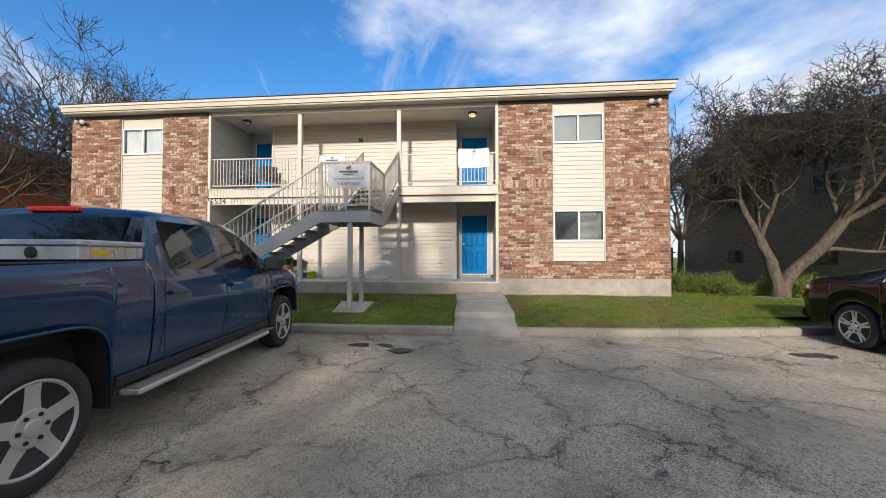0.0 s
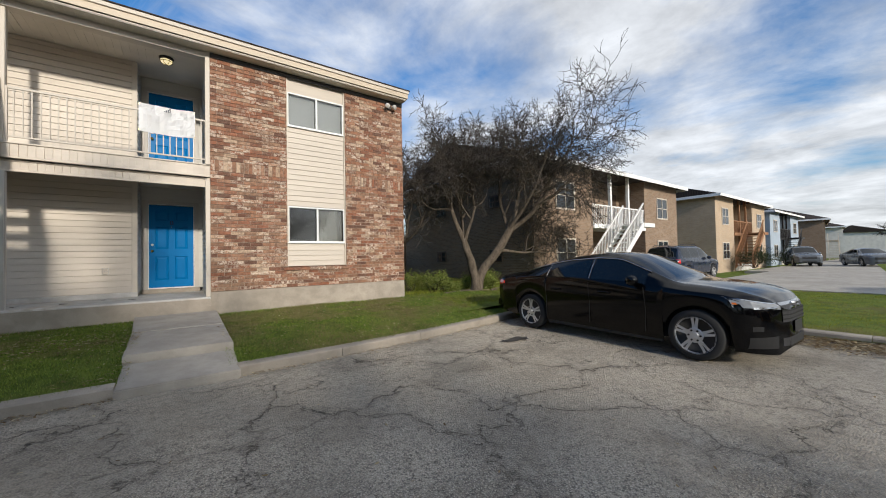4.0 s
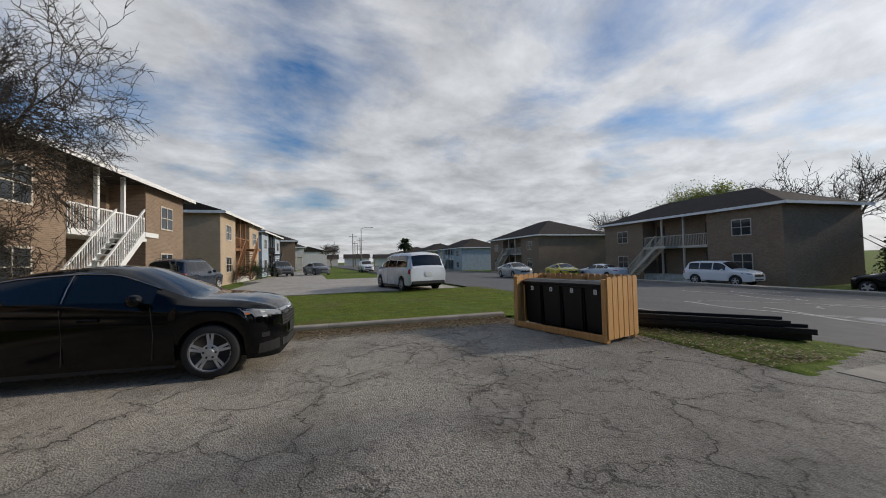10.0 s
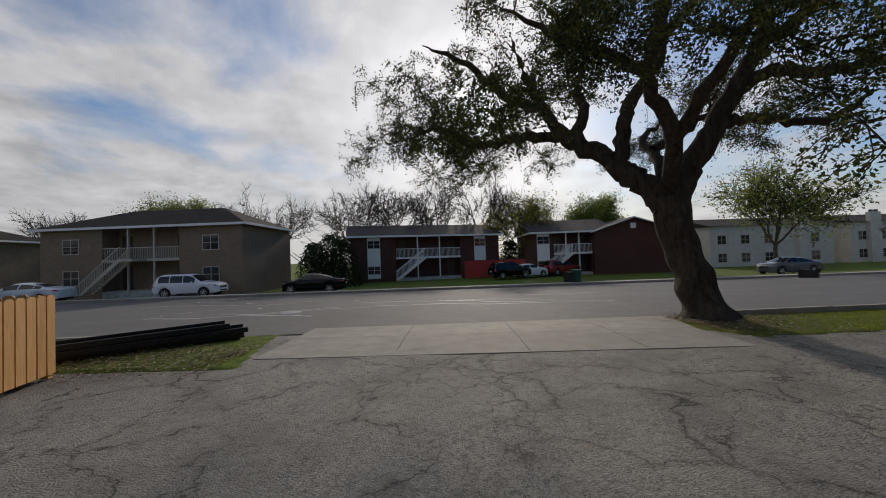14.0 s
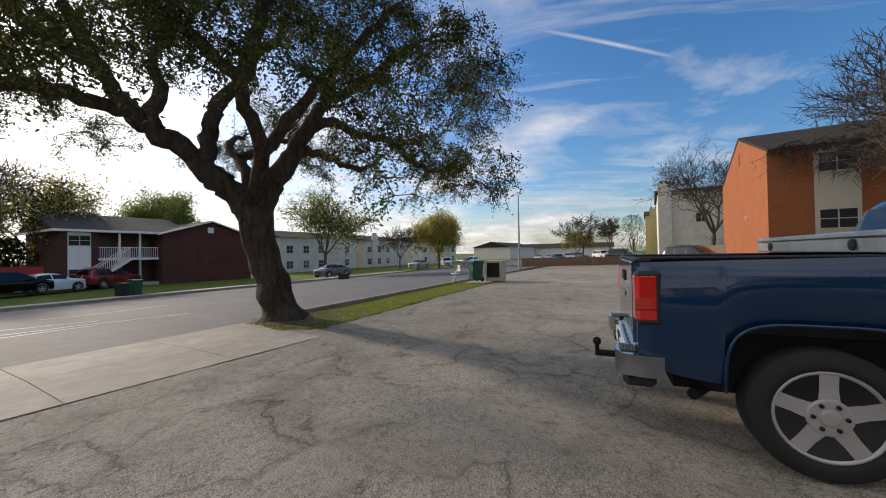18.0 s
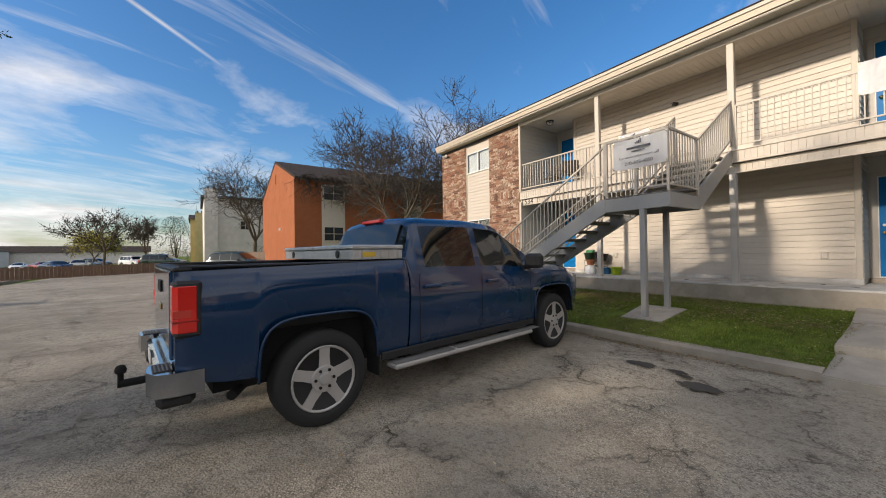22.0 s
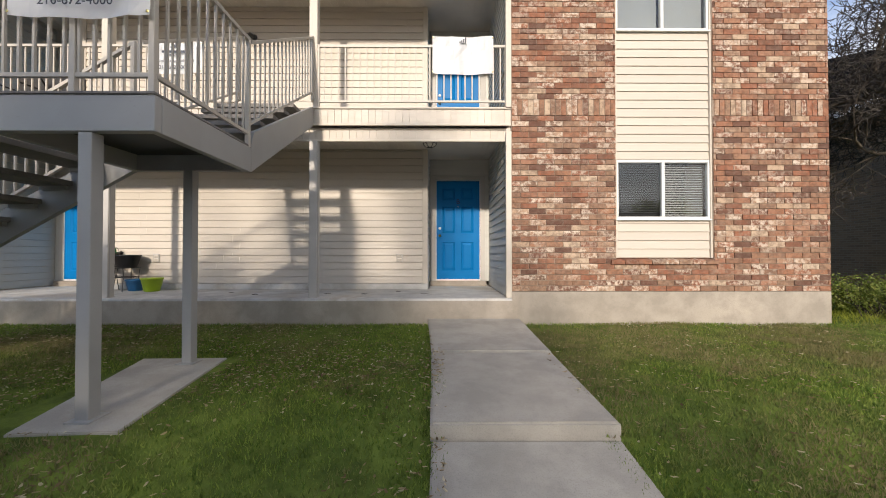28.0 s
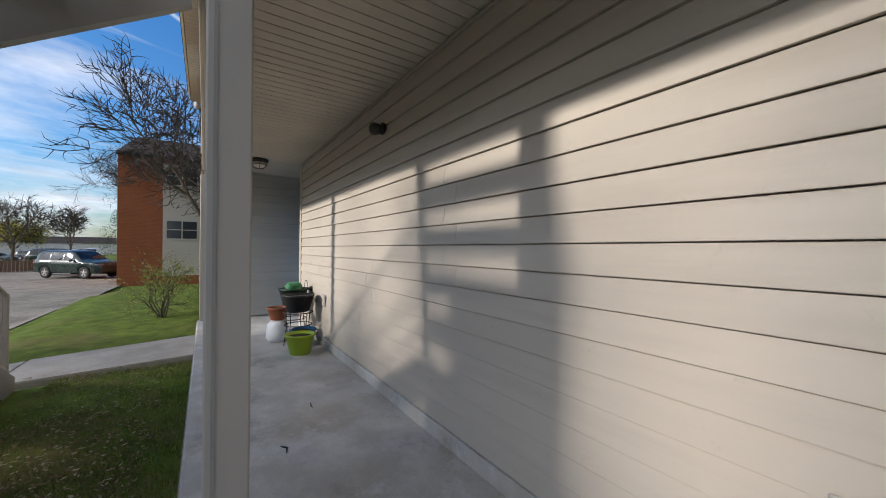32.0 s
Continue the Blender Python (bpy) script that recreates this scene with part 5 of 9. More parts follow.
part("landing_beam", boxm(LX0, LX0 + 0.06, LY0 + 0.062, LY1 - 0.062, LZ - 0.25, LZ - 0.01, 0.004), M_STAIR, st)
part("landing_deck", boxm(LX0, LX1, LY0 - 0.01, LY1, LZ - 0.008, LZ + 0.01, 0.003), M_TREAD, st)
part("landing_soffit", boxm(LX0 + 0.063, LX1 - 0.063, LY0 + 0.063, LY1 - 0.063, LZ - 0.10, LZ - 0.02), M_DARK, st)
for x, y in ((-3.36, -2.83), (-3.46, -1.74)):
    part("support_post", boxm(x - 0.045, x + 0.045, y - 0.045, y + 0.045, 0.15, LZ - 0.252, 0.004), M_STAIR, st)
    part("post_foot", boxm(x - 0.08, x + 0.08, y - 0.08, y + 0.08, pad_z(y) - 0.004, pad_z(y) + 0.008), M_STAIR, st)
# lower flight, rising along x to the landing
N1 = 12
X0, Z0 = -7.55, 0.34
RUN, RISE = (LX0 - X0) / N1, (LZ - Z0) / N1


def stringer(y0, y1):
    bm = B()
    prism(bm, [(X0 - 0.05, Z0 - 0.05), (X0 + 0.15, Z0 - 0.05), (LX0, LZ - 0.25), (LX0, LZ), (LX0 - 0.12, LZ), (X0 - 0.05, Z0 + 0.16)], "y", y0, y1)
    return bm


part("stringer", stringer(LY0, LY0 + 0.05), M_STAIR, st)
part("stringer", stringer(LY1 - 0.05, LY1), M_STAIR, st)
for k in range(N1 - 1):
    x, z = X0 + k * RUN, Z0 + (k + 1) * RISE
    part("tread", boxm(x - 0.02, x + RUN + 0.02, LY0 + 0.052, LY1 - 0.052, z - 0.05, z, 0.004), M_TREAD, st)
    part("bracket", boxm(x + 0.03, x + RUN - 0.02, LY0 + 0.052, LY0 + 0.09, z - 0.09, z - 0.051), M_STAIR, st)
    part("bracket", boxm(x + 0.03, x + RUN - 0.02, LY1 - 0.09, LY1 - 0.052, z - 0.09, z - 0.051), M_STAIR, st)
# upper flight, rising along y to the balcony
N2 = 6
RUN2, RISE2 = (0.0 - LY1) / N2, (Z_DECK - LZ) / N2


def stringer2(x0, x1):
    bm = B()
    prism(bm, [(LY1, LZ - 0.25), (LY1, LZ + 0.02), (LY1 + 0.05, LZ + 0.16), (-0.02, Z_DECK), (-0.02, Z_DECK - 0.28)], "x", x0, x1)
    return bm


part("stringer", stringer2(LX0, LX0 + 0.05), M_STAIR, st)
part("stringer", stringer2(LX1 - 0.05, LX1), M_STAIR, st)
for k in range(N2 - 1):
    y, z = LY1 + k * RUN2, LZ + (k + 1) * RISE2
    part("tread", boxm(LX0 + 0.052, LX1 - 0.052, y - 0.01, y + RUN2 + 0.02, z - 0.05, z, 0.004), M_TREAD, st)
sl1, sl2 = RISE / RUN, RISE2 / RUN2
for y in (LY0 + 0.025, LY1 - 0.025):
    railing("stair_railing", Matrix.Translation((X0 + 0.1, y, Z0 + 0.16)), LX0 - X0 - 0.12, "cream steel stair railing", slope=sl1, posts=(0.0, LX0 - X0 - 0.12), group="railings", h=0.90)
railing("landing_railing", Matrix.Translation((LX0 + 0.01, LY0 + 0.02, LZ + 0.01)), LX1 - LX0 - 0.03, "cream steel landing railing", posts=(0.01, 0.56, LX1 - LX0 - 0.04), group="railings", h=1.02)
railing("landing_railing", Matrix.Translation((LX1 - 0.02, LY0 + 0.02, LZ + 0.01)) @ Matrix.Rotation(radians(90), 4, "Z"), LY1 - LY0 - 0.03, "cream steel landing railing", posts=(LY1 - LY0 - 0.05,), group="railings", h=1.02)
for x in (LX0 + 0.025, LX1 - 0.025):
    railing("stair_railing", Matrix.Translation((x, LY1 + 0.01, LZ + 0.12)) @ Matrix.Rotation(radians(90), 4, "Z"), 0.02 - LY1, "cream steel stair railing", slope=sl2, posts=(-LY1,), group="railings", h=0.90)
tagged(slab("post_pad", [(-3.68, -3.02), (-3.02, -2.99), (-3.18, -1.6), (-4.0, -1.62)], 0.0, lambda x, y: pad_z(y), M_WALK, None, 0.006), label="concrete pad under the landing posts", category="pad", kind="structure")
tagged(slab("stair_pad", [(-7.80, -3.2), (-6.9, -3.2), (-6.9, -1.5), (-7.80, -1.5)], 0.0, lambda x, y: 0.30, M_WALK, None, 0.01), label="concrete pad at the foot of the stairs", category="pad", kind="structure")

# ---- banners and small fixtures of the building ----
M_BANNER = plain("banner_vinyl", (0.86, 0.86, 0.86), 0.4, wear=0.03)
M_INK = plain("banner_ink", (0.05, 0.055, 0.07), 0.5)


def banner(m, w, h, words, label, bars=True):
    b = empty("banner", m, label=label, category="banner")
    bm = B()
    nx, nz = 14, 8
    v = [[bm.verts.new((w * i / nx, -0.006 + 0.012 * noise.noise((i * 0.7, j * 0.5, w * 9)) + 0.01 * math.sin(i * 0.9), h * j / nz - 0.02 * math.sin(math.pi * i / nx))) for j in range(nz + 1)] for i in range(nx + 1)]
    for i in range(nx):
        for j in range(nz):
            bm.faces.new((v[i][j], v[i + 1][j], v[i + 1][j + 1], v[i][j + 1]))
    bmesh.ops.solidify(bm, geom=bm.faces[:], thickness=0.002)
    part("cloth", bm, M_BANNER, b, "", False)
    for k, hh in enumerate((0.3, 0.5, 0.7, 1.0)):
        part("mark", boxm(w * (0.44 + 0.03 * k), w * (0.462 + 0.03 * k), -0.030, -0.026, h * 0.78, h * (0.78 + 0.15 * hh)), M_INK, b)
    if bars:
        part("name_bar", boxm(w * 0.28, w * 0.72, -0.030, -0.026, h * 0.62, h * 0.69), M_INK, b)
        part("name_bar", boxm(w * 0.38, w * 0.62, -0.030, -0.026, h * 0.53, h * 0.56), M_INK, b)
    for z, text, s in words:
        lettering("writing", text, s * h, Matrix.Translation((w / 2, -0.030, h * z)) @ UPRIGHT, M_INK, b, 0.001)
    for x in (0.01, w - 0.01):
        for z in (0.02, h - 0.03):
            part("grommet", lathe(B(), [(0.01, 0), (0.01, 0.002), (0.006, 0.003)], Matrix.Translation((x, -0.014, z)) @ Matrix.Rotation(radians(90), 4, "X"), 10), M_BRASS, b)
    return b


WORDS = [(0.36, "For more information call", 0.125), (0.15, "210-672-4000", 0.165)]
banner(Matrix.Translation((-3.83, LY0 - 0.03, 2.93)), 0.92, 0.52, WORDS, "white vinyl notice banner tied to the landing rail")
banner(Matrix.Translation((-1.16, 0.03, 4.05)), 0.90, 0.56, [], "white vinyl banner with a small mark tied to the balcony rail", False)
banner(Matrix.Translation((-5.35, 0.03, 4.05)), 0.80, 0.46, WORDS, "white vinyl notice banner tied to the balcony rail")
M_LAMPGLASS = plain("frosted_lamp_glass", (0.80, 0.76, 0.66), 0.3)
M_GLOW = Tree("lit_lamp_glass")
M_GLOW.b.inputs["Emission Color"].default_value, M_GLOW.b.inputs["Emission Strength"].default_value = (1.0, 0.80, 0.42, 1), 0.9
M_GLOW = M_GLOW.done((0.8, 0.75, 0.6), 0.3)


def ceiling_lamp(x, y, z, lit=False):
    L = empty("ceiling_lamp", Matrix.Translation((x, y, z)), label="round caged ceiling lamp, lit" if lit else "round caged dark bronze ceiling lamp", category="lamp", group="porch lamps")
    part("base", lathe(B(), [(0.13, 0.0), (0.135, -0.02), (0.12, -0.045), (0.10, -0.05)], None, 20), M_DARK, L, "", True)
    part("glass", lathe(B(), [(0.105, -0.051), (0.10, -0.09), (0.07, -0.125), (0.02, -0.135)], None, 18), M_GLOW if lit else M_LAMPGLASS, L, "", True)
    for k in range(6):
        a = k * math.tau / 6
        part("cage_bar", tube(B(), [(r * math.cos(a), r * math.sin(a), q) for r, q in ((0.115, -0.04), (0.112, -0.085), (0.08, -0.13), (0.0, -0.148))], 0.005, 5), M_DARK, L)
    part("cage_ring", tube(B(), [(0.112 * math.cos(k * math.tau / 16), 0.112 * math.sin(k * math.tau / 16), -0.088) for k in range(17)], 0.005, 5), M_DARK, L)


for flip in (False, True):
    x = -0.75 if not flip else mir(-0.75)
    ceiling_lamp(-1.22 if not flip else mir(-1.22), 0.72, 3.302)
    ceiling_lamp(x, 0.75, Z_TOP + 0.004, lit=not flip)
for z in (2.98, 5.35):
    sc = empty("flood_lamp", Matrix.Translation((-4.45, Y_WALL - 0.02, z)), label="small bronze floodlight on the siding", category="lamp", group="wall lamps")
    part("plate", lathe(B(), [(0.05, 0), (0.05, 0.018), (0.03, 0.024)], Matrix.Rotation(radians(90), 4, "X"), 14), M_DARK, sc)
    part("head", lathe(B(), [(0.03, 0), (0.045, 0.03), (0.055, 0.08), (0.05, 0.085)], pose(0, -0.03, -0.01, 75, 0, -70), 14), M_DARK, sc, "", True)
    part("arm", tube(B(), [(0, -0.02, 0), (-0.04, -0.06, 0.03), (-0.13, -0.07, 0.03)], 0.008, 6), M_DARK, sc)
for x in (XR - 0.42, XL + 0.42):
    fl = empty("security_floodlight", Matrix.Translation((x, -0.05, 5.72)), label="twin-head security floodlight under the eave", category="lamp")
    part("box", boxm(-0.05, 0.05, -0.02, 0.04, -0.05, 0.05, 0.006), M_DARK, fl)
    for s in (-1, 1):
        part("head", lathe(B(), [(0.03, 0), (0.05, 0.03), (0.07, 0.10), (0.066, 0.11), (0.02, 0.112)], Matrix.Translation((s * 0.07, -0.04, 0.02)) @ pose(0, 0, 0, 105, 0, s * 28), 16), M_GREYTRIM, fl, "", True)
bmo = boxm(-0.055, 0.055, -0.012, 0.0, -0.075, 0.075, 0.004)
outlet = empty("outdoor_outlet", Matrix.Translation((-1.79, Y_WALL - 0.019, 1.31)), label="grey outdoor socket cover on the siding", category="outlet")
part("cover", bmo, M_GREYTRIM, outlet)
for z in (-0.034, 0.034):
    part("flap", boxm(-0.04, 0.04, -0.019, -0.0125, z - 0.028, z + 0.028, 0.004), M_TRIM, outlet)
copy_thing(outlet, Matrix.Translation((-6.2, Y_WALL - 0.019, 1.31)))
# Pots at the end of the porch.
M_POTG = plain("lime_plastic", (0.32, 0.45, 0.02), 0.35)
M_POTB = plain("blue_plastic", (0.02, 0.13, 0.30), 0.4)
M_TERRA = plain("terracotta", (0.38, 0.13, 0.06), 0.8)
M_EARTH = plain("potting_soil", (0.03, 0.022, 0.015), 0.95)


def pot(x, y, r, h, mat, label, z=Z_FLOOR):
    p = empty("plant_pot", Matrix.Translation((x, y, z)), label=label, category="pot", group="pots on the porch")
    part("bowl", lathe(B(), [(r * 0.66, 0), (r * 0.72, 0.01), (r * 0.97, h * 0.88), (r * 1.04, h * 0.9), (r * 1.04, h), (r * 0.94, h), (r * 0.9, h * 0.86), (r * 0.5, h * 0.84)], None, 24), mat, p, "", True)
    part("soil", lathe(B(), [(r * 0.9, h * 0.80), (r * 0.88, h * 0.86), (r * 0.2, h * 0.88)], None, 18), M_EARTH, p)
    return p


pot(-6.02, 0.98, 0.16, 0.23, M_POTG, "empty lime-green plastic pot on the porch")
pot(-6.40, 1.10, 0.15, 0.20, M_POTB, "blue plastic pot on the porch")


def plant_stand(x, y, h):
    stand = empty("plant_stand", Matrix.Translation((x, y, Z_FLOOR)), label="black wire plant stand on the porch", category="stand", group="plant stands")
    for k in range(4):
        a = k * math.tau / 4 + 0.4
        part("leg", tube(B(), [(0.20 * math.cos(a), 0.20 * math.sin(a), 0), (0.16 * math.cos(a), 0.16 * math.sin(a), h * 0.6), (0.18 * math.cos(a), 0.18 * math.sin(a), h)], 0.006, 6), M_DARK, stand)
    for r, z in ((0.18, h), (0.165, h * 0.6)):
        part("ring", tube(B(), [(r * math.cos(k * math.tau / 18), r * math.sin(k * math.tau / 18), z) for k in range(19)], 0.007, 6), M_DARK, stand)


plant_stand(-6.52, 1.06, 0.40)
plant_stand(-6.93, 1.08, 0.42)
pot(-6.52, 1.06, 0.19, 0.22, M_BLACK, "black plastic pot on a wire stand", Z_FLOOR + 0.407)
pot(-6.93, 1.08, 0.19, 0.24, plain("dark_green_plastic", (0.012, 0.035, 0.02), 0.4), "dark green plastic pot on a wire stand", Z_FLOOR + 0.427)
bm = boxm(-0.12, 0.12, -0.09, 0.09, 0.0, 0.11, 0.03)
for v in bm.verts:
    v.co += Vector((noise.noise(v.co * 14), noise.noise(v.co * 14 + Vector((3, 0, 0))), noise.noise(v.co * 14 + Vector((0, 7, 0))))) * 0.025
foam = empty("foam_block", Matrix.Translation((-6.91, 1.08, Z_FLOOR + 0.427 + 0.205)), label="crumbling green floral foam in a pot", category="foam block")
part("block", bm, plain("green_foam", (0.055, 0.19, 0.085), 0.9, wear=0.3, scale=20, bump=0.3), foam)
pot(-6.78, 0.86, 0.13, 0.16, M_TERRA, "terracotta pot on a bag of soil", Z_FLOOR + 0.282)
# Hose tap with a loop of wire on the wall behind the pots.
tap = empty("hose_tap", Matrix.Translation((-6.84, Y_WALL - 0.022, 1.40)), label="dark brass hose tap with a wire loop", category="tap")
part("body", lathe(B(), [(0.035, 0), (0.035, 0.01), (0.018, 0.015), (0.018, 0.09), (0.026, 0.095), (0.026, 0.13), (0.01, 0.135)], Matrix.Rotation(radians(90), 4, "X"), 14), M_DARK, tap, "", True)
part("spout", tube(B(), [(0, -0.09, -0.01), (0, -0.13, -0.03), (0, -0.14, -0.08)], 0.014, 8), M_DARK, tap, "", True)
part("wire_loop", tube(B(), [(-0.09 + 0.09 * math.cos(a), -0.05, 0.03 + 0.08 * math.sin(a)) for a in np.linspace(-0.6, 3.9, 14)] + [(-0.17, -0.05, -0.2)], 0.004, 5), M_DARK, tap, "", True)
bag = B()
lathe(bag, [(0.11, 0), (0.14, 0.05), (0.13, 0.22), (0.09, 0.27), (0.02, 0.28)], None, 12)
for v in bag.verts:
    v.co += Vector((noise.noise(v.co * 9), noise.noise(v.co * 9 + Vector((5, 0, 0))), 0)) * 0.03
tb = empty("soil_bag", Matrix.Translation((-6.78, 0.86, Z_FLOOR)), label="crumpled white plastic bag under a pot", category="bag")
part("sack", bag, M_BANNER, tb, "", True)
# Bits blown onto the porch.
for k, (x, y) in enumerate(((-3.98, 0.47), (-2.89, 0.57), (-2.27, 0.52), (-4.5, 0.75), (-1.75, 0.9), (-1.3, 0.55))):
    r = random.Random(90 + k)
    pts = [Vector((x + u * r.uniform(0.03, 0.07), y + r.uniform(-0.03, 0.03), Z_FLOOR + 0.004)) for u in (-1, 0, 1)]
    tagged(obj("twig", tube(B(), pts, [0.003, 0.004 if k % 2 else 0.007, 0.002], 5), M_EARTH, True), label="dark twig lying on the porch floor", category="twig", group="twigs on the porch")
# Patio chair on the left balcony.
chair = empty("patio_chair", Matrix.Translation((-8.1, 0.75, Z_DECK)), label="dark metal patio chair on the balcony", category="chair")
part("seat", boxm(-0.25, 0.25, -0.24, 0.24, 0.40, 0.44, 0.012), M_DARK, chair)
part("backrest", boxm(-0.25, 0.25, 0.22, 0.26, 0.48, 0.92, 0.012), M_DARK, chair)
for x in (-0.23, 0.23):
    for y in (-0.22, 0.22):
        part("leg", tube(B(), [(x, y, 0), (x * 0.96, y * 0.96, 0.40)], 0.014, 6), M_DARK, chair)
    part("armrest", tube(B(), [(x, -0.22, 0.40), (x, -0.2, 0.64), (x, 0.23, 0.66)], 0.014, 6), M_DARK, chair)
copy_thing(chair, Matrix.Translation((-7.3, 0.7, Z_DECK)) @ Matrix.Rotation(0.7, 4, "Z"))

# ---- vehicles ----
M_TYRE = plain("tyre_rubber", (0.022, 0.022, 0.022), 0.85, wear=0.25, scale=14)
M_RIM = plain("rim_alloy", (0.47, 0.455, 0.435), 0.38, 0.35, wear=0.12)
M_ALLOY = plain("bright_alloy", (0.60, 0.60, 0.60), 0.3, 0.5, wear=0.1)
M_CHROME = plain("chrome", (0.45, 0.46, 0.48), 0.13, 1.0, wear=0.05)
M_AUTOGLASS = mat_glass("car_glass", (0.006, 0.008, 0.009), 0.02)
M_UNDER = plain("underbody", (0.010, 0.010, 0.010), 0.9)
M_TAIL = plain("tail_lens", (0.62, 0.018, 0.012), 0.15, wear=0.1, coat=0.6)
M_HEAD = plain("head_lens", (0.20, 0.21, 0.22), 0.1, wear=0.1, coat=0.8)
M_ARCH = plain("dark_trim", (0.018, 0.018, 0.019), 0.6)
M_PAD = plain("step_pad_rubber", (0.17, 0.17, 0.165), 0.8, wear=0.2)
M_DIAMOND = plain("diamond_plate", (0.55, 0.56, 0.56), 0.42, 0.7, wear=0.15, scale=30, bump=0.3)


def paint(name, c, rough=0.22, dusty=0.04, coat=0.6):
    if name not in MATS:
        t = Tree(name)
        dust = t.noise(1.1, 5, 0.6)
        col = t.mix(t.ramp(dust, [(0.45, 0.0), (0.75, dusty)]), c, (0.20, 0.19, 0.17))
        MATS[name] = t.done(col, t.ramp(dust, [(0.3, rough), (0.8, rough + 0.12)]), 0.0, 0.25, coat)
    return MATS[name]


def curve_at(pts, x):
    xs, ys = [p[0] for p in pts], [p[1] for p in pts]
    return float(np.interp(x, xs, ys))


def smooth_at(pts, x, w=0.06):
    return sum(curve_at(pts, x + w * k) for k in (-1.5, -0.5, 0.5, 1.5)) / 4


def wheel(parent, x, y, R, out, spokes=5, width=0.22, rim_r=0.66, fine=True, style="bar"):
    """A wheel at local x, y with its outer face towards out (+1 left, -1 right)."""
    m = Matrix.Translation((x, y, R)) @ Matrix.Rotation(radians(-90 * out), 4, "X")
    n = 36 if fine else 20
    w = part("wheel", lathe(B(), [(R * 0.64, -width), (R * 0.92, -width), (R, -width * 0.8), (R, -width * 0.2), (R * 0.985, -width * 0.1), (R * 0.94, -0.012), (R * 0.80, 0.004), (R * 0.70, -0.004), (R * rim_r, -0.016)], m, n), M_TYRE, parent, "black tyre on an alloy rim", fine)
    rr = R * rim_r
    alloy = M_RIM if style == "bar" else M_ALLOY
    part("rim", lathe(B(), [(rr, -width * 0.9), (rr, -0.012), (rr * 0.97, 0.0), (rr * 0.93, -0.008), (rr * 0.88, -0.03), (rr * 0.84, -0.08), (rr * 0.4, -0.09)], m, n), alloy, w, "", fine)
    part("brake_disc", lathe(B(), [(rr * 0.82, -0.088), (rr * 0.82, -0.078), (rr * 0.3, -0.076)], m, 20), M_UNDER, w)
    bm = B()
    for k in range(spokes):
        for off in ((0.0,) if style == "bar" else (-0.13, 0.13)):
            a = k * math.tau / spokes + off + 0.3
            c, s = math.cos(a), math.sin(a)
            w0, w1 = (0.21, 0.26) if style == "bar" else (0.09, 0.10)
            v = []
            for r, hw, z in ((rr * 0.12, rr * w0 * 0.95, -0.012), (rr * 0.62, rr * w0 * 0.75, -0.016), (rr * 0.96, rr * w1 * 0.62, -0.010)):
                v.append([bm.verts.new(m @ Vector((r * c - sgn * hw * s, r * s + sgn * hw * c, zz))) for sgn in (-1, 1) for zz in (z, z - 0.035)])
            for q, t in zip(v, v[1:]):
                bm.faces.new((q[0], t[0], t[2], q[2]))
                bm.faces.new((q[0], q[1], t[1], t[0]))
                bm.faces.new((q[2], t[2], t[3], q[3]))
    part("spokes", bm, alloy, w)
    part("hub_cap", lathe(B(), [(rr * 0.42, -0.06), (rr * 0.40, -0.010), (rr * 0.36, -0.006), (rr * 0.19, -0.006), (rr * 0.17, 0.004), (rr * 0.14, 0.007), (rr * 0.04, 0.007)], m, 24), alloy, w)
    if fine:
        for k in range(6):
            a = k * math.tau / 6
            part("lug_nut", lathe(B(), [(0.013, -0.014), (0.013, 0.004), (0.007, 0.008)], m @ Matrix.Translation((rr * 0.28 * math.cos(a), rr * 0.28 * math.sin(a), 0)), 8), M_UNDER, w)
    return w


def section(s, x):
    """Half a cross-section of a vehicle, from the sill up over the belt to the roof's middle."""
    w = s.get("w", 0.06)
    top, belt, hw, wt = smooth_at(s["top"], x, w), smooth_at(s["belt"], x, w), smooth_at(s["plan"], x, 0.02), smooth_at(s["roofw"], x, w)
    low = curve_at(s["sill"], x)
    for q in s["wheels"]:
        d = abs(x - q) / s["arch"]
        if d < 1:
            p = s.get("arch_p", 2.0)
            low = max(low, s["R"] + s.get("arch_h", s["arch"]) * (1 - d ** p) ** (1 / p))
    belt = max(belt, low + 0.06)
    top = max(top, belt + 0.015)
    wt = min(wt, hw * 0.97)
    g = top - belt
    k = min(1.0, g / 0.3)
    pts = [(hw * 0.945, low), (hw * 0.975, low + (belt - low) * 0.18), (hw * 0.992, low + (belt - low) * 0.45), (hw, low + (belt - low) * 0.66), (hw * 0.992, low + (belt - low) * 0.86), (hw * (0.965 - 0.01 * k), belt)]
    ex = pts[-1][0]
    for f in (0.10, 0.5, 0.86):
        pts.append((ex + (wt - ex) * (f - s.get("bulge", 0.10) * math.sin(math.pi * f) * k), belt + g * (f * 0.96)))
    pts += [(wt * 0.97, top - 0.03 * k - 0.01), (wt * 0.80, top - 0.004), (wt * 0.4, top + 0.012 * k + 0.008), (0.0, top + 0.016 * k + 0.011)]
    return pts


def side_y(s, x, z):
    """Half width of the shell at x and height z, nought above it."""
    p = section(s, x)
    zs = [q[1] for q in p]
    return 0.0 if z > zs[-1] else float(np.interp(z, zs, [q[0] for q in p]))


def nose_x(s, y, z):
    """How far forward the shell reaches at y, z."""
    a, b = s["L"] - 1.1, s["L"]
    for _ in range(22):
        c = (a + b) / 2
        a, b = (c, b) if side_y(s, c, z) >= abs(y) else (a, c)
    return a


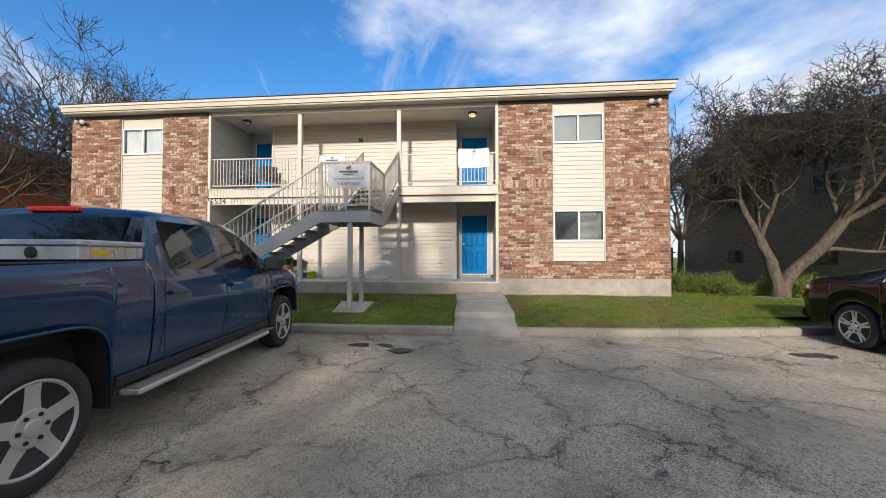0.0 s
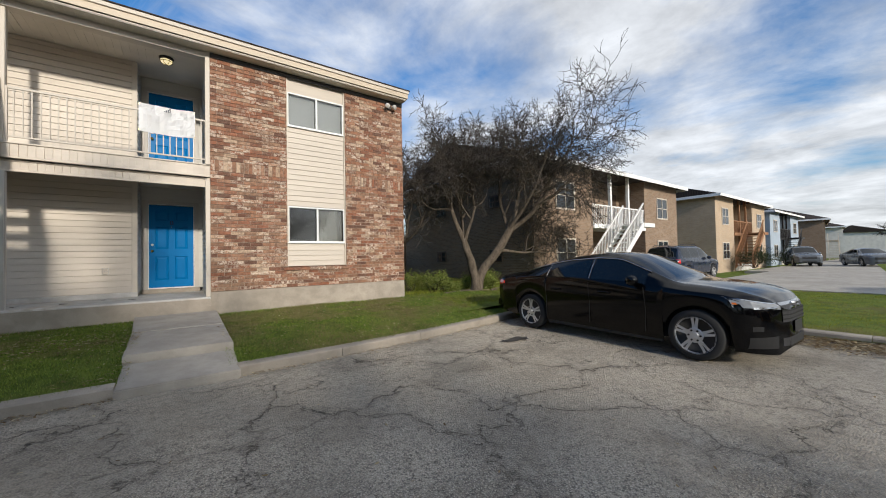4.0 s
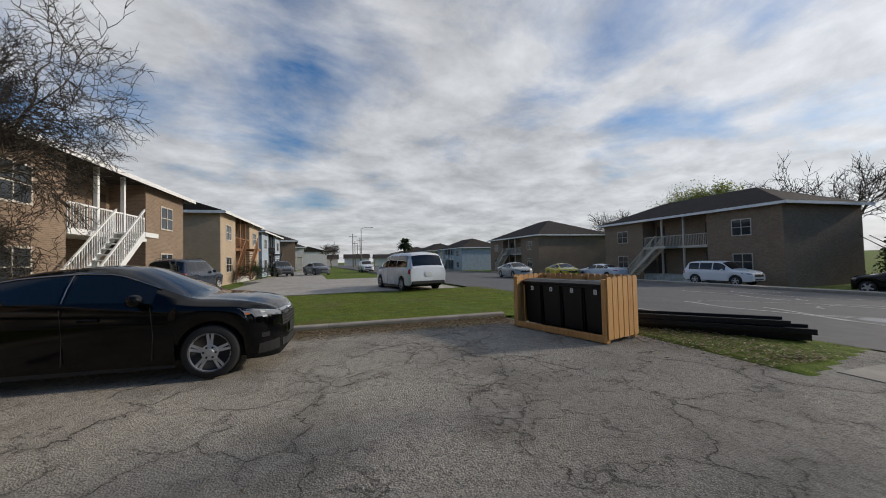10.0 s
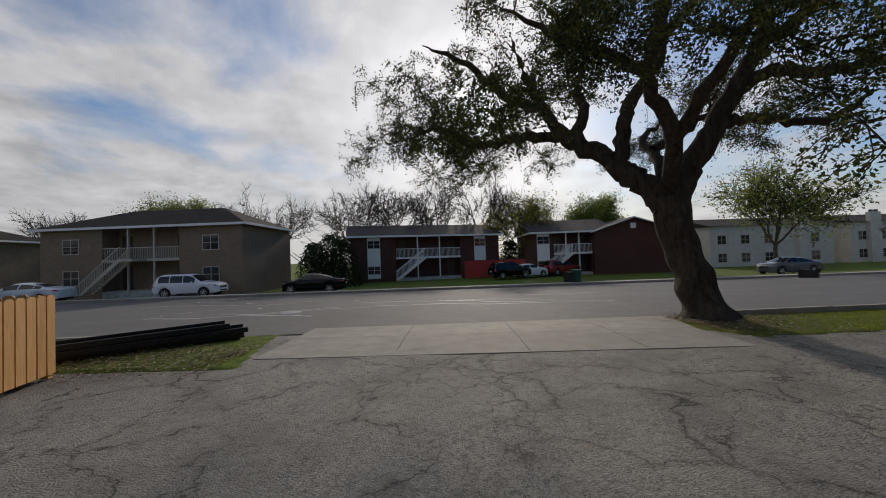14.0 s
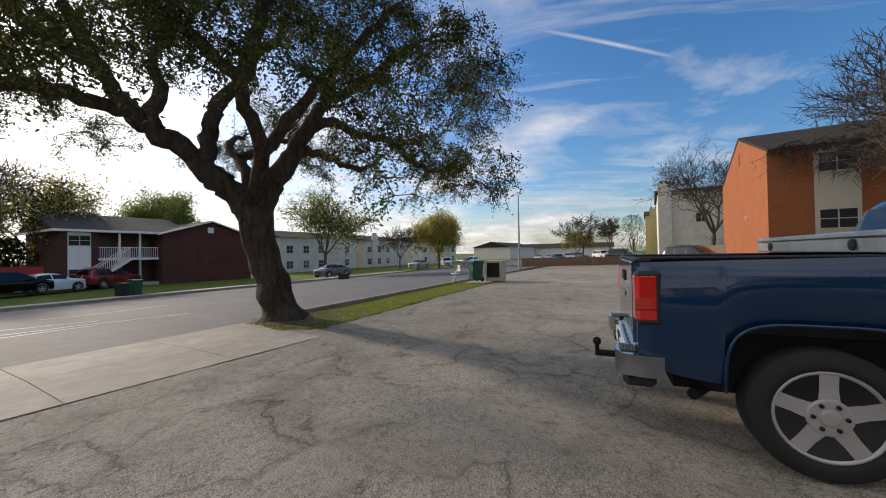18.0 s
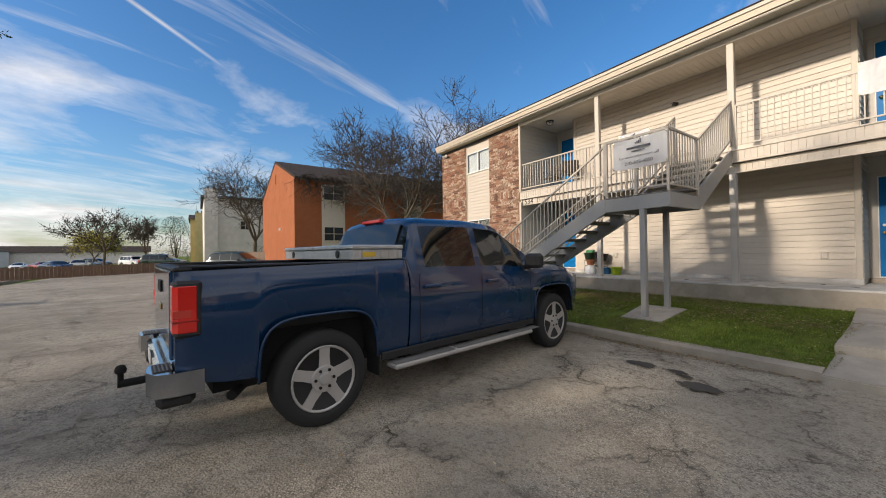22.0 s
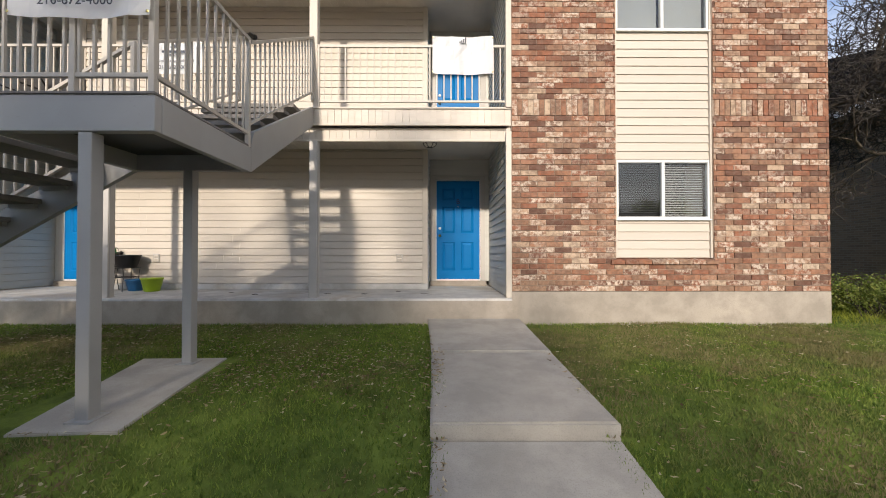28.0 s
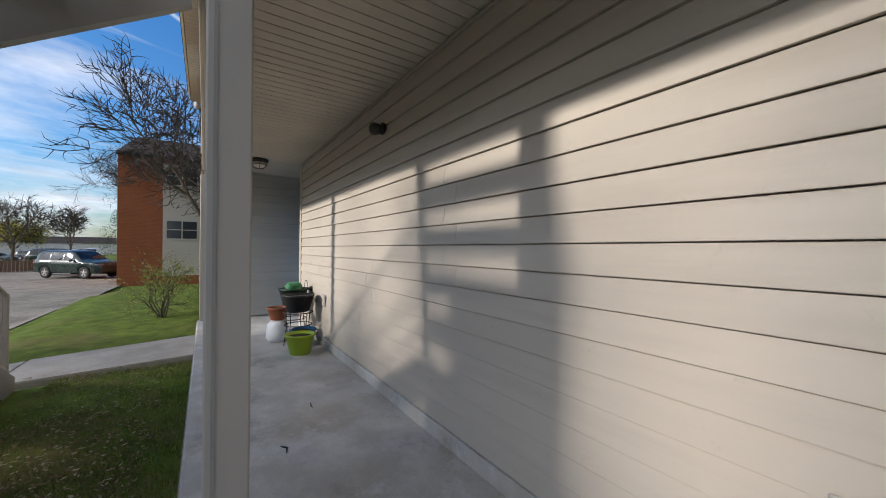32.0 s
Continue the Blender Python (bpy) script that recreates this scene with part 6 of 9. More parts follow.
def nose_patch(name, s, veh, ys, lo, hi, mat, lift=0.006, label="", tail=False):
    """A lens, grille or trim that follows the rounded nose; lo and hi give its heights at y."""
    bm = B()
    rows = []
    for y in ys:
        col = []
        for f in (0.0, 0.0, 0.33, 0.67, 1.0, 1.0):
            z = lo(y) + (hi(y) - lo(y)) * f
            col.append([nose_x(s, y, z) + lift, y, z])
        col[0][0] -= 0.03 + lift
        col[-1][0] -= 0.03 + lift
        rows.append([bm.verts.new(c) for c in col])
    for q, t in zip(rows, rows[1:]):
        for j in range(5):
            bm.faces.new((q[j], t[j], t[j + 1], q[j + 1]))
    bmesh.ops.recalc_face_normals(bm, faces=bm.faces[:])
    return part(name, bm, mat, veh, label, False)


def loft(s, x0, x1, color, veh, n=60, cap0=True, cap1=True, glass=True):
    """A vehicle's shell between two stations, from its outline curves; returns the body part."""
    xs = set(np.linspace(x0, x1, n).round(4))
    for k in range(1, 14):
        xs |= {round(x1 - 0.4 * (k / 13) ** 2, 4), round(x0 + 0.25 * (k / 13) ** 2, 4)}
    for q in s["wheels"]:
        for a in np.linspace(-math.pi / 2, math.pi / 2, 23):
            xs.add(round(q + math.sin(a) * s["arch"], 4))
    for a, b in [*s["side"], s["shield"], s["rear"]]:
        xs |= {a, b}
    xs = sorted(x for x in xs if x0 <= x <= x1)
    body, gl = B(), B()
    rings = []
    for x in xs:
        rings.append([[(x, sgn * py, pz) for py, pz in section(s, x)] for sgn in (1, -1)])
    for sd in (0, 1):
        cache = {}

        def vert(bmx, i, j):
            key = (id(bmx), i, j)
            if key not in cache:
                cache[key] = bmx.verts.new(rings[i][sd][j])
            return cache[key]
        for i in range(len(xs) - 1):
            xm = (xs[i] + xs[i + 1]) / 2
            for j in range(12):
                side = 6 <= j <= 7 and any(a < xm < b for a, b in s["side"])
                scr = 9 <= j <= 11 and (s["shield"][0] < xm < s["shield"][1] or s["rear"][0] < xm < s["rear"][1])
                bmx = gl if glass and (side or scr) else body
                q = (vert(bmx, i, j), vert(bmx, i + 1, j), vert(bmx, i + 1, j + 1), vert(bmx, i, j + 1))
                bmx.faces.new(q if sd else q[::-1])
        for i, cap in ((0, cap0), (len(xs) - 1, cap1)):
            if cap:
                f = [vert(body, i, j) for j in range(13)] + [body.verts.new((xs[i], 0, rings[i][sd][0][2]))]
                body.faces.new(f)
    bmesh.ops.remove_doubles(body, verts=body.verts[:], dist=0.0008)
    bmesh.ops.recalc_face_normals(body, faces=body.faces[:])
    bmesh.ops.split_edges(body, edges=[e for e in body.edges if len(e.link_faces) == 2 and e.calc_face_angle() > 0.85])
    bmesh.ops.recalc_face_normals(gl, faces=gl.faces[:])
    ob = part("body", body, color, veh, "", True)
    if len(gl.faces):
        part("glazing", gl, M_AUTOGLASS, veh, "dark tinted glass", True)
    else:
        gl.free()
    return ob


def on_side(s, x, z, sgn, lift=0.004):
    """A point on the flank at x, z."""
    hw = smooth_at(s["plan"], x, 0.03)
    return Vector((x, sgn * (hw + lift), z))


def seam(s, veh, pts, sgn, mat=None, r=0.004):
    part("seam", tube(B(), [on_side(s, x, z, sgn, -0.003) for x, z in pts], r, 5), mat or M_UNDER, veh)


SPECS = {
    "sedan": dict(L=4.735, W=1.86, R=0.335, arch=0.385, wheels=(1.08, 3.92), rim=0.75,
                  top=[(0, 0.86), (0.06, 1.02), (0.45, 1.075), (0.8, 1.12), (1.45, 1.315), (1.85, 1.40), (2.45, 1.45), (2.85, 1.42), (3.66, 1.03), (4.0, 1.005), (4.375, 0.955), (4.57, 0.885), (4.66, 0.835), (4.712, 0.76), (4.735, 0.64)],
                  belt=[(0, 0.82), (0.1, 0.94), (1.0, 1.02), (2.4, 0.985), (3.4, 0.955), (4.2, 0.90), (4.525, 0.81), (4.66, 0.73), (4.735, 0.58)],
                  plan=[(0, 0.66), (0.06, 0.78), (0.3, 0.88), (1.0, 0.925), (3.8, 0.93), (4.28, 0.905), (4.412, 0.86), (4.525, 0.775), (4.615, 0.66), (4.69, 0.50), (4.735, 0.28)],
                  roofw=[(0, 0.6), (0.6, 0.70), (1.2, 0.64), (1.8, 0.58), (2.8, 0.58), (3.6, 0.72), (4.525, 0.68), (4.735, 0.36)],
                  sill=[(0, 0.42), (0.1, 0.30), (0.6, 0.24), (4.375, 0.20), (4.675, 0.17), (4.735, 0.24)],
                  side=[(1.02, 1.45), (1.49, 2.32), (2.39, 3.28)], shield=(2.88, 3.64), rear=(0.85, 1.60)),
    "suv": dict(L=4.55, W=1.84, R=0.36, arch=0.41, wheels=(0.92, 3.62), rim=0.62,
                top=[(0, 1.0), (0.08, 1.10), (0.32, 1.62), (0.7, 1.70), (2.4, 1.70), (2.7, 1.64), (3.40, 1.14), (4.2, 1.02), (4.48, 0.90), (4.55, 0.7)],
                belt=[(0, 0.95), (0.1, 1.06), (3.3, 1.02), (4.2, 0.95), (4.48, 0.82), (4.55, 0.62)],
                plan=[(0, 0.80), (0.1, 0.87), (0.5, 0.91), (3.7, 0.91), (4.3, 0.85), (4.55, 0.62)],
                roofw=[(0, 0.70), (0.4, 0.68), (2.6, 0.66), (3.4, 0.74), (4.55, 0.6)],
                sill=[(0, 0.45), (0.1, 0.36), (4.4, 0.32), (4.55, 0.38)],
                side=[(0.45, 1.20), (1.26, 2.12), (2.18, 2.98)], shield=(2.74, 3.38), rear=(0.10, 0.34)),
    "van": dict(L=5.05, W=1.95, R=0.34, arch=0.39, wheels=(1.02, 4.05), rim=0.6,
                top=[(0, 1.05), (0.05, 1.12), (0.30, 1.72), (0.8, 1.79), (2.8, 1.79), (3.2, 1.70), (4.20, 1.12), (4.8, 0.96), (5.0, 0.84), (5.05, 0.7)],
                belt=[(0, 1.0), (0.1, 1.06), (3.9, 1.02), (4.7, 0.88), (5.05, 0.62)],
                plan=[(0, 0.88), (0.1, 0.94), (0.6, 0.97), (4.2, 0.95), (4.8, 0.85), (5.05, 0.60)],
                roofw=[(0, 0.78), (0.4, 0.74), (3.0, 0.72), (4.0, 0.80), (5.05, 0.6)],
                sill=[(0, 0.40), (0.1, 0.30), (4.9, 0.26), (5.05, 0.34)],
                side=[(0.40, 1.62), (1.70, 2.72), (2.80, 3.72)], shield=(3.22, 4.18), rear=(0.06, 0.30)),
}


def car(kind, m, color, label, category="car", fine=False, style="bar"):
    s = SPECS[kind]
    v = empty({"sedan": "sedan_car", "suv": "suv_car", "van": "minivan"}[kind], m, label=label, category=category)
    loft(s, 0.0, s["L"], color, v, 64 if fine else 40)
    hw = s["W"] / 2
    part("underbody", boxm(0.2, s["L"] - 0.25, -hw + 0.24, hw - 0.24, s["sill"][2][1] - 0.02 if len(s["sill"]) > 2 else 0.25, 0.80), M_UNDER, v)
    for x in s["wheels"]:
        for o in (1, -1):
            wheel(v, x, o * (hw - 0.025), s["R"], o, 5, 0.20, s["rim"], fine, style)
    for o in (1, -1):
        # lamps follow the corners
        x0, x1, z0, z1 = (0.03, 0.34, 0.80, 0.92) if kind == "sedan" else (0.03, 0.16, 0.80, 1.05)
        bm = B()
        rows = []
        for x in np.linspace(x0, x1, 7):
            f = (x - x0) / (x1 - x0)
            zs = (z0 + 0.05 * f, z0 + 0.05 * f, (z0 + z1) / 2, z1 - 0.01 * f, z1 - 0.01 * f)
            rows.append([bm.verts.new((x, o * (side_y(s, x, z) + d), z)) for z, d in zip(zs, (-0.02, 0.006, 0.008, 0.006, -0.02))])
        for q, t in zip(rows, rows[1:]):
            for j in range(4):
                bm.faces.new((q[j], t[j], t[j + 1], q[j + 1]))
        bm.faces.new(rows[0])
        bm.faces.new(rows[-1])
        bmesh.ops.recalc_face_normals(bm, faces=bm.faces[:])
        part("tail_light", bm, M_TAIL, v, "red tail light")
        hi = curve_at(s["belt"], s["L"] - 0.2) - 0.02
        ya, yb = s["W"] * 0.25, s["W"] * 0.475
        head = nose_patch("headlight", s, v, [o * (ya + (yb - ya) * k / 8) for k in range(9)], lambda y: hi - 0.065 + 0.03 * (abs(y) - ya) / (yb - ya), lambda y: hi + 0.075 * ((abs(y) - ya) / (yb - ya)) ** 2, M_HEAD)
        if fine and kind == "sedan":
            nose_patch("chrome_brow", s, head, [o * (ya + (yb - ya) * k / 8) for k in range(9)], lambda y: hi + 0.002 + 0.075 * ((abs(y) - ya) / (yb - ya)) ** 2, lambda y: hi + 0.014 + 0.075 * ((abs(y) - ya) / (yb - ya)) ** 2, M_CHROME, 0.008)
            nose_patch("lamp_bar", s, head, [o * (ya + (yb - ya) * k / 8) for k in range(1, 7)], lambda y: hi - 0.055, lambda y: hi - 0.03, M_CHROME, 0.009)
            nose_patch("amber_marker", s, head, [o * yb * k for k in (0.975, 0.985, 0.995)], lambda y: hi + 0.0, lambda y: hi + 0.022, plain("amber_lens", (0.55, 0.14, 0.02), 0.2), 0.010)
            nose_patch("fog_lamp", s, v, [o * q for q in (0.70, 0.73, 0.76, 0.79)], lambda y: 0.46, lambda y: 0.52, M_UNDER, 0.004)
            nose_patch("side_intake", s, v, [o * q for q in (0.52, 0.60, 0.68, 0.76, 0.80)], lambda y: 0.25, lambda y: 0.40 - 0.06 * (abs(y) - 0.52), M_UNDER, 0.004)
        # mirror
        x = s["side"][-1][1] - 0.12
        part("mirror", lathe(B(), [(0.03, -0.09), (0.07, -0.07), (0.08, 0.02), (0.05, 0.08)], Matrix.Translation((x, o * (hw + 0.06), curve_at(s["belt"], x) + 0.07)) @ Matrix.Rotation(radians(90 * o), 4, "X"), 12), color, v, "", True)
        part("rocker", boxm(s["wheels"][0] + s["arch"] + 0.02, s["wheels"][1] - s["arch"] - 0.02, min(o * (hw - 0.09), o * (hw - 0.055)), max(o * (hw - 0.09), o * (hw - 0.055)), 0.17, 0.27, 0.01), M_ARCH, v)
        if fine:
            b0 = s["side"][0][0]
            for x in [a for a, _ in s["side"][1:]] + [s["side"][-1][1] + 0.02]:
                seam(s, v, [(x, 0.30), (x + 0.01, 0.6), (x - 0.02, curve_at(s["belt"], x) - 0.02)], o)
            for x in (1.72, 2.66):
                part("door_handle", boxm(x - 0.10, x + 0.10, min(o * (hw - 0.005), o * (hw + 0.028)), max(o * (hw - 0.005), o * (hw + 0.028)), 0.80, 0.835, 0.008), color, v)
            x0, x1 = s["side"][0][0] - 0.06, s["side"][-1][1] + 0.04
            arc = [(x, section(s, x)[8]) for x in np.linspace(x0, x1, 30)]
            part("window_chrome", tube(B(), [(x, o * (py + 0.006), pz + 0.006) for x, (py, pz) in arc], 0.008, 6), M_CHROME, v)
            for (_, xa), (xb, _) in zip(s["side"], s["side"][1:]):
                q = section(s, (xa + xb) / 2)
                part("pillar_strip", tube(B(), [((xa + xb) / 2, o * (py + 0.004), pz) for py, pz in q[6:9]], 0.006, 5), M_CHROME if kind == "sedan" else M_ARCH, v)
    # bumpers, grille, plate
    ys = [s["W"] * 0.24 * k / 8 for k in range(-8, 9)]
    ht = curve_at(s["belt"], s["L"] - 0.2) - 0.02
    grille = nose_patch("front_grille", s, v, ys, lambda y: ht - 0.22, lambda y: ht - 0.02, M_ARCH, 0.006)
    if fine:
        nose_patch("grille_bar", s, grille, ys, lambda y: ht - 0.018, lambda y: ht + 0.012, M_CHROME, 0.012)
        for k in range(3):
            nose_patch("grille_slat", s, grille, ys, lambda y: ht - 0.19 + 0.05 * k, lambda y: ht - 0.175 + 0.05 * k, M_UNDER, 0.012)
    nose_patch("front_intake", s, v, ys, lambda y: s["sill"][-1][1] + 0.03, lambda y: s["sill"][-1][1] + 0.13, M_ARCH, 0.004)
    if fine:
        part("front_plate", boxm(s["L"] + 0.012, s["L"] + 0.02, -0.16, 0.16, 0.42, 0.56, 0.003), M_ARCH, v, "empty black plate holder")
    part("rear_bumper", boxm(-0.03 if kind != "sedan" else 0.02, 0.18, -hw + 0.14, hw - 0.14, 0.34, 0.50, 0.03), M_ARCH if kind != "sedan" else color, v)
    part("licence_plate", boxm(-0.022, -0.012, -0.16, 0.16, 0.72 if kind != "sedan" else 0.60, 0.87 if kind != "sedan" else 0.75, 0.003), M_WHITE, v)
    if kind != "sedan":
        part("plate_rest", boxm(-0.011, 0.06, -0.20, 0.20, 0.69, 0.90, 0.004), color, v)
    if kind == "suv":
        for o in (1, -1):
            part("roof_rail", tube(B(), [(0.6, o * 0.6, 1.70), (0.75, o * 0.6, 1.76), (2.2, o * 0.6, 1.76), (2.4, o * 0.6, 1.70)], 0.014, 6), M_ARCH, v)
    return v


P_BLACK = paint("black_car_paint", (0.0012, 0.0012, 0.0015), 0.06, 0.0, 0.15)
P_BLUE = paint("blue_truck_paint", (0.0, 0.026, 0.080), 0.22, 0.005, 1.0)
P_WHITE = paint("white_car_paint", (0.72, 0.73, 0.74))
P_NAVY = paint("navy_car_paint", (0.012, 0.018, 0.035))
P_SILVER = paint("silver_car_paint", (0.42, 0.42, 0.40))
P_YELLOW = paint("yellow_car_paint", (0.62, 0.48, 0.02))
P_RED = paint("red_car_paint", (0.22, 0.015, 0.02))
P_GREY = paint("grey_car_paint", (0.10, 0.11, 0.12))
P_GREEN = paint("dark_green_car_paint", (0.015, 0.03, 0.025))


def at_hubs(rear, front, xr, y_off):
    """The pose of a vehicle whose right-hand rear and front hubs stand at the given places."""
    a = math.atan2(front[1] - rear[1], front[0] - rear[0])
    m = Matrix.Rotation(a, 4, "Z")
    return Matrix.Translation(Vector((rear[0], rear[1], 0)) - m @ Vector((xr, y_off, 0))) @ m


car("sedan", at_hubs((5.25, -4.10), (5.16, -7.02), 1.08 * 1.03, -0.92 * 1.03) @ Matrix.Scale(1.03, 4), P_BLACK, "glossy black four-door sedan parked on the asphalt", fine=True, style="twin")

# Pickup truck.
TS = dict(L=5.66, W=2.03, R=0.41, w=0.015, bulge=0.02, arch=0.52, arch_h=0.56, arch_p=4.2, wheels=(1.03, 4.70), rim=0.66,
          top=[(0, 1.38), (1.90, 1.42), (1.95, 1.44), (1.97, 1.50), (2.09, 1.83), (2.13, 1.87), (2.25, 1.893), (3.0, 1.905), (3.42, 1.88), (3.58, 1.83), (4.32, 1.33), (4.5, 1.30), (5.1, 1.26), (5.48, 1.18), (5.60, 1.06), (5.66, 0.9)],
          belt=[(0, 1.34), (1.90, 1.37), (1.96, 1.27), (4.3, 1.22), (5.1, 1.18), (5.48, 1.08), (5.66, 0.82)],
          plan=[(0, 0.96), (0.06, 1.0), (0.6, 1.005), (4.7, 1.005), (5.3, 0.97), (5.54, 0.90), (5.66, 0.78)],
          roofw=[(0, 0.94), (1.90, 0.94), (1.98, 0.86), (2.12, 0.78), (3.45, 0.77), (4.3, 0.88), (5.66, 0.75)],
          sill=[(0, 0.62), (0.3, 0.56), (0.9, 0.50), (4.2, 0.48), (5.2, 0.48), (5.66, 0.56)],
          side=[(2.18, 2.98), (3.08, 3.96)], shield=(3.60, 4.30), rear=(1.985, 2.085))
truck = empty("pickup_truck", at_hubs((-3.32, -8.36), (-3.78, -4.66), 1.03, -1.0), label="dark blue crew-cab pickup truck parked nose to the kerb", category="truck")
loft(TS, 1.94, 5.66, P_BLUE, truck, 70)
# Bed: outer loft with the top left open, then inner walls and floor.
bed = loft(TS, 0.0, 1.92, P_BLUE, truck, 34, cap0=True, cap1=True, glass=False)
bed.name = "bed"
bmx = bmesh.new()
bmx.from_mesh(bed.data)
gone = [f for f in bmx.faces if f.normal.z > 0.7 and f.calc_center_median().z > 1.3 and abs(f.calc_center_median().y) < 0.80]
bmesh.ops.delete(bmx, geom=gone, context="FACES")
bmx.to_mesh(bed.data)
bmx.free()
bm = B()
for q in (((0.08, -0.76, 0.86), (1.88, -0.76, 0.86), (1.88, 0.76, 0.86), (0.08, 0.76, 0.86)), ((0.08, -0.76, 0.86), (0.08, -0.76, 1.39), (1.88, -0.76, 1.41), (1.88, -0.76, 0.86)), ((0.08, 0.76, 0.86), (1.88, 0.76, 0.86), (1.88, 0.76, 1.41), (0.08, 0.76, 1.39)), ((0.08, -0.76, 0.86), (0.08, 0.76, 0.86), (0.08, 0.76, 1.38), (0.08, -0.76, 1.38)), ((1.88, -0.76, 0.86), (1.88, -0.76, 1.41), (1.88, 0.76, 1.41), (1.88, 0.76, 0.86))):
    bm.faces.new([bm.verts.new(p) for p in q])
bmesh.ops.recalc_face_normals(bm, faces=bm.faces[:])
part("bed_liner", bm, M_ARCH, truck, "black bed liner")
for o in (1, -1):
    part("bed_rail_cap", boxm(0.02, 1.91, min(o * 0.77, o * 0.945), max(o * 0.77, o * 0.945), 1.393, 1.412, 0.008), M_ARCH, truck, "black bed rail cap")
part("tailgate_cap", boxm(-0.012, 0.10, -0.95, 0.95, 1.376, 1.40, 0.008), M_ARCH, truck)
part("tailgate", boxm(-0.018, 0.02, -0.78, 0.78, 0.74, 1.375, 0.012), P_BLUE, truck)
part("tailgate_handle", boxm(-0.030, -0.016, -0.13, 0.13, 1.18, 1.28, 0.006), M_ARCH, truck)
part("tailgate_emblem", boxm(-0.026, -0.016, -0.10, 0.10, 1.03, 1.08, 0.004), M_BRASS, truck)
part("underbody", boxm(0.25, 5.35, -0.72, 0.72, 0.42, 0.85), M_UNDER, truck)
for x in TS["wheels"]:
    for o in (1, -1):
        wheel(truck, x, o * 0.985, 0.41, o, 5, 0.27, 0.70, True)
for o in (1, -1):
    bm = B()
    box(bm, -0.018, 0.142, min(o * 0.805, o * 1.014), max(o * 0.805, o * 1.014), 0.935, 1.302, 0.03)
    part("lamp_surround", boxm(-0.012, 0.152, min(o * 0.79, o * 1.009), max(o * 0.79, o * 1.009), 0.925, 1.312, 0.02), M_ARCH, truck, "black surround of the tail light")
    tl = part("tail_light", bm, M_TAIL, truck, "red tail light")
    part("lens_line", boxm(-0.020, 0.13, min(o * 0.84, o * 1.015), max(o * 0.84, o * 1.015), 1.03, 1.045, 0.003), plain("dark_red_lens", (0.28, 0.008, 0.006), 0.2), tl)
    part("reverse_lens", boxm(-0.020, 0.09, min(o * 0.86, o * 1.0145), max(o * 0.86, o * 1.0145), 1.06, 1.12, 0.006), plain("reverse_lens", (0.55, 0.05, 0.035), 0.2), tl)
    bm = B()
    prism(bm, [(-0.07, o * 0.62), (-0.135, o * 0.66), (-0.15, o * 0.84), (-0.10, o * 0.965), (0.02, o * 1.0), (0.16, o * 1.0), (0.16, o * 0.96), (0.03, o * 0.955), (-0.03, o * 0.92), (-0.04, o * 0.62)], "z", 0.545, 0.70)
    bmesh.ops.recalc_face_normals(bm, faces=bm.faces[:])
    part("bumper_corner", bm, M_CHROME, truck, "chrome rear bumper corner")
    part("bumper_step", boxm(-0.118, -0.005, min(o * 0.67, o * 0.90), max(o * 0.67, o * 0.90), 0.665, 0.706, 0.006), M_ARCH, truck, "black step pad")
    for k in range(5):
        part("step_ridge", boxm(-0.105 + k * 0.022, -0.097 + k * 0.022, min(o * 0.68, o * 0.89), max(o * 0.68, o * 0.89), 0.706, 0.711), M_PAD, truck)
    part("bumper_valance", boxm(-0.10, 0.12, min(o * 0.45, o * 0.93), max(o * 0.45, o * 0.93), 0.45, 0.543, 0.03), M_ARCH, truck, "black lower bumper corner")
    hl = boxm(5.22, 5.56, min(o * 0.60, o * 0.90), max(o * 0.60, o * 0.90), 0.88, 1.10, 0.03)
    part("headlight", hl, M_HEAD, truck)
    # running board with brackets
    part("running_board", boxm(1.70, 3.98, min(o * 0.90, o * 1.08), max(o * 0.90, o * 1.08), 0.345, 0.40, 0.018), M_RIM, truck, "aluminium running board")
    for x in (1.95, 2.8, 3.6):
        part("step_pad", boxm(x - 0.24, x + 0.55, min(o * 0.91, o * 1.07), max(o * 0.91, o * 1.07), 0.40, 0.406), M_PAD, truck)
        part("board_bracket", boxm(x - 0.04, x + 0.04, min(o * 0.70, o * 0.93), max(o * 0.70, o * 0.93), 0.37, 0.48), M_UNDER, truck)
    # doors
    for pts in ([(2.06, 0.56), (2.06, 1.26)], [(3.03, 0.55), (3.03, 1.24)], [(4.06, 0.62), (4.04, 1.22)], [(2.05, 0.56), (3.0, 0.55), (4.10, 0.60)]):
        seam(TS, truck, pts, o, r=0.0035)
    for x in (2.22, 3.22):
        part("door_handle", boxm(x - 0.11, x + 0.11, min(o * 0.99, o * 1.035), max(o * 0.99, o * 1.035), 1.10, 1.14, 0.01), P_BLUE, truck)
    mr = part("mirror", boxm(3.86, 4.02, min(o * 1.02, o * 1.26), max(o * 1.02, o * 1.26), 1.25, 1.45, 0.04), M_ARCH, truck, "black door mirror")
    part("mirror_arm", boxm(3.90, 3.98, min(o * 0.92, o * 1.05), max(o * 0.92, o * 1.05), 1.23, 1.29, 0.008), M_ARCH, mr)
    # wheel-arch lips and mud flap
    for x in TS["wheels"]:
        rim_line = [(x + 0.52 * math.copysign(abs(math.cos(a)) ** 0.476, math.cos(a)), 0.41 + 0.56 * abs(math.sin(a)) ** 0.476) for a in np.linspace(0.02, math.pi - 0.02, 30)]
        part("arch_lip", tube(B(), [(px, o * 0.985, pz) for px, pz in rim_line], 0.013, 6), P_BLUE, truck, "flared wheel-arch lip", True)
        bm = B()
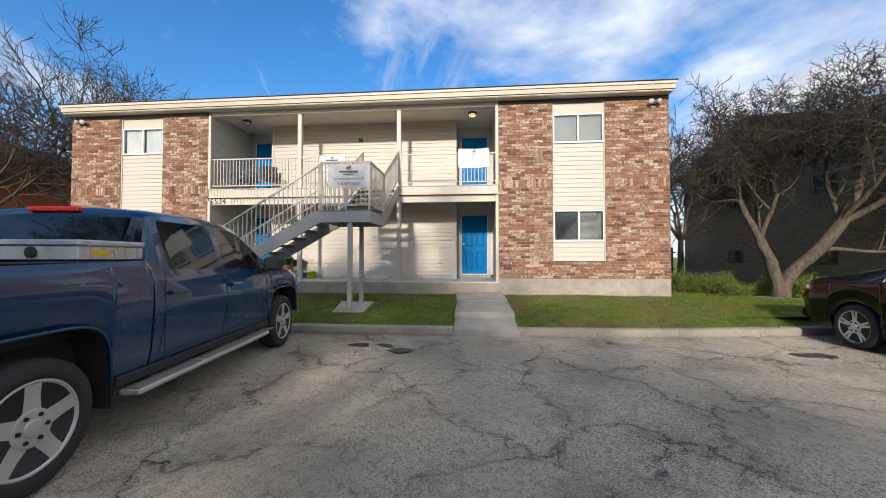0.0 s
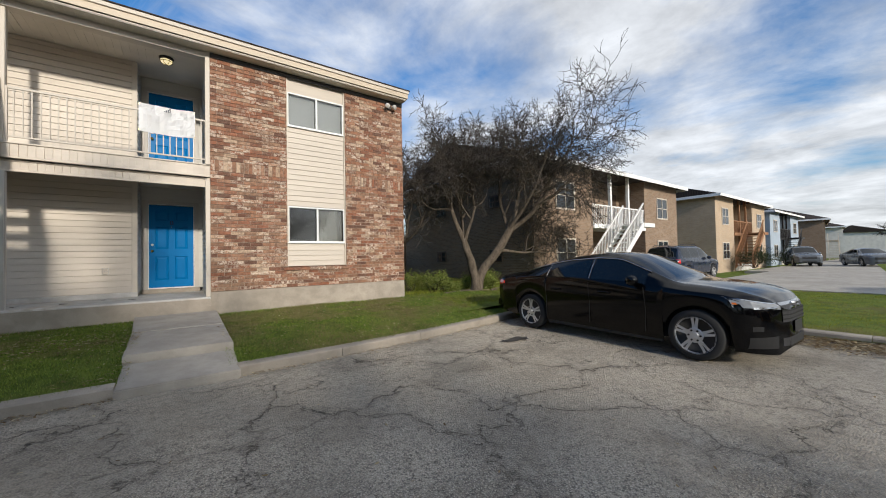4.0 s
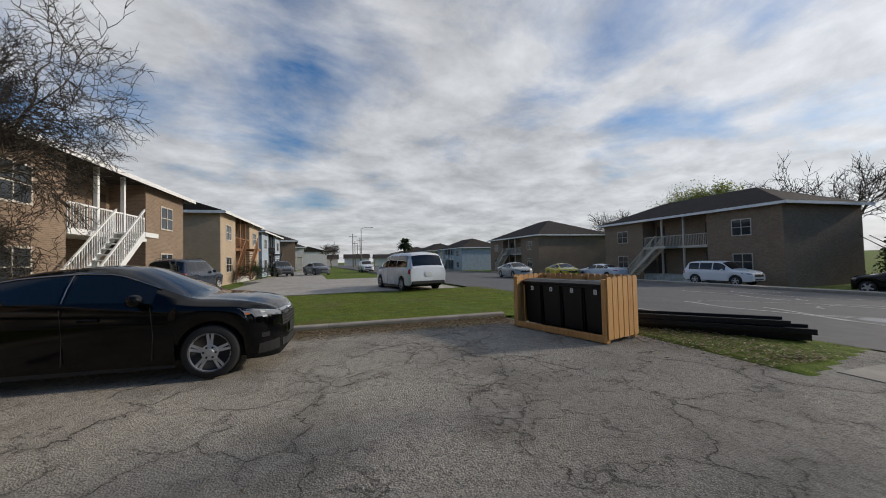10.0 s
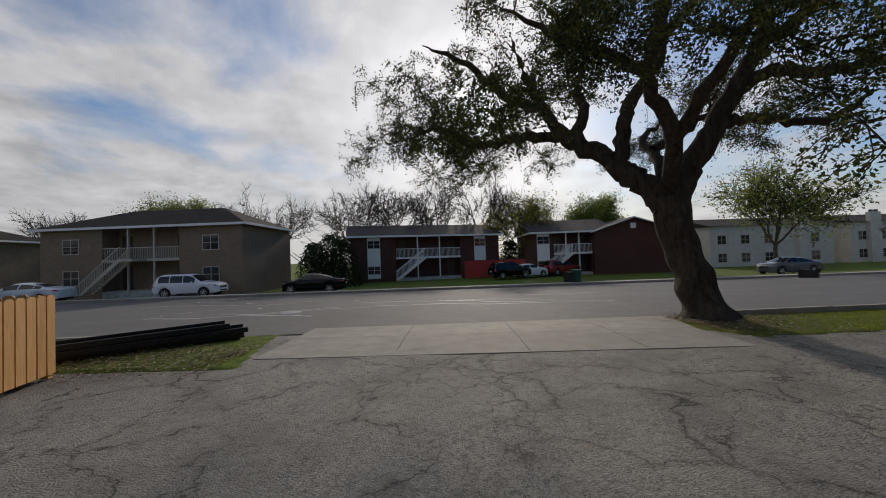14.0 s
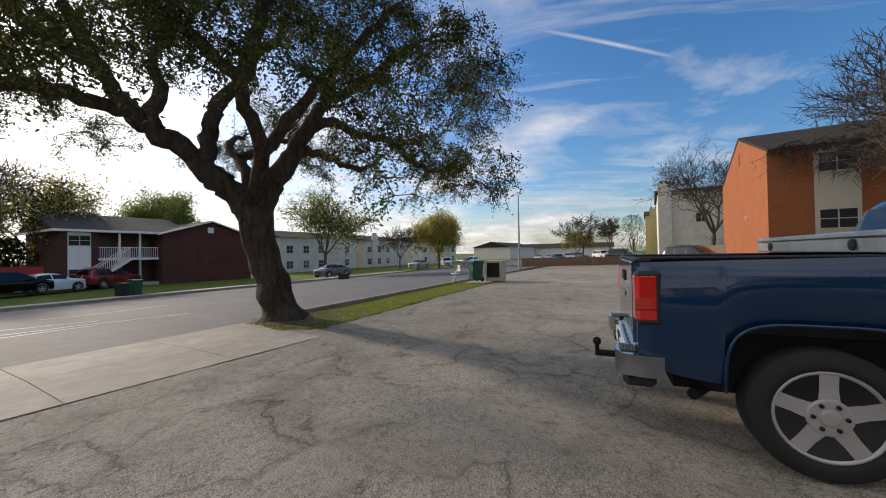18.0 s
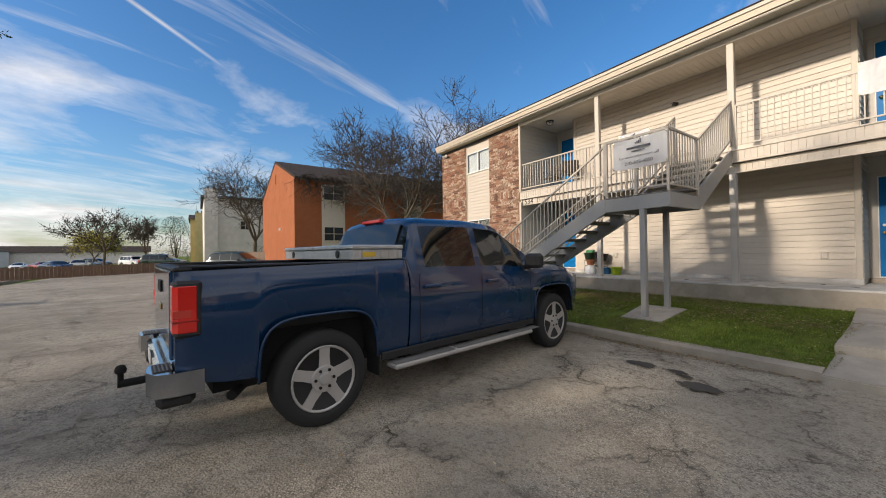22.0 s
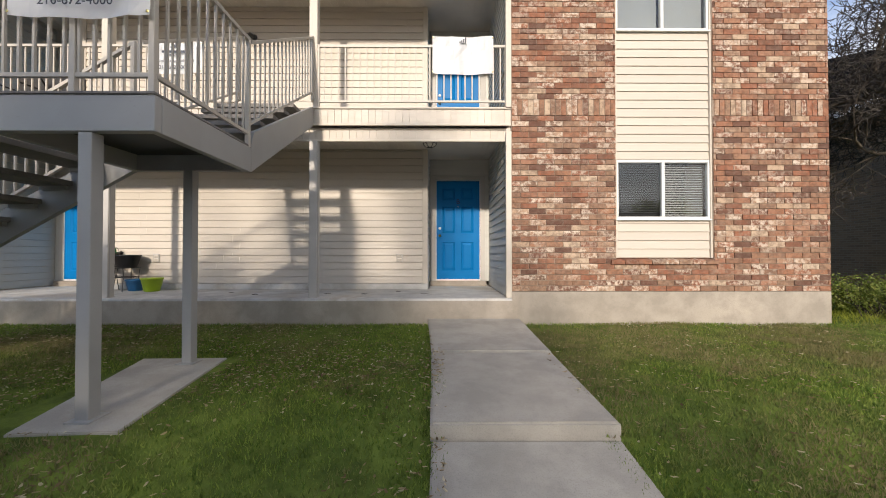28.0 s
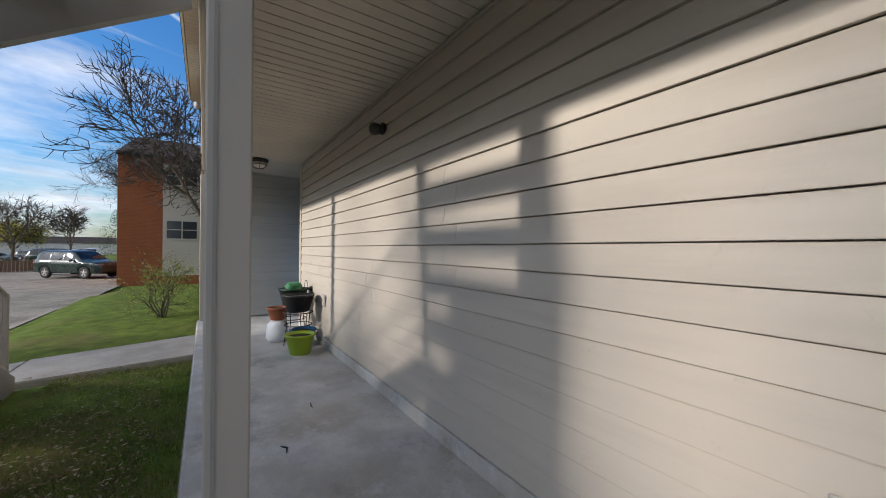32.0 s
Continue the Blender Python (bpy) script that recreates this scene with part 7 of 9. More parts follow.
        ends = [[bm.verts.new((px, o * py, pz + 0.004)) for px, pz in rim_line] for py in (0.98, 0.60)]
        for k in range(len(rim_line) - 1):
            bm.faces.new((ends[0][k], ends[0][k + 1], ends[1][k + 1], ends[1][k]))
        part("arch_liner", bm, M_UNDER, truck)
    part("mud_flap", boxm(1.575, 1.595, min(o * 0.74, o * 0.96), max(o * 0.74, o * 0.96), 0.30, 0.60), M_UNDER, truck)
    part("sill_trim", boxm(1.60, 4.14, min(o * 0.955, o * 0.985), max(o * 0.955, o * 0.985), 0.44, 0.52, 0.01), M_ARCH, truck)
    part("emblem", boxm(4.10, 4.26, min(o * 1.0, o * 1.012), max(o * 1.0, o * 1.012), 0.93, 0.96), M_CHROME, truck)
part("bumper_middle", boxm(-0.09, 0.04, -0.655, 0.655, 0.575, 0.68, 0.03), M_CHROME, truck)
part("licence_plate", boxm(-0.098, -0.092, -0.16, 0.16, 0.578, 0.672), M_WHITE, truck)
part("tow_bar", tube(B(), [(0.2, 0, 0.44), (-0.30, 0, 0.44)], 0.032, 8), M_UNDER, truck)
part("tow_ball", lathe(B(), [(0.02, 0.0), (0.02, 0.06), (0.035, 0.07), (0.04, 0.095), (0.03, 0.125), (0.01, 0.135)], Matrix.Translation((-0.28, 0, 0.46)), 14), M_UNDER, truck, "", True)
part("exhaust", tube(B(), [(1.6, -0.55, 0.42), (0.5, -0.62, 0.42), (0.36, -0.80, 0.40)], 0.04, 10), M_UNDER, truck)
part("brake_lamp", boxm(2.06, 2.16, -0.22, 0.22, 1.855, 1.895, 0.008), M_TAIL, truck)
part("grille", boxm(5.54, 5.665, -0.60, 0.60, 0.80, 1.10, 0.03), M_CHROME, truck)
part("front_bumper", boxm(5.44, 5.70, -0.80, 0.80, 0.46, 0.70, 0.05), M_CHROME, truck)
bm = B()
prism(bm, [(1.955, 1.50), (2.058, 1.80), (2.075, 1.80), (1.972, 1.50)], "y", -0.66, 0.66)
part("rear_window", bm, M_AUTOGLASS, truck, "tinted rear cab window")

tbm = truck.matrix_basis
tool = empty("tool_box", tbm @ Matrix.Translation((1.33, 0, 1.42)), label="bright diamond-plate tool box across the truck bed", category="tool box")
part("chest", boxm(0.0, 0.56, -0.93, 0.93, 0.002, 0.10, 0.006), M_DIAMOND, tool)
for a, b in ((-0.94, -0.02), (0.02, 0.94)):
    part("lid", boxm(-0.01, 0.57, a, b, 0.102, 0.145, 0.010), M_DIAMOND, tool)
for y in (-0.62, 0.62):
    part("latch", lathe(B(), [(0.04, 0), (0.04, 0.008), (0.012, 0.012)], Matrix.Translation((-0.002, y, 0.055)) @ Matrix.Rotation(radians(-90), 4, "Y"), 14), M_ARCH, tool)
part("warning_label", boxm(0.10, 0.24, -0.9355, -0.932, 0.03, 0.075), plain("yellow_label", (0.65, 0.42, 0.04), 0.5), tool)
for x in (0.1, 0.2, 0.3, 0.4, 0.5):
    part("rib", boxm(x - 0.01, x + 0.01, -0.934, -0.931, 0.008, 0.094), M_RIM, tool)

# Neighbours' vehicles.


def stand_at(x, y, a, z=None):
    return Matrix.Translation((x, y, (ground_z(x, y) if z is None else z))) @ Matrix.Rotation(radians(a), 4, "Z")


car("van", stand_at(15.65, -12.5, 13, 0.06), P_WHITE, "white minivan with dark rear glass on the neighbours' drive", "van", fine=True)
car("suv", stand_at(18.4, -1.1, -4, 0.10), P_NAVY, "dark blue sport utility car parked beside white stairs")
car("suv", stand_at(46, -1.4, 200, 0.06), P_GREY, "dark parked car in the far lot")
car("sedan", stand_at(47, -4.8, 205, 0.06), P_GREY, "grey sedan in the far lot")
car("sedan", stand_at(58, 0.2, 200, 0.06), P_WHITE, "white sedan in the far lot")
car("sedan", stand_at(62, -3.6, 200, 0.06), P_RED, "red sedan in the far lot")
car("suv", stand_at(57, -12.0, 185, -0.05), P_WHITE, "white car on the far street")
car("sedan", stand_at(33.5, -24.8, 178), P_SILVER, "silver sedan parked along the street")
car("sedan", stand_at(34.5, -31.0, 172), P_YELLOW, "yellow coupe parked across the street")
car("sedan", stand_at(26.8, -33.5, 10), P_WHITE, "pale sedan parked across the street")
car("suv", stand_at(21.3, -34.8, 184), P_WHITE, "white sport utility car parked across the street")
car("sedan", stand_at(8.0, -36.5, 5), P_BLACK, "black sedan parked across the street")
car("suv", stand_at(-4.2, -46.8, 200), P_BLACK, "dark sport utility car by the brick flats")
car("sedan", stand_at(-6.0, -47.6, 200), P_WHITE, "white sedan by the brick flats")
car("suv", stand_at(-10.6, -49.6, 205), P_RED, "dark red sport utility car by the brick flats")
car("sedan", stand_at(-31.5, -41, 5), P_GREY, "dark sedan before the white flats")
for k, (x, y, p, lab) in enumerate(((-52, -43, P_SILVER, "silver"), (-58, -42.5, P_WHITE, "white"), (-64, -43, P_GREY, "grey"), (-70, -42, P_WHITE, "white"), (-62, -24, P_NAVY, "navy"), (-55, -14.5, P_GREEN, "green"), (-70, -22.4, P_SILVER, "silver"), (-72, -18.2, P_WHITE, "white"), (-76, -25.5, P_GREY, "grey"), (-74, -13.6, P_WHITE, "white"), (-90, -32, P_RED, "red"), (-95, -27, P_GREY, "grey"), (-100, -36, P_WHITE, "white"), (-98, -21, P_SILVER, "silver"))):
    car("suv" if k % 2 else "sedan", stand_at(x, y, 4 + 30 * (k % 3)), p, f"{lab} car parked far down the street")
car("suv", stand_at(-34.5, -8.2, 50, 0.02), P_GREEN, "dark green sport utility car beside the orange building")

# ---- neighbouring buildings ----
M_TANBRICK = mat_masonry("tan_brick", (0.29, 0.20, 0.135), (0.20, 0.135, 0.088), (0.30, 0.25, 0.20))
M_REDBRICK = mat_masonry("dark_red_brick", (0.10, 0.034, 0.026), (0.075, 0.026, 0.02), (0.13, 0.09, 0.075))
M_ORANGE = mat_masonry("orange_brick", (0.36, 0.115, 0.045), (0.30, 0.09, 0.035), (0.34, 0.15, 0.08))
M_STUCCO = plain("white_stucco", (0.62, 0.59, 0.54), 0.85, wear=0.12)
M_BLUESIDE = plain("pale_blue_siding", (0.34, 0.40, 0.46), 0.7)
M_YELLOWSIDE = plain("pale_yellow_siding", (0.55, 0.44, 0.20), 0.7)
M_GREENSIDE = plain("olive_siding", (0.22, 0.26, 0.10), 0.7)
M_ROOFG = mat_shingle("grey_shingle", (0.075, 0.066, 0.062))
M_DARKDOOR = plain("brown_door", (0.07, 0.045, 0.03), 0.6)
M_WOODRAIL = plain("stained_rail", (0.30, 0.15, 0.07), 0.7)


def simple_window(parent, m, w, h, frame_mat=None):
    """A window in its own frame on a far wall, facing local -y."""
    wn_ = part("window", boxm(-w / 2, w / 2, -0.03, 0.01, 0, h, 0.0), M_GLASS, parent)
    wn_.matrix_basis = m
    fr = []
    for a, b, c, d in ((-w / 2 - 0.06, w / 2 + 0.06, h, h + 0.07), (-w / 2 - 0.06, w / 2 + 0.06, -0.07, 0), (-w / 2 - 0.06, -w / 2, 0, h), (w / 2, w / 2 + 0.06, 0, h), (-0.025, 0.025, 0, h), (-w / 2, w / 2, h / 2 - 0.02, h / 2 + 0.02)):
        part("frame", boxm(a, b, -0.05, 0.012, c, d), frame_mat or M_TRIM, wn_)


def apartment(name, m, w, d, h, wall, label, roof="hip", roofmat=None, rail=None, stairs=True, base_z=-0.6, wing=0.31, recess=1.5, strips_=False, side_windows=()):
    """A two-storey block, front at local y = 0 facing -y, with a recessed porch and balcony in the middle."""
    roofmat, rail = roofmat or M_ROOF, rail or M_TRIM
    ap = empty(name, m, label=label, category="apartment building")
    a, b = w * wing, w * (1 - wing)
    part("wall", boxm(0, a, 0, d, base_z, h), wall, ap)
    part("wall", boxm(b, w, 0, d, base_z, h), wall, ap)
    part("wall", boxm(a + 0.002, b - 0.002, recess, d, base_z, h), wall, ap)
    mid = h * 0.5 + 0.05
    part("balcony", boxm(a + 0.003, b - 0.003, -0.05, recess - 0.003, mid - 0.22, mid), rail, ap)
    part("porch_floor", boxm(a + 0.003, b - 0.003, -0.05, recess - 0.003, base_z, 0.15), M_PORCH, ap)
    for x in (a + (b - a) * 0.33, a + (b - a) * 0.67):
        part("post", boxm(x - 0.07, x + 0.07, 0.0, 0.14, 0.15, mid - 0.223), rail, ap)
        part("post", boxm(x - 0.07, x + 0.07, 0.0, 0.14, mid + 0.002, h), rail, ap)
    part("top_rail", boxm(a + 0.01, b - 0.01, 0.02, 0.07, mid + 0.92, mid + 0.98), rail, ap)
    bm = B()
    x = a + 0.12
    while x < b:
        box(bm, x - 0.015, x + 0.015, 0.03, 0.06, mid + 0.002, mid + 0.92)
        x += 0.15
    tagged(part("railing_infill", bm, rail, ap), kind="stuff")
    for x in (a + 0.8, b - 0.8):
        for z in (0.16, mid + 0.01):
            part("door", boxm(x - 0.45, x + 0.45, recess - 0.04, recess - 0.001, z, z + 2.03), M_DARKDOOR, ap)
    for cx in (a / 2, (b + w) / 2):
        for z in (0.75, mid + 0.6):
            if strips_ and z < 1:
                part("panel", boxm(cx - 0.72, cx + 0.72, -0.02, -0.001, 0.2, h - 0.2), M_WHITE, ap)
            simple_window(ap, Matrix.Translation((cx, -0.021 if strips_ else 0, z + (0.5 if strips_ and z > 1 else 0))), 1.3, 0.8 if strips_ else 1.15)
    if stairs:
        x1 = a + (b - a) * 0.42
        n = 12
        for y in (-0.35, -1.35):
            bm = B()
            prism(bm, [(x1 - 3.4, 0.0), (x1 - 3.1, 0.0), (x1, mid - 0.25), (x1, mid), (x1 - 0.1, mid)], "y", y - 0.03, y + 0.03)
            part("stringer", bm, rail, ap)
            bm = B()
            prism(bm, [(x1 - 3.3, 0.92), (x1 - 3.3, 1.0), (x1, mid + 1.0), (x1, mid + 0.92)], "y", y - 0.03, y + 0.03)
            for k in range(24):
                q = x1 - 3.3 + 3.3 * k / 24
                z = (mid) * (k / 24)
                box(bm, q - 0.015, q + 0.015, y - 0.015, y + 0.015, z, z + 0.95)
            tagged(part("stair_rail", bm, rail, ap), kind="stuff")
        for k in range(n):
            x = x1 - 3.2 + 3.2 * k / n
            part("tread", boxm(x, x + 0.29, -1.32, -0.38, mid * (k + 0.6) / n, mid * (k + 0.6) / n + 0.05), rail, ap)
        part("landing", boxm(x1, x1 + 1.1, -1.4, -0.06, mid - 0.2, mid), rail, ap)
    for y in side_windows:
        for z in (1.0, mid + 0.8):
            simple_window(ap, Matrix.Translation((0, y, z)) @ Matrix.Rotation(radians(-90), 4, "Z"), 0.7, 0.45, M_DARKDOOR)
    o = 0.5
    bm = B()
    lo = [(-o, -o, h), (w + o, -o, h), (w + o, d + o, h), (-o, d + o, h)]
    rise = 0.40 * d / 2 + 0.3 if roof == "hip" else 0.32 * d / 2 + 0.2
    if roof == "hip":
        hi = [(d / 2, d / 2, h + rise), (w - d / 2, d / 2, h + rise)]
    else:
        hi = [(-o, d / 2, h + rise), (w + o, d / 2, h + rise)]
    v = [bm.verts.new(p) for p in lo + hi]
    for q in ((0, 1, 5, 4), (2, 3, 4, 5), (1, 2, 5), (3, 0, 4), (3, 2, 1, 0)):
        bm.faces.new([v[i] for i in q])
    part("roof", bm, roofmat, ap)
    if roof == "gable":
        for x in (0.0, w - 0.2):
            bm = B()
            prism(bm, [(0, h - 0.01), (d / 2, h + rise - 0.06), (d, h - 0.01)], "x", x - 0.003 if x == 0 else x, x + 0.203)
            part("gable", bm, wall, ap)
    part("fascia", boxm(-o, w + o, -o - 0.03, -o - 0.002, h - 0.16, h + 0.04), M_WHITE, ap)
    part("fascia", boxm(-o - 0.03, -o - 0.002, -o, d + o, h - 0.16, h + 0.04), M_WHITE, ap)
    part("fascia", boxm(w + o + 0.002, w + o + 0.03, -o, d + o, h - 0.16, h + 0.04), M_WHITE, ap)
    return ap


def row_at(x, y, a, z=0.0):
    return Matrix.Translation((x, y, z)) @ Matrix.Rotation(radians(a), 4, "Z")


# The row on our side of the street, to the east.
apartment("apartment_block", row_at(11.3, 0.75, 0, 0.25), 14.2, 10.5, 5.35, M_TANBRICK, "tan brick two-storey flats with white stairs behind a bare tree", "gable", rail=M_WHITE, side_windows=(2.2, 6.5))
apartment("apartment_block", row_at(30.7, 0.2, 0, 0.2), 13, 10, 5.4, mat_masonry("cream_brick", (0.50, 0.38, 0.26), (0.42, 0.31, 0.21), (0.45, 0.38, 0.30)), "cream two-storey flats with stained wooden stairs", "gable", rail=M_WOODRAIL)
apartment("apartment_block", row_at(47.5, 0.6, 0, 0.1), 13, 10, 5.4, M_BLUESIDE, "pale blue two-storey flats down the row", "gable", rail=M_DARK)
apartment("apartment_block", row_at(66, -1.0, 8, 0.0), 15, 10, 5.4, M_TANBRICK, "brown brick flats at the end of the row", "hip")
apartment("apartment_block", row_at(92, 0.0, 8, 0.0), 15, 10, 5.4, M_STUCCO, "pale flats far down the row", "hip", stairs=False)
# Across the street.
apartment("apartment_block", row_at(34.5, -38.2, 180, -0.55), 17.4, 8.6, 5.5, M_TANBRICK, "tan brick two-storey flats with a brown hipped roof", "hip", rail=M_TRIM)
apartment("apartment_block", row_at(64, -36.6, 183, -0.55), 16.2, 13.5, 5.5, M_TANBRICK, "tan brick two-storey flats with a brown hipped roof", "hip", rail=M_TRIM)
apartment("apartment_block", row_at(90, -33, 184, -0.9), 16, 10, 5.0, M_BLUESIDE, "pale blue flats down the street", "hip", rail=M_WHITE)
apartment("apartment_block", row_at(112, -31, 184, -0.9), 16, 10, 5.0, M_GREENSIDE, "olive flats far down the street", "hip")
apartment("apartment_block", row_at(136, -29, 184, -0.9), 16, 10, 5.0, M_TANBRICK, "tan flats far down the street", "hip", stairs=False)
apartment("apartment_block", row_at(11.0, -48.4, 196, -0.85), 17.6, 9, 5.0, M_REDBRICK, "dark red brick flats with white balcony rails", "gable", roofmat=M_ROOFG, rail=M_WHITE, strips_=True, wing=0.28)
apartment("apartment_block", row_at(-9.6, -51.0, 180, -0.9), 9.2, 10, 4.9, M_REDBRICK, "dark red brick flats with white balcony rails", "gable", roofmat=M_ROOFG, rail=M_WHITE, strips_=True, wing=0.26)
# Its gabled wing.
gw = empty("gabled_wing", row_at(-25.2, -50.2, 0, -0.9), label="windowless dark red brick gable wing", category="apartment building")
part("wall", boxm(0, 8.8, -14, 0, -0.5, 4.7), M_REDBRICK, gw)
bm = B()
prism(bm, [(0, 4.7), (4.4, 6.1), (8.8, 4.7)], "y", -14, 0)
part("gable", bm, M_REDBRICK, gw)
bm = B()
prism(bm, [(-0.5, 4.58), (4.4, 6.14), (9.3, 4.58), (9.3, 4.74), (4.4, 6.32), (-0.5, 4.74)], "y", -14.4, 0.4)
part("roof", bm, M_ROOFG, gw)
part("vent", boxm(4.1, 4.7, 0.001, 0.05, 5.0, 5.6), M_WHITE, gw)
for s in (1, -1):
    bm = B()
    prism(bm, [(4.4 - s * 4.95, 4.60), (4.4, 6.17), (4.4, 6.30), (4.4 - s * 4.95, 4.74)], "y", 0.41, 0.44)
    part("rake_board", bm, M_WHITE, gw)

# Orange gable building to the west, long side towards us.
ob_ = empty("orange_building", row_at(-26.2, -3.7, 0, 0.0), label="orange brick gabled building with vertical window strips", category="apartment building")
part("wall", boxm(-14, 0, 0, 26, -0.2, 6.8), M_ORANGE, ob_)
bm = B()
prism(bm, [(-14, 6.8), (-7.0, 9.2), (0, 6.8)], "y", 0, 26)
part("gable", bm, M_ORANGE, ob_)
bm = B()
prism(bm, [(-14.3, 6.66), (-7.0, 9.24), (0.35, 6.66), (0.35, 6.82), (-7.0, 9.42), (-14.3, 6.82)], "y", -0.02, 26.4)
part("roof", bm, M_ROOF, ob_)
for y in (1.85, 8.5, 15.0, 21.0):
    part("panel", boxm(0.001, 0.03, y, y + 1.7, 0.4, 6.5), M_SIDE, ob_)
    for z in (2.45, 5.4):
        simple_window(ob_, Matrix.Translation((0.034, y + 0.85, z)) @ Matrix.Rotation(radians(90), 4, "Z"), 1.35, 0.95)
part("gable_vent", boxm(-7.2, -6.8, -0.04, -0.001, 7.4, 8.2), M_ORANGE, ob_)
part("wall_light", boxm(-5.0, -4.8, -0.12, -0.001, 3.4, 3.6), M_WHITE, ob_)
# White flats with chimneys, further west and across the street.


def chimney_block(m, w, d, h, wall, label, chimneys, number=""):
    cb = empty("chimney_flats", m, label=label, category="apartment building")
    part("wall", boxm(0, w, 0, d, -1.0, h), wall, cb)
    bm = B()
    prism(bm, [(-0.4, h - 0.05), (d / 2, h + 1.3), (d + 0.4, h - 0.05)], "x", -0.3, w + 0.3)
    part("roof", bm, M_ROOF, cb)
    for x in chimneys:
        ch = part("chimney", boxm(x - 0.75, x + 0.75, -0.5, -0.001, -1.0, h + 1.2), wall, cb)
        for k in (-0.35, 0.35):
            part("flue", boxm(x + k - 0.14, x + k + 0.14, -0.4, -0.12, h + 1.201, h + 1.5), M_DARK, ch)
    for k in range(int(w / 3.2)):
        cx = 1.6 + 3.2 * k
        if any(abs(cx - x) < 1.3 for x in chimneys):
            continue
        for z in (0.6, h * 0.55):
            simple_window(cb, Matrix.Translation((cx, 0, z)), 1.1, 1.1)
    if number:
        lettering("building_number", number, 1.1, Matrix.Translation((w - 3.4, -0.02, h * 0.45)) @ UPRIGHT, M_DARK, cb, 0.02)
    return cb


chimney_block(row_at(-57, -8.4, 90), 14, 14, 9.2, M_STUCCO, "weathered white flats with a tall chimney", (0.8, 11.5))
chimney_block(row_at(-84, -10.2, 90), 9, 12, 8.6, M_YELLOWSIDE, "pale yellow flats further along", (1.5,))
chimney_block(row_at(-34, -57.0, 184, -1.0), 17, 10, 5.4, M_STUCCO, "white two-storey flats across the street", (12.5,), "537")
chimney_block(row_at(-53, -58, 184, -1.0), 15, 10, 5.4, M_STUCCO, "white two-storey flats across the street", (3, 12))
chimney_block(row_at(-72, -57, 184, -1.0), 20, 10, 5.4, M_STUCCO, "white two-storey flats far down the street", (4, 15))
for x, y, w, d, h, a in ((-150, -62, 40, 12, 3.0, 95), (-110, 4, 18, 12, 7, 80), (165, 5, 12, 10, 3.0, -90), (168, -10, 11, 10, 3.2, -90), (172, -24, 12, 10, 3.0, -90), (150, -3, 40, 14, 6, 10), (175, -60, 40, 20, 6, 5), (-150, -66, 30, 14, 3.4, 0)):
    fb = empty("far_building", row_at(x, y, a), label="low pale building in the distance", category="building")
    part("wall", boxm(0, w, 0, d, -1, h), M_STUCCO, fb)
    bm = B()
    prism(bm, [(-0.5, h), (d / 2, h + 2), (d + 0.5, h)], "x", -0.5, w + 0.5)
    part("roof", bm, M_ROOF, fb)

# Neighbours' drives and walks.
for nm, pts, z, lab in (("driveway_east", [(16.7, -14.3), (31, -13.2), (31, -2.6), (16.7, -2.6)], 0.10, "pale concrete drive of the neighbouring flats"), ("pavement_far_row", [(31.3, -7.5), (75, -4.0), (75, -1.2), (31.3, -1.2)], 0.08, "concrete lot along the far row")):
    tagged(slab(nm, pts, -0.2, lambda x, y, z=z: z, M_WALK), label=lab, category="driveway", kind="structure")
tagged(slab("pavement_across", [(-40, -39.2), (50, -31.2), (50, -29.9), (-40, -37.7)], -1.2, lambda x, y: ground_z(x, y) + 0.13, M_WALK), label="concrete pavement across the street", category="pavement", kind="structure")
ww = empty("walkway_west", label="concrete front walk of the neighbouring entrance", category="walkway", kind="structure")
slab("panel", [(-9.02, -3.72), (-7.82, -3.72), (-7.82, -2.0), (-9.02, -2.0)], -0.1, lambda x, y: 0.17 + (y + 3.72) * 0.11, M_WALK, ww, 0.012)
slab("panel", [(-9.02, -1.98), (-7.82, -1.98), (-7.72, -0.06), (-9.08, -0.06)], 0.0, lambda x, y: 0.37 + (y + 1.98) * 0.05, M_WALK, ww, 0.012)

# ---- bin enclosure ----
M_CEDAR = mat_wood("cedar_pickets", (0.40, 0.185, 0.055), (0.66, 0.37, 0.13))
M_BINBLK = plain("black_bin_plastic", (0.005, 0.005, 0.0055), 0.5)
M_BINGRN = plain("green_bin_plastic", (0.005, 0.075, 0.045), 0.5)
ENC = Matrix.Translation((4.86, -12.98, 0)) @ Matrix.Rotation(radians(17.2), 4, "Z")
enc = empty("bin_enclosure", ENC, label="three-sided cedar picket enclosure for bins", category="enclosure")
EL, ED, EH = 2.20, 0.95, 1.12
pk = {}


def picket(x, y, turned, h):
    """A dog-eared picket 0.14 wide."""
    key = round(h, 2)
    if key not in pk:
        bm = B()
        prism(bm, [(0.003, 0.06), (0.137, 0.06), (0.137, h - 0.03), (0.107, h), (0.033, h), (0.003, h - 0.03)], "y", -0.009, 0.009)
        me = bpy.data.meshes.new("picket")
        bm.to_mesh(me)
        bm.free()
        me.materials.append(M_CEDAR)
        pk[key] = me
    shared("picket", pk[key], enc, Matrix.Translation((x, y, 0)) @ Matrix.Rotation(radians(90 if turned else 0), 4, "Z"))


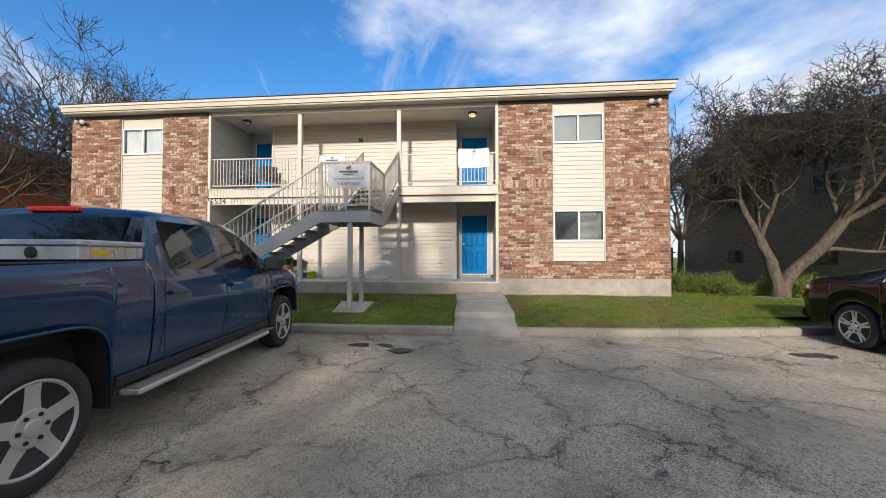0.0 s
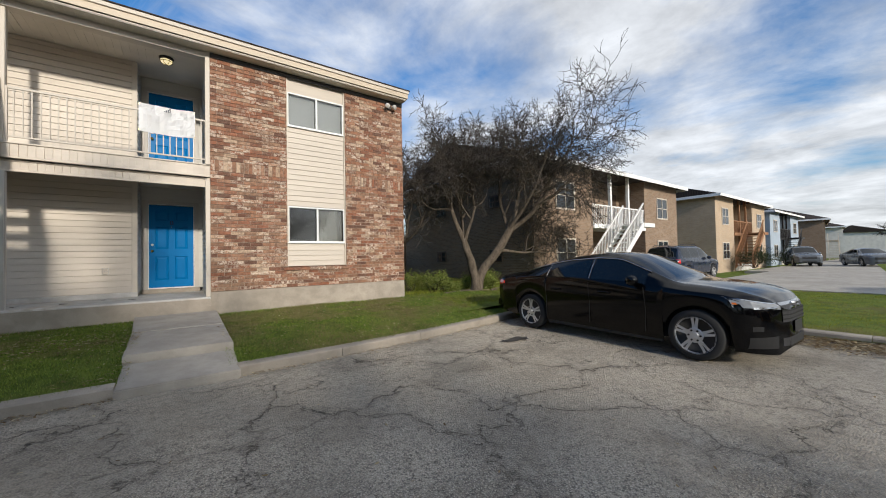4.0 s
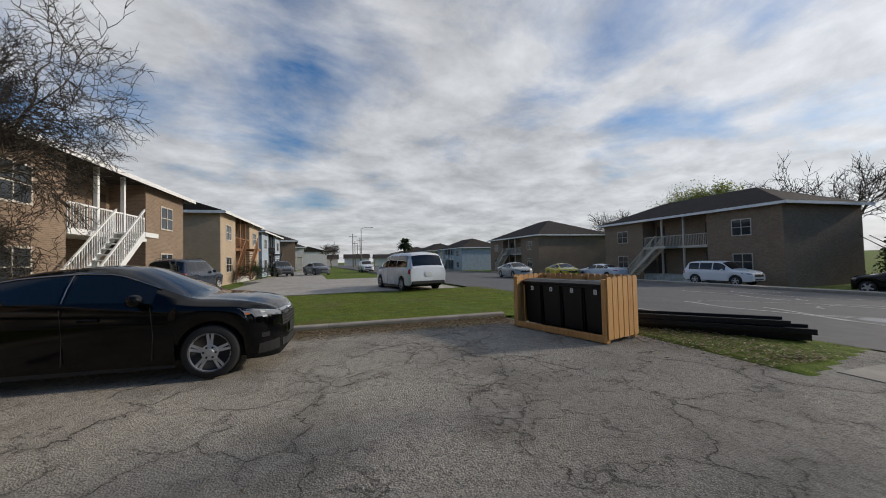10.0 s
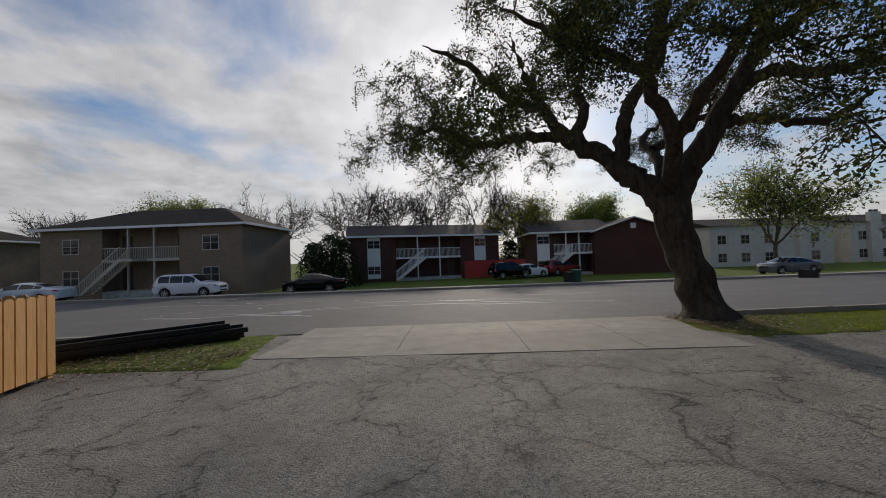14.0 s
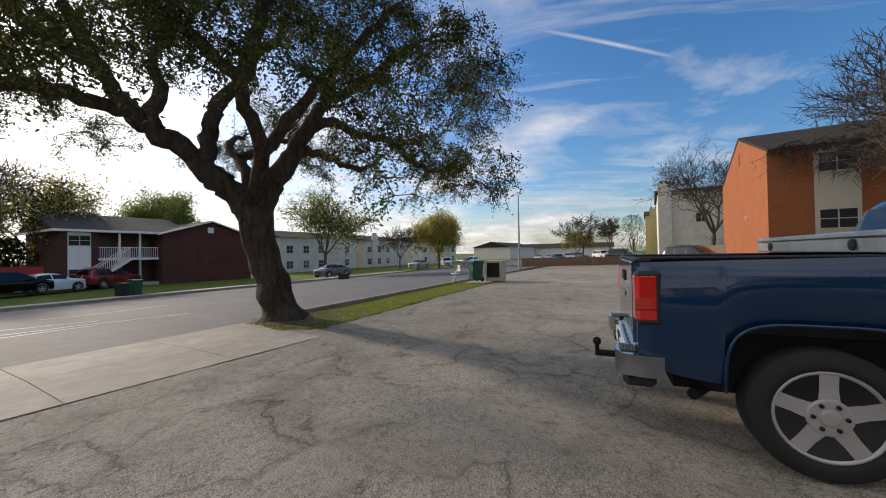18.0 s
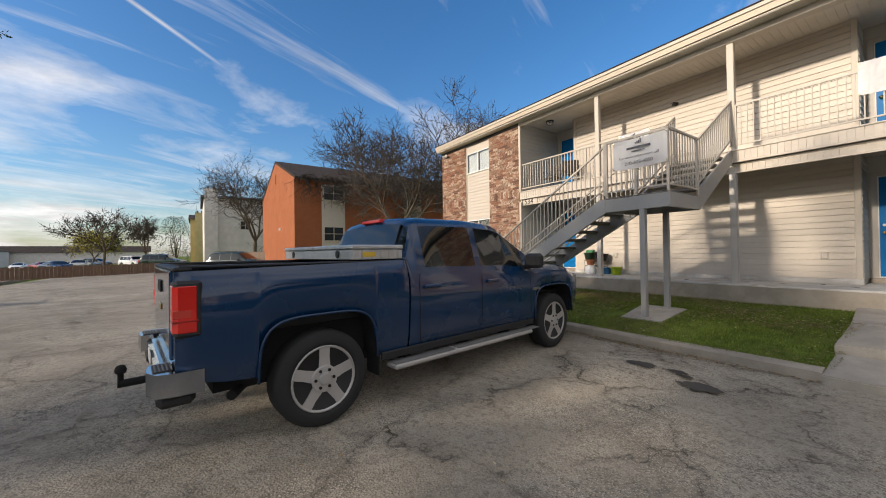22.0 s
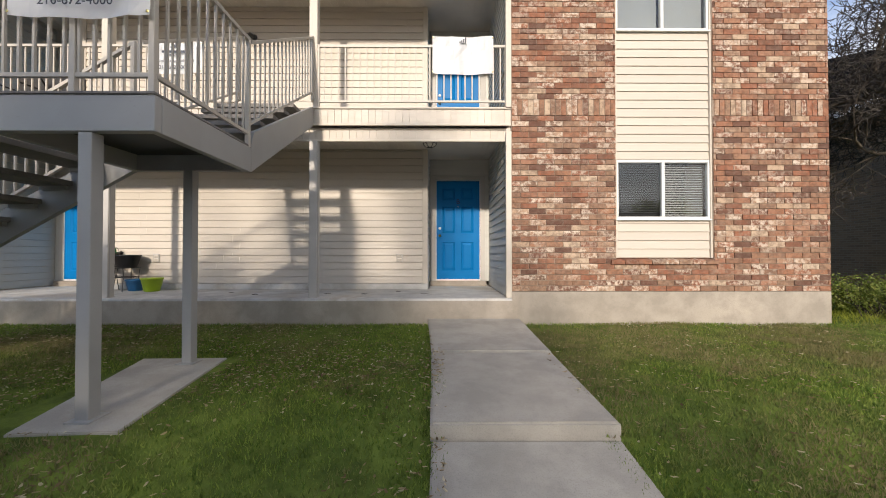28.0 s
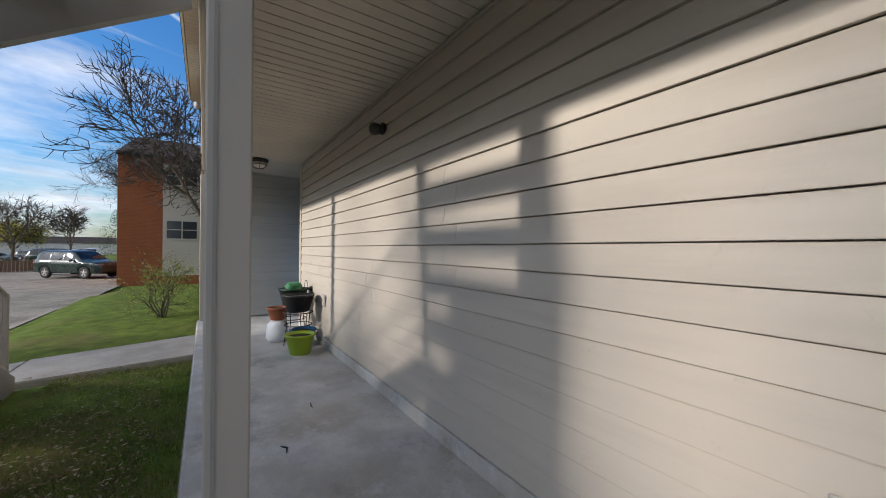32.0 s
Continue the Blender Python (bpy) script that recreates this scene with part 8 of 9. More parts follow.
rng = random.Random(3)
for k in range(int(EL / 0.14) + 1):
    picket(k * 0.14, -ED, False, EH + rng.choice((0, 0.01)))
for k in range(6):
    picket(0.0, -ED + 0.01 + k * 0.157, True, EH)
    picket(EL, -ED + 0.01 + k * 0.157, True, EH)
for x, y in ((0.06, -ED + 0.06), (0.06, -0.05), (EL - 0.06, -ED + 0.06), (EL - 0.06, -0.05), (EL / 2, -ED + 0.06)):
    part("post", boxm(x - 0.045, x + 0.045, y - 0.045, y + 0.045, 0.0, EH - 0.04, 0.004), M_CEDAR, enc)
for z in (0.18, 0.9):
    part("rail", boxm(0.106, EL - 0.106, -ED + 0.012, -ED + 0.05, z, z + 0.085), M_CEDAR, enc)
part("base_board", boxm(0.012, EL - 0.012, -0.02, 0.018, 0.01, 0.13, 0.004), M_CEDAR, enc)
for x in (0.012, EL - 0.05):
    part("top_rail", boxm(x, x + 0.038, -ED + 0.11, -0.10, 0.92, 1.0), M_CEDAR, enc)


def wheelie_bin(m, mat, label, letter="", s=1.0):
    b = empty("wheelie_bin", m @ Matrix.Scale(s, 4), label=label, category="bin", group="wheelie bins")
    bm = B()
    q = [(-0.225, -0.26, 0.08), (0.225, -0.26, 0.08), (0.225, 0.26, 0.08), (-0.225, 0.26, 0.08), (-0.245, -0.30, 0.93), (0.245, -0.30, 0.93), (0.245, 0.30, 0.93), (-0.245, 0.30, 0.93)]
    v = [bm.verts.new(p) for p in q]
    for f in ((3, 2, 1, 0), (4, 5, 6, 7), (0, 1, 5, 4), (1, 2, 6, 5), (2, 3, 7, 6), (3, 0, 4, 7)):
        bm.faces.new([v[i] for i in f])
    bmesh.ops.bevel(bm, geom=bm.edges[:], offset=0.03, segments=2, affect="EDGES")
    part("tub", bm, mat, b, "", False)
    part("rim", boxm(-0.265, 0.265, -0.32, 0.32, 0.90, 0.945, 0.012), mat, b)
    bm = B()
    prism(bm, [(-0.33, 0.946), (0.33, 0.946), (0.33, 0.985), (0.15, 1.02), (-0.20, 1.02), (-0.33, 0.975)], "x", -0.272, 0.272)
    part("lid", bm, mat, b)
    part("handle", tube(B(), [(-0.2, 0.33, 0.93), (-0.2, 0.38, 0.95), (0.2, 0.38, 0.95), (0.2, 0.33, 0.93)], 0.014, 6), mat, b)
    for x in (-0.20, 0.20):
        part("wheel", lathe(B(), [(0.09, -0.025), (0.10, -0.02), (0.10, 0.02), (0.09, 0.025)], Matrix.Translation((x, 0.25, 0.10)) @ Matrix.Rotation(radians(90), 4, "Y"), 14), M_UNDER, b)
    if letter:
        lb = part("label_plate", boxm(-0.034, 0.034, -0.302, -0.296, 0.79, 0.875), M_WHITE, b)
        lettering("label_letter", letter, 0.07, Matrix.Translation((0, -0.304, 0.832)) @ UPRIGHT, M_INK, lb, 0.001)
    return b


for k, ch in enumerate("DCBA"):
    wheelie_bin(ENC @ Matrix.Translation((0.36 + 0.50 * k, -0.52, 0.0)) @ Matrix.Rotation(radians(180), 4, "Z"), M_BINBLK, f"black wheelie bin marked {ch} in the enclosure", ch)
wheelie_bin(row_at(-9.6, -36.6, 10, ground_z(0, -36.6)), M_BINGRN, "green wheelie bin beside the far kerb", s=1.05)
wheelie_bin(row_at(-8.9, -36.4, 30, ground_z(0, -36.4)), M_BINBLK, "black wheelie bin beside the far kerb", s=0.9)
wheelie_bin(row_at(-16.9, -17.1, 60, 0.0), M_BINGRN, "green wheelie bin at the end of the verge", s=1.05)
cab = empty("utility_box", row_at(-17.9, -16.4, 10, 0.0), label="beige open utility box behind a bin", category="utility box")
part("shell", boxm(-0.5, 0.5, -0.45, 0.45, 0.0, 1.05, 0.02), plain("beige_metal", (0.42, 0.37, 0.28), 0.6), cab)
# Black plate on the closed shell paints the dark inside of an open front.
part("opening", boxm(0.501, 0.51, -0.35, 0.30, 0.2, 0.95), M_UNDER, cab)
st_ = empty("folding_chair", row_at(-16.4, -18.0, 40, 0.0), label="small white folding chair on the verge", category="chair")
part("seat", boxm(-0.2, 0.2, -0.2, 0.2, 0.42, 0.45), M_WHITE, st_)
part("backrest", boxm(-0.2, 0.2, 0.18, 0.21, 0.55, 0.85), M_WHITE, st_)
for x in (-0.18, 0.18):
    part("leg", tube(B(), [(x, -0.18, 0), (x, 0.2, 0.85)], 0.012, 6), M_WHITE, st_)
    part("leg", tube(B(), [(x, 0.18, 0), (x, -0.18, 0.44)], 0.012, 6), M_WHITE, st_)
# Fallen bin across the street.
wheelie_bin(Matrix.Translation((-25.0, -34.0, -0.55)) @ pose(0, 0, 0, 88, 0, 30), M_BINBLK, "black bin lying on its side by the far kerb")

# Stack of black boards on the grass.
stack = row_at(4.0, -16.3, 41, -0.02)
for k, (x, y, z, L) in enumerate(((0.0, 0.0, 0.03, 3.1), (-0.05, 0.06, 0.135, 2.7), (0.25, -0.05, 0.235, 2.4))):
    bd = empty("black_board", stack @ Matrix.Translation((x, y, z)) @ Matrix.Rotation(0.03 * (k - 1), 4, "Z"), label="black-painted timber panel stacked on the grass", category="board", group="stacked boards")
    part("panel", boxm(0, L, -0.28, 0.28, 0.0, 0.035, 0.003), M_BINBLK, bd)
    for y2 in (-0.27, 0.23):
        part("batten", boxm(0, L, y2, y2 + 0.04, 0.036, 0.092, 0.003), M_BINBLK, bd)

# ---- street furniture ----
M_GALV = plain("galvanised_steel", (0.30, 0.30, 0.30), 0.5, 0.6)


def street_lamp(x, y, h, a, label="galvanised street lamp with a curved arm"):
    L = empty("street_lamp", row_at(x, y, a, ground_z(x, y)), label=label, category="street lamp")
    part("pole", tube(B(), [(0, 0, 0), (0, 0, h * 0.5), (0, 0, h)], [0.10, 0.08, 0.055], 10), M_GALV, L)
    part("arm", tube(B(), [(0, 0, h - 0.02), (0.5, 0, h + 0.22), (1.4, 0, h + 0.28), (1.9, 0, h + 0.25)], 0.035, 8), M_GALV, L)
    part("lamp_head", boxm(1.75, 2.35, -0.13, 0.13, h + 0.16, h + 0.27, 0.03), M_GALV, L)
    part("base_plate", boxm(-0.2, 0.2, -0.2, 0.2, 0, 0.05), M_GALV, L)


street_lamp(-34.0, -20.4, 7.3, 215)
street_lamp(72, -12.5, 8.0, 260)
for x, y in ((110, -12), (128, -15), (150, -14), (175, -16)):
    up = empty("utility_pole", row_at(x, y, 10), label="wooden utility pole in the distance", category="utility pole")
    part("pole", tube(B(), [(0, 0, -1), (0, 0, 10)], [0.16, 0.11], 8), M_DARKDOOR, up)
    part("cross_arm", boxm(-0.06, 0.06, -1.2, 1.2, 9.0, 9.15), M_DARKDOOR, up)

# Low fences.
M_OLDWOOD = mat_wood("weathered_fence", (0.09, 0.055, 0.035), (0.17, 0.115, 0.075))


def board_fence(name, a, b, h, label, w=0.15, gap=0.012):
    d = Vector((b[0] - a[0], b[1] - a[1], 0))
    f = empty(name, Matrix.Translation((a[0], a[1], a[2])) @ Matrix.Rotation(math.atan2(d.y, d.x), 4, "Z"), label=label, category="fence")
    n = int(d.length / (w + gap))
    me = bpy.data.meshes.new("board")
    bm = boxm(0, w, -0.01, 0.01, 0, h)
    bm.to_mesh(me)
    bm.free()
    me.materials.append(M_OLDWOOD)
    r = random.Random(n)
    for k in range(n):
        shared("board", me, f, Matrix.Translation((k * (w + gap), 0, r.uniform(-0.03, 0.02))))
    for z in (h * 0.2, h * 0.8):
        part("rail", boxm(0, d.length, 0.011, 0.05, z, z + 0.08), M_OLDWOOD, f)
    for k in range(int(d.length / 2.4) + 1):
        part("post", boxm(k * 2.4 - 0.05, k * 2.4 + 0.05, 0.051, 0.15, 0, h + 0.05), M_OLDWOOD, f)


board_fence("board_fence", (-35.0, -20.4, 0), (-44, -10.0, 0), 0.85, "low weathered board fence at the end of the lot", 0.2, 0.02)
board_fence("board_fence", (4.9, 13.0, 0.3), (12.0, 13.5, 0.3), 1.75, "tall weathered board fence behind the gap")
board_fence("board_fence", (-41.5, -5.5, 0), (-39, -3.5, 0), 1.8, "tall weathered board fence beside the orange building")
red_wall = empty("red_hoarding", row_at(-8.6, -50.6, 7, -0.9), label="red painted hoarding beside the brick flats", category="wall")
part("panel", boxm(0, 7.1, -0.08, 0.08, 0, 1.9), plain("red_hoarding_paint", (0.40, 0.03, 0.02), 0.6), red_wall)
part("coping", boxm(-0.02, 7.12, -0.10, 0.10, 1.901, 1.96), M_DARK, red_wall)
mh = empty("manhole_cover", row_at(5.35, -21.4, 0, ground_z(0, -21.4) - 0.02), label="worn iron manhole cover in the street", category="manhole")
part("cover", lathe(B(), [(0.36, -0.01), (0.36, 0.008), (0.34, 0.012)], None, 24), M_GALV, mh)

# ---- trees ----
M_BARK = mat_bark("oak_bark", (0.028, 0.022, 0.017), (0.085, 0.068, 0.052))
M_BARKG = mat_bark("grey_bark", (0.060, 0.047, 0.035), (0.155, 0.125, 0.095), 12)
M_TWIG = plain("twig_bark", (0.050, 0.040, 0.031), 0.95, wear=0.2)
M_OAKLEAF = mat_leaf("oak_leaves", [(0.0, (0.022, 0.036, 0.008)), (0.5, (0.050, 0.070, 0.014)), (0.88, (0.10, 0.115, 0.024)), (1.0, (0.19, 0.16, 0.04))])
M_SPRING = mat_leaf("spring_leaves", [(0.0, (0.12, 0.17, 0.03)), (0.6, (0.22, 0.27, 0.06)), (1.0, (0.34, 0.34, 0.09))])
M_YELLOWLEAF = mat_leaf("yellow_leaves", [(0.0, (0.22, 0.22, 0.04)), (0.6, (0.36, 0.33, 0.07)), (1.0, (0.46, 0.38, 0.09))])
M_EVER = mat_leaf("evergreen_leaves", [(0.0, (0.012, 0.024, 0.008)), (0.6, (0.03, 0.05, 0.015)), (1.0, (0.06, 0.08, 0.025))])


class Mesh:
    def __init__(self):
        self.co, self.fa = [], []

    def tube(self, pts, rad, sides):
        base = len(self.co)
        for k, p in enumerate(pts):
            a, b = pts[max(0, k - 1)], pts[min(len(pts) - 1, k + 1)]
            d = (b - a).normalized()
            u = d.cross(Vector((0.31, 0.17, 0.93)))
            if u.length < 0.05:
                u = d.cross(Vector((1, 0, 0)))
            u.normalize()
            w = d.cross(u)
            for i in range(sides):
                t = i * math.tau / sides
                self.co.append(tuple(p + rad[k] * (math.cos(t) * u + math.sin(t) * w)))
        for k in range(len(pts) - 1):
            for i in range(sides):
                j = (i + 1) % sides
                q = base + k * sides
                self.fa.append((q + i, q + j, q + sides + j, q + sides + i))

    def leaf(self, p, s, rng):
        d = Vector((rng.gauss(0, 1), rng.gauss(0, 1), rng.gauss(-0.2, 0.8))).normalized()
        n = d.cross(Vector((rng.gauss(0, 1), rng.gauss(0, 1), rng.gauss(0, 1)))).normalized()
        b = len(self.co)
        self.co += [tuple(p), tuple(p + d * s * 0.5 + n * s * 0.26), tuple(p + d * s), tuple(p + d * s * 0.5 - n * s * 0.26)]
        self.fa.append((b, b + 1, b + 2, b + 3))

    def make(self, name, mat, parent, label="", smooth=True):
        me = bpy.data.meshes.new(name)
        me.from_pydata(self.co, [], self.fa)
        me.materials.append(mat)
        if smooth:
            me.polygons.foreach_set("use_smooth", [True] * len(me.polygons))
        ob = new(name, me)
        ob.parent = parent
        if label:
            ob["label"] = label
        return ob


def grow(T, p, d, r, length, level, spec, rng, tips):
    """A limb with its side shoots; T holds thick limbs in 0 and twigs in 1."""
    n = max(3, int(length / spec["seg"][min(level, len(spec["seg"]) - 1)]))
    pts, rad = [p.copy()], [r]
    end = r * (0.45 if level < spec["depth"] else 0.3)
    step = length / n
    side = []
    for k in range(n):
        w = spec["wobble"][min(level, len(spec["wobble"]) - 1)]
        d = (d + Vector((rng.gauss(0, w), rng.gauss(0, w), rng.gauss(0, w))) + Vector((0, 0, spec["lift"][min(level, len(spec["lift"]) - 1)]))).normalized()
        if level and p.z < spec.get("floor", -9):
            d = Vector((d.x, d.y, abs(d.z) + 0.25)).normalized()
        p = p + d * step
        pts.append(p.copy())
        rad.append(r + (end - r) * (k + 1) / n)
        side.append((p.copy(), d.copy(), rad[-1], (k + 1) / n))
    T[0 if level <= spec["thick"] else 1].tube(pts, rad, (10, 8, 6, 4, 3, 3, 3)[min(level, 6)])
    if level >= spec["depth"]:
        tips += [q for q, *_ in side]
        return
    kids = spec["kids"][level]
    for k in range(kids):
        f = spec["start"][min(level, len(spec["start"]) - 1)] + (1 - spec["start"][min(level, len(spec["start"]) - 1)]) * (k + rng.random()) / kids
        q, qd, qr, _ = side[min(n - 1, int(f * n))]
        ax = qd.cross(Vector((rng.gauss(0, 1), rng.gauss(0, 1), rng.gauss(0, 1)))).normalized()
        ang = rng.uniform(*spec["angle"])
        cd = (Matrix.Rotation(radians(ang), 3, ax) @ qd).normalized()
        grow(T, q, cd, max(spec["rmin"], qr * rng.uniform(0.5, 0.72)), length * rng.uniform(*spec["ratio"]), level + 1, spec, rng, tips)
    grow(T, pts[-1], d, max(spec["rmin"], end), length * rng.uniform(0.5, 0.7), level + 1, spec, rng, tips)


def tree(name, at, trunk, limbs, spec, seed, label, bark, leaves=None, leafmat=None, twig=None, leaf_s=(0.05, 0.09), spread=0.16, thin=0.0):
    """trunk: points and radii relative to the foot; limbs: start point index, direction, radius, length."""
    rng = random.Random(seed)
    t = empty(name, Matrix.Translation(at), label=label, category="tree")
    stem = Mesh()
    for pts, rad in trunk:
        pts = [Vector(q) for q in pts]
        # rounder curve through the given points
        fine, fr = [], []
        for k in range(len(pts) - 1):
            p0, p1, p2, p3 = pts[max(0, k - 1)], pts[k], pts[k + 1], pts[min(len(pts) - 1, k + 2)]
            for s in range(6):
                u = s / 6
                fine.append(0.5 * ((2 * p1) + (p2 - p0) * u + (2 * p0 - 5 * p1 + 4 * p2 - p3) * u * u + (3 * p1 - p0 - 3 * p2 + p3) * u ** 3))
                fr.append(rad[k] + (rad[k + 1] - rad[k]) * u)
        fine.append(pts[-1])
        fr.append(rad[-1])
        b0 = len(stem.co)
        stem.tube(fine, fr, 16)
        for i in range(b0, len(stem.co)):
            c = Vector(stem.co[i])
            stem.co[i] = tuple(c + Vector((noise.noise(c * 2.2), noise.noise(c * 2.2 + Vector((7, 0, 0))), 0)) * fr[(i - b0) // 16] * 0.35)
    stem.make("trunk", bark, t)
    T, tips = (Mesh(), Mesh()), []
    for p, d, r, L in limbs:
        T = (Mesh(), T[1])
        grow(T, Vector(p), Vector(d).normalized(), r, L, 0, spec, rng, tips)
        T[0].make("limb", bark, t)
    if T[1].co:
        tagged(T[1].make("twig_mass", twig or M_TWIG, t), kind="stuff")
    if leaves:
        lf = Mesh()
        for q in tips:
            if rng.random() < thin:
                continue
            for _ in range(leaves):
                if rng.random() < 0.9:
                    lf.leaf(q + Vector((rng.gauss(0, spread), rng.gauss(0, spread), rng.gauss(-0.03, spread))), rng.uniform(*leaf_s), rng)
        lf.make("crown", leafmat, t, "", False)
    return t


# Bare creeper hanging over the eave and the wall.
rng = random.Random(33)
vine = Mesh()
for k in range(260):
    y = rng.uniform(0.3, 13)
    p = Vector((0.45, y, 6.9 + rng.uniform(-0.1, 0.2)))
    pts = [p]
    for q in range(6):
        p = p + Vector((rng.uniform(-0.05, 0.12) if p.x < 1.0 else -0.1, rng.gauss(0, 0.3), -rng.uniform(0.15, 0.55) * (0.4 + noise.noise((y * 0.4, 1, 1)) + 0.5)))
        p.x = max(0.08, p.x)
        pts.append(p)
    vine.tube(pts, [0.025, 0.02, 0.018, 0.016, 0.014, 0.012, 0.008], 3)
tagged(vine.make("creeper", M_TWIG, ob_, "bare brown creeper"), kind="stuff")

# The street oak leans towards the road and forks low; its heavy limbs wind outwards.
OAK_AT = Vector((-5.78, -17.15, -0.12))
FK = Vector((0.30, -0.60, 2.62))
OUT_F = Vector((-0.522, -0.853, 0)).normalized()
OUT_R = Vector((OUT_F.y, -OUT_F.x, 0))


def crook(*steps):
    """Points from the fork: along the road, up, and across the road."""
    return [FK + OUT_R * r + OUT_F * f + Vector((0, 0, u)) for r, u, f in steps]


def wind(pts, per, rng, rough):
    """A winding line through the points, with crooks of its own."""
    fine = []
    for k in range(len(pts) - 1):
        p0, p1, p2, p3 = pts[max(0, k - 1)], pts[k], pts[k + 1], pts[min(len(pts) - 1, k + 2)]
        for i in range(per):
            u = i / per
            q = 0.5 * ((2 * p1) + (p2 - p0) * u + (2 * p0 - 5 * p1 + 4 * p2 - p3) * u * u + (3 * p1 - p0 - 3 * p2 + p3) * u ** 3)
            fine.append(q + Vector((rng.gauss(0, rough), rng.gauss(0, rough), rng.gauss(0, rough))) * (k + i > 0))
    return fine + [pts[-1]]


def live_oak():
    rng = random.Random(12)
    t = empty("live_oak_tree", Matrix.Translation(OAK_AT), label="spreading live oak with dark leaning trunk by the street", category="tree")
    stem = Mesh()
    line = wind([Vector((0.0, 0.05, -0.1)), Vector((0.0, 0.02, 0.12)), Vector((0.03, -0.06, 0.5)), Vector((0.1, -0.25, 1.15)), Vector((0.2, -0.45, 1.95)), FK + Vector((0, 0, 0.12))], 6, rng, 0.0)
    fr = [0.72 - 0.26 * min(1, k / 8) - 0.10 * min(1, max(0, k - 8) / 10) + 0.06 * max(0, k - 22) / 8 for k in range(len(line))]
    stem.tube(line, fr, 20)
    for i, c in enumerate(stem.co):
        c = Vector(c)
        a = math.atan2(c.y, c.x)
        ridge = 0.10 * math.sin(a * 5 + c.z * 0.8) * max(0.25, 1 - c.z) + 0.3 * noise.noise(c * 2.2)
        out = c - line[i // 20]
        stem.co[i] = tuple(c + out * ridge)
    stem.make("trunk", M_BARK, t)
    nodes = []

    def limb(steps, r0, r1):
        pts = wind(crook(*steps), 6, rng, 0.035)
        n = len(pts)
        rad = [(r0 + (r1 - r0) * k / (n - 1)) * min(1.0, 0.25 + 0.15 * (n - 1 - k)) for k in range(n)]
        m = Mesh()
        m.tube(pts, [r * (1 + 0.16 * noise.noise(q * 2.1)) for r, q in zip(rad, pts)], 10)
        m.make("limb", M_BARK, t)
        nodes.extend((q, r) for q, r in zip(pts[4:], rad[4:]))

    limb(((0, -0.15, 0), (-0.45, 0.55, 0.05), (-1.0, 1.1, 0.1), (-1.6, 1.65, 0.2), (-2.25, 2.05, 0.1), (-2.7, 2.75, -0.2), (-3.1, 3.7, -0.5), (-3.4, 4.9, -0.9)), 0.34, 0.09)
    limb(((-1.0, 1.15, 0.1), (-0.95, 1.8, 0.25), (-0.75, 2.6, 0.3), (-0.15, 3.5, 0.4), (0.1, 4.2, 0.3), (0.75, 4.8, 0.2), (1.0, 6.0, -0.1)), 0.22, 0.07)
    limb(((-2.05, 1.95, 0.15), (-1.9, 2.9, 0.5), (-2.1, 3.9, 0.9), (-1.6, 5.2, 1.2)), 0.18, 0.06)
    limb(((0.05, -0.1, 0), (0.42, 0.75, 0), (0.85, 1.5, 0), (1.35, 2.4, 0.1), (1.8, 3.3, 0.2), (2.05, 4.5, 0.2), (1.7, 5.7, 0.0)), 0.31, 0.09)
    limb(((1.3, 2.35, 0.1), (2.0, 2.65, 0.1), (2.75, 2.4, 0.1), (3.6, 2.3, 0.0), (4.4, 1.65, -0.2), (5.3, 1.5, -0.4), (6.0, 1.75, -0.6)), 0.15, 0.05)
    limb(((0.95, 1.65, 0.0), (1.6, 1.75, 0.2), (2.4, 1.6, 0.6), (3.2, 1.75, 1.2), (4.0, 2.3, 1.8)), 0.13, 0.05)
    limb(((1.75, 3.2, 0.2), (2.75, 3.75, -0.3), (3.6, 4.5, -0.9), (4.5, 4.9, -1.5)), 0.16, 0.06)
    limb(((-2.3, 2.1, 0.05), (-3.2, 2.25, -0.3), (-3.9, 2.15, -0.7), (-4.6, 2.1, -1.2), (-5.2, 2.5, -1.8), (-5.9, 2.3, -2.2)), 0.17, 0.05)
    limb(((-2.75, 2.85, -0.25), (-3.7, 3.4, -0.9), (-4.5, 4.2, -1.7), (-5.3, 4.6, -2.4)), 0.14, 0.05)
    limb(((0.0, 0.2, 0.0), (0.15, 1.3, -1.0), (-0.2, 2.4, -2.1), (0.3, 3.6, -3.0), (0.2, 4.4, -4.0)), 0.20, 0.07)
    limb(((0.1, 1.2, -0.9), (1.1, 2.4, -1.8), (2.2, 3.7, -2.6), (2.9, 4.3, -3.4)), 0.15, 0.05)
    limb(((-0.2, 2.4, -2.1), (-1.5, 3.2, -2.7), (-2.7, 4.0, -3.4)), 0.13, 0.05)
    limb(((0, 0.1, 0), (-0.15, 1.3, 1.0), (-0.6, 2.3, 2.3), (0.1, 3.2, 3.6)), 0.19, 0.06)
    limb(((-0.3, 1.7, 1.4), (1.0, 2.7, 2.4), (2.1, 3.4, 3.2)), 0.13, 0.05)
    # Clumps of foliage fill a broad dome: a ragged skirt, a rim and a top, with the inside left open.
    clumps = []
    while len(clumps) < 265:
        a, q = rng.uniform(0, math.tau), math.sqrt(rng.random())
        r, f = -0.5 + 7.0 * q * math.cos(a), -0.7 + 4.9 * q * math.sin(a)
        low = 2.8 - 2.6 * q ** 2.2 + 1.5 * min(1, max(0, f / 2.5)) + 0.9 * noise.noise((r * 0.5, f * 0.5, 3.0))
        top = 5.5 - 2.4 * q ** 3 + 0.7 * noise.noise((r * 0.4, f * 0.4, 8.0))
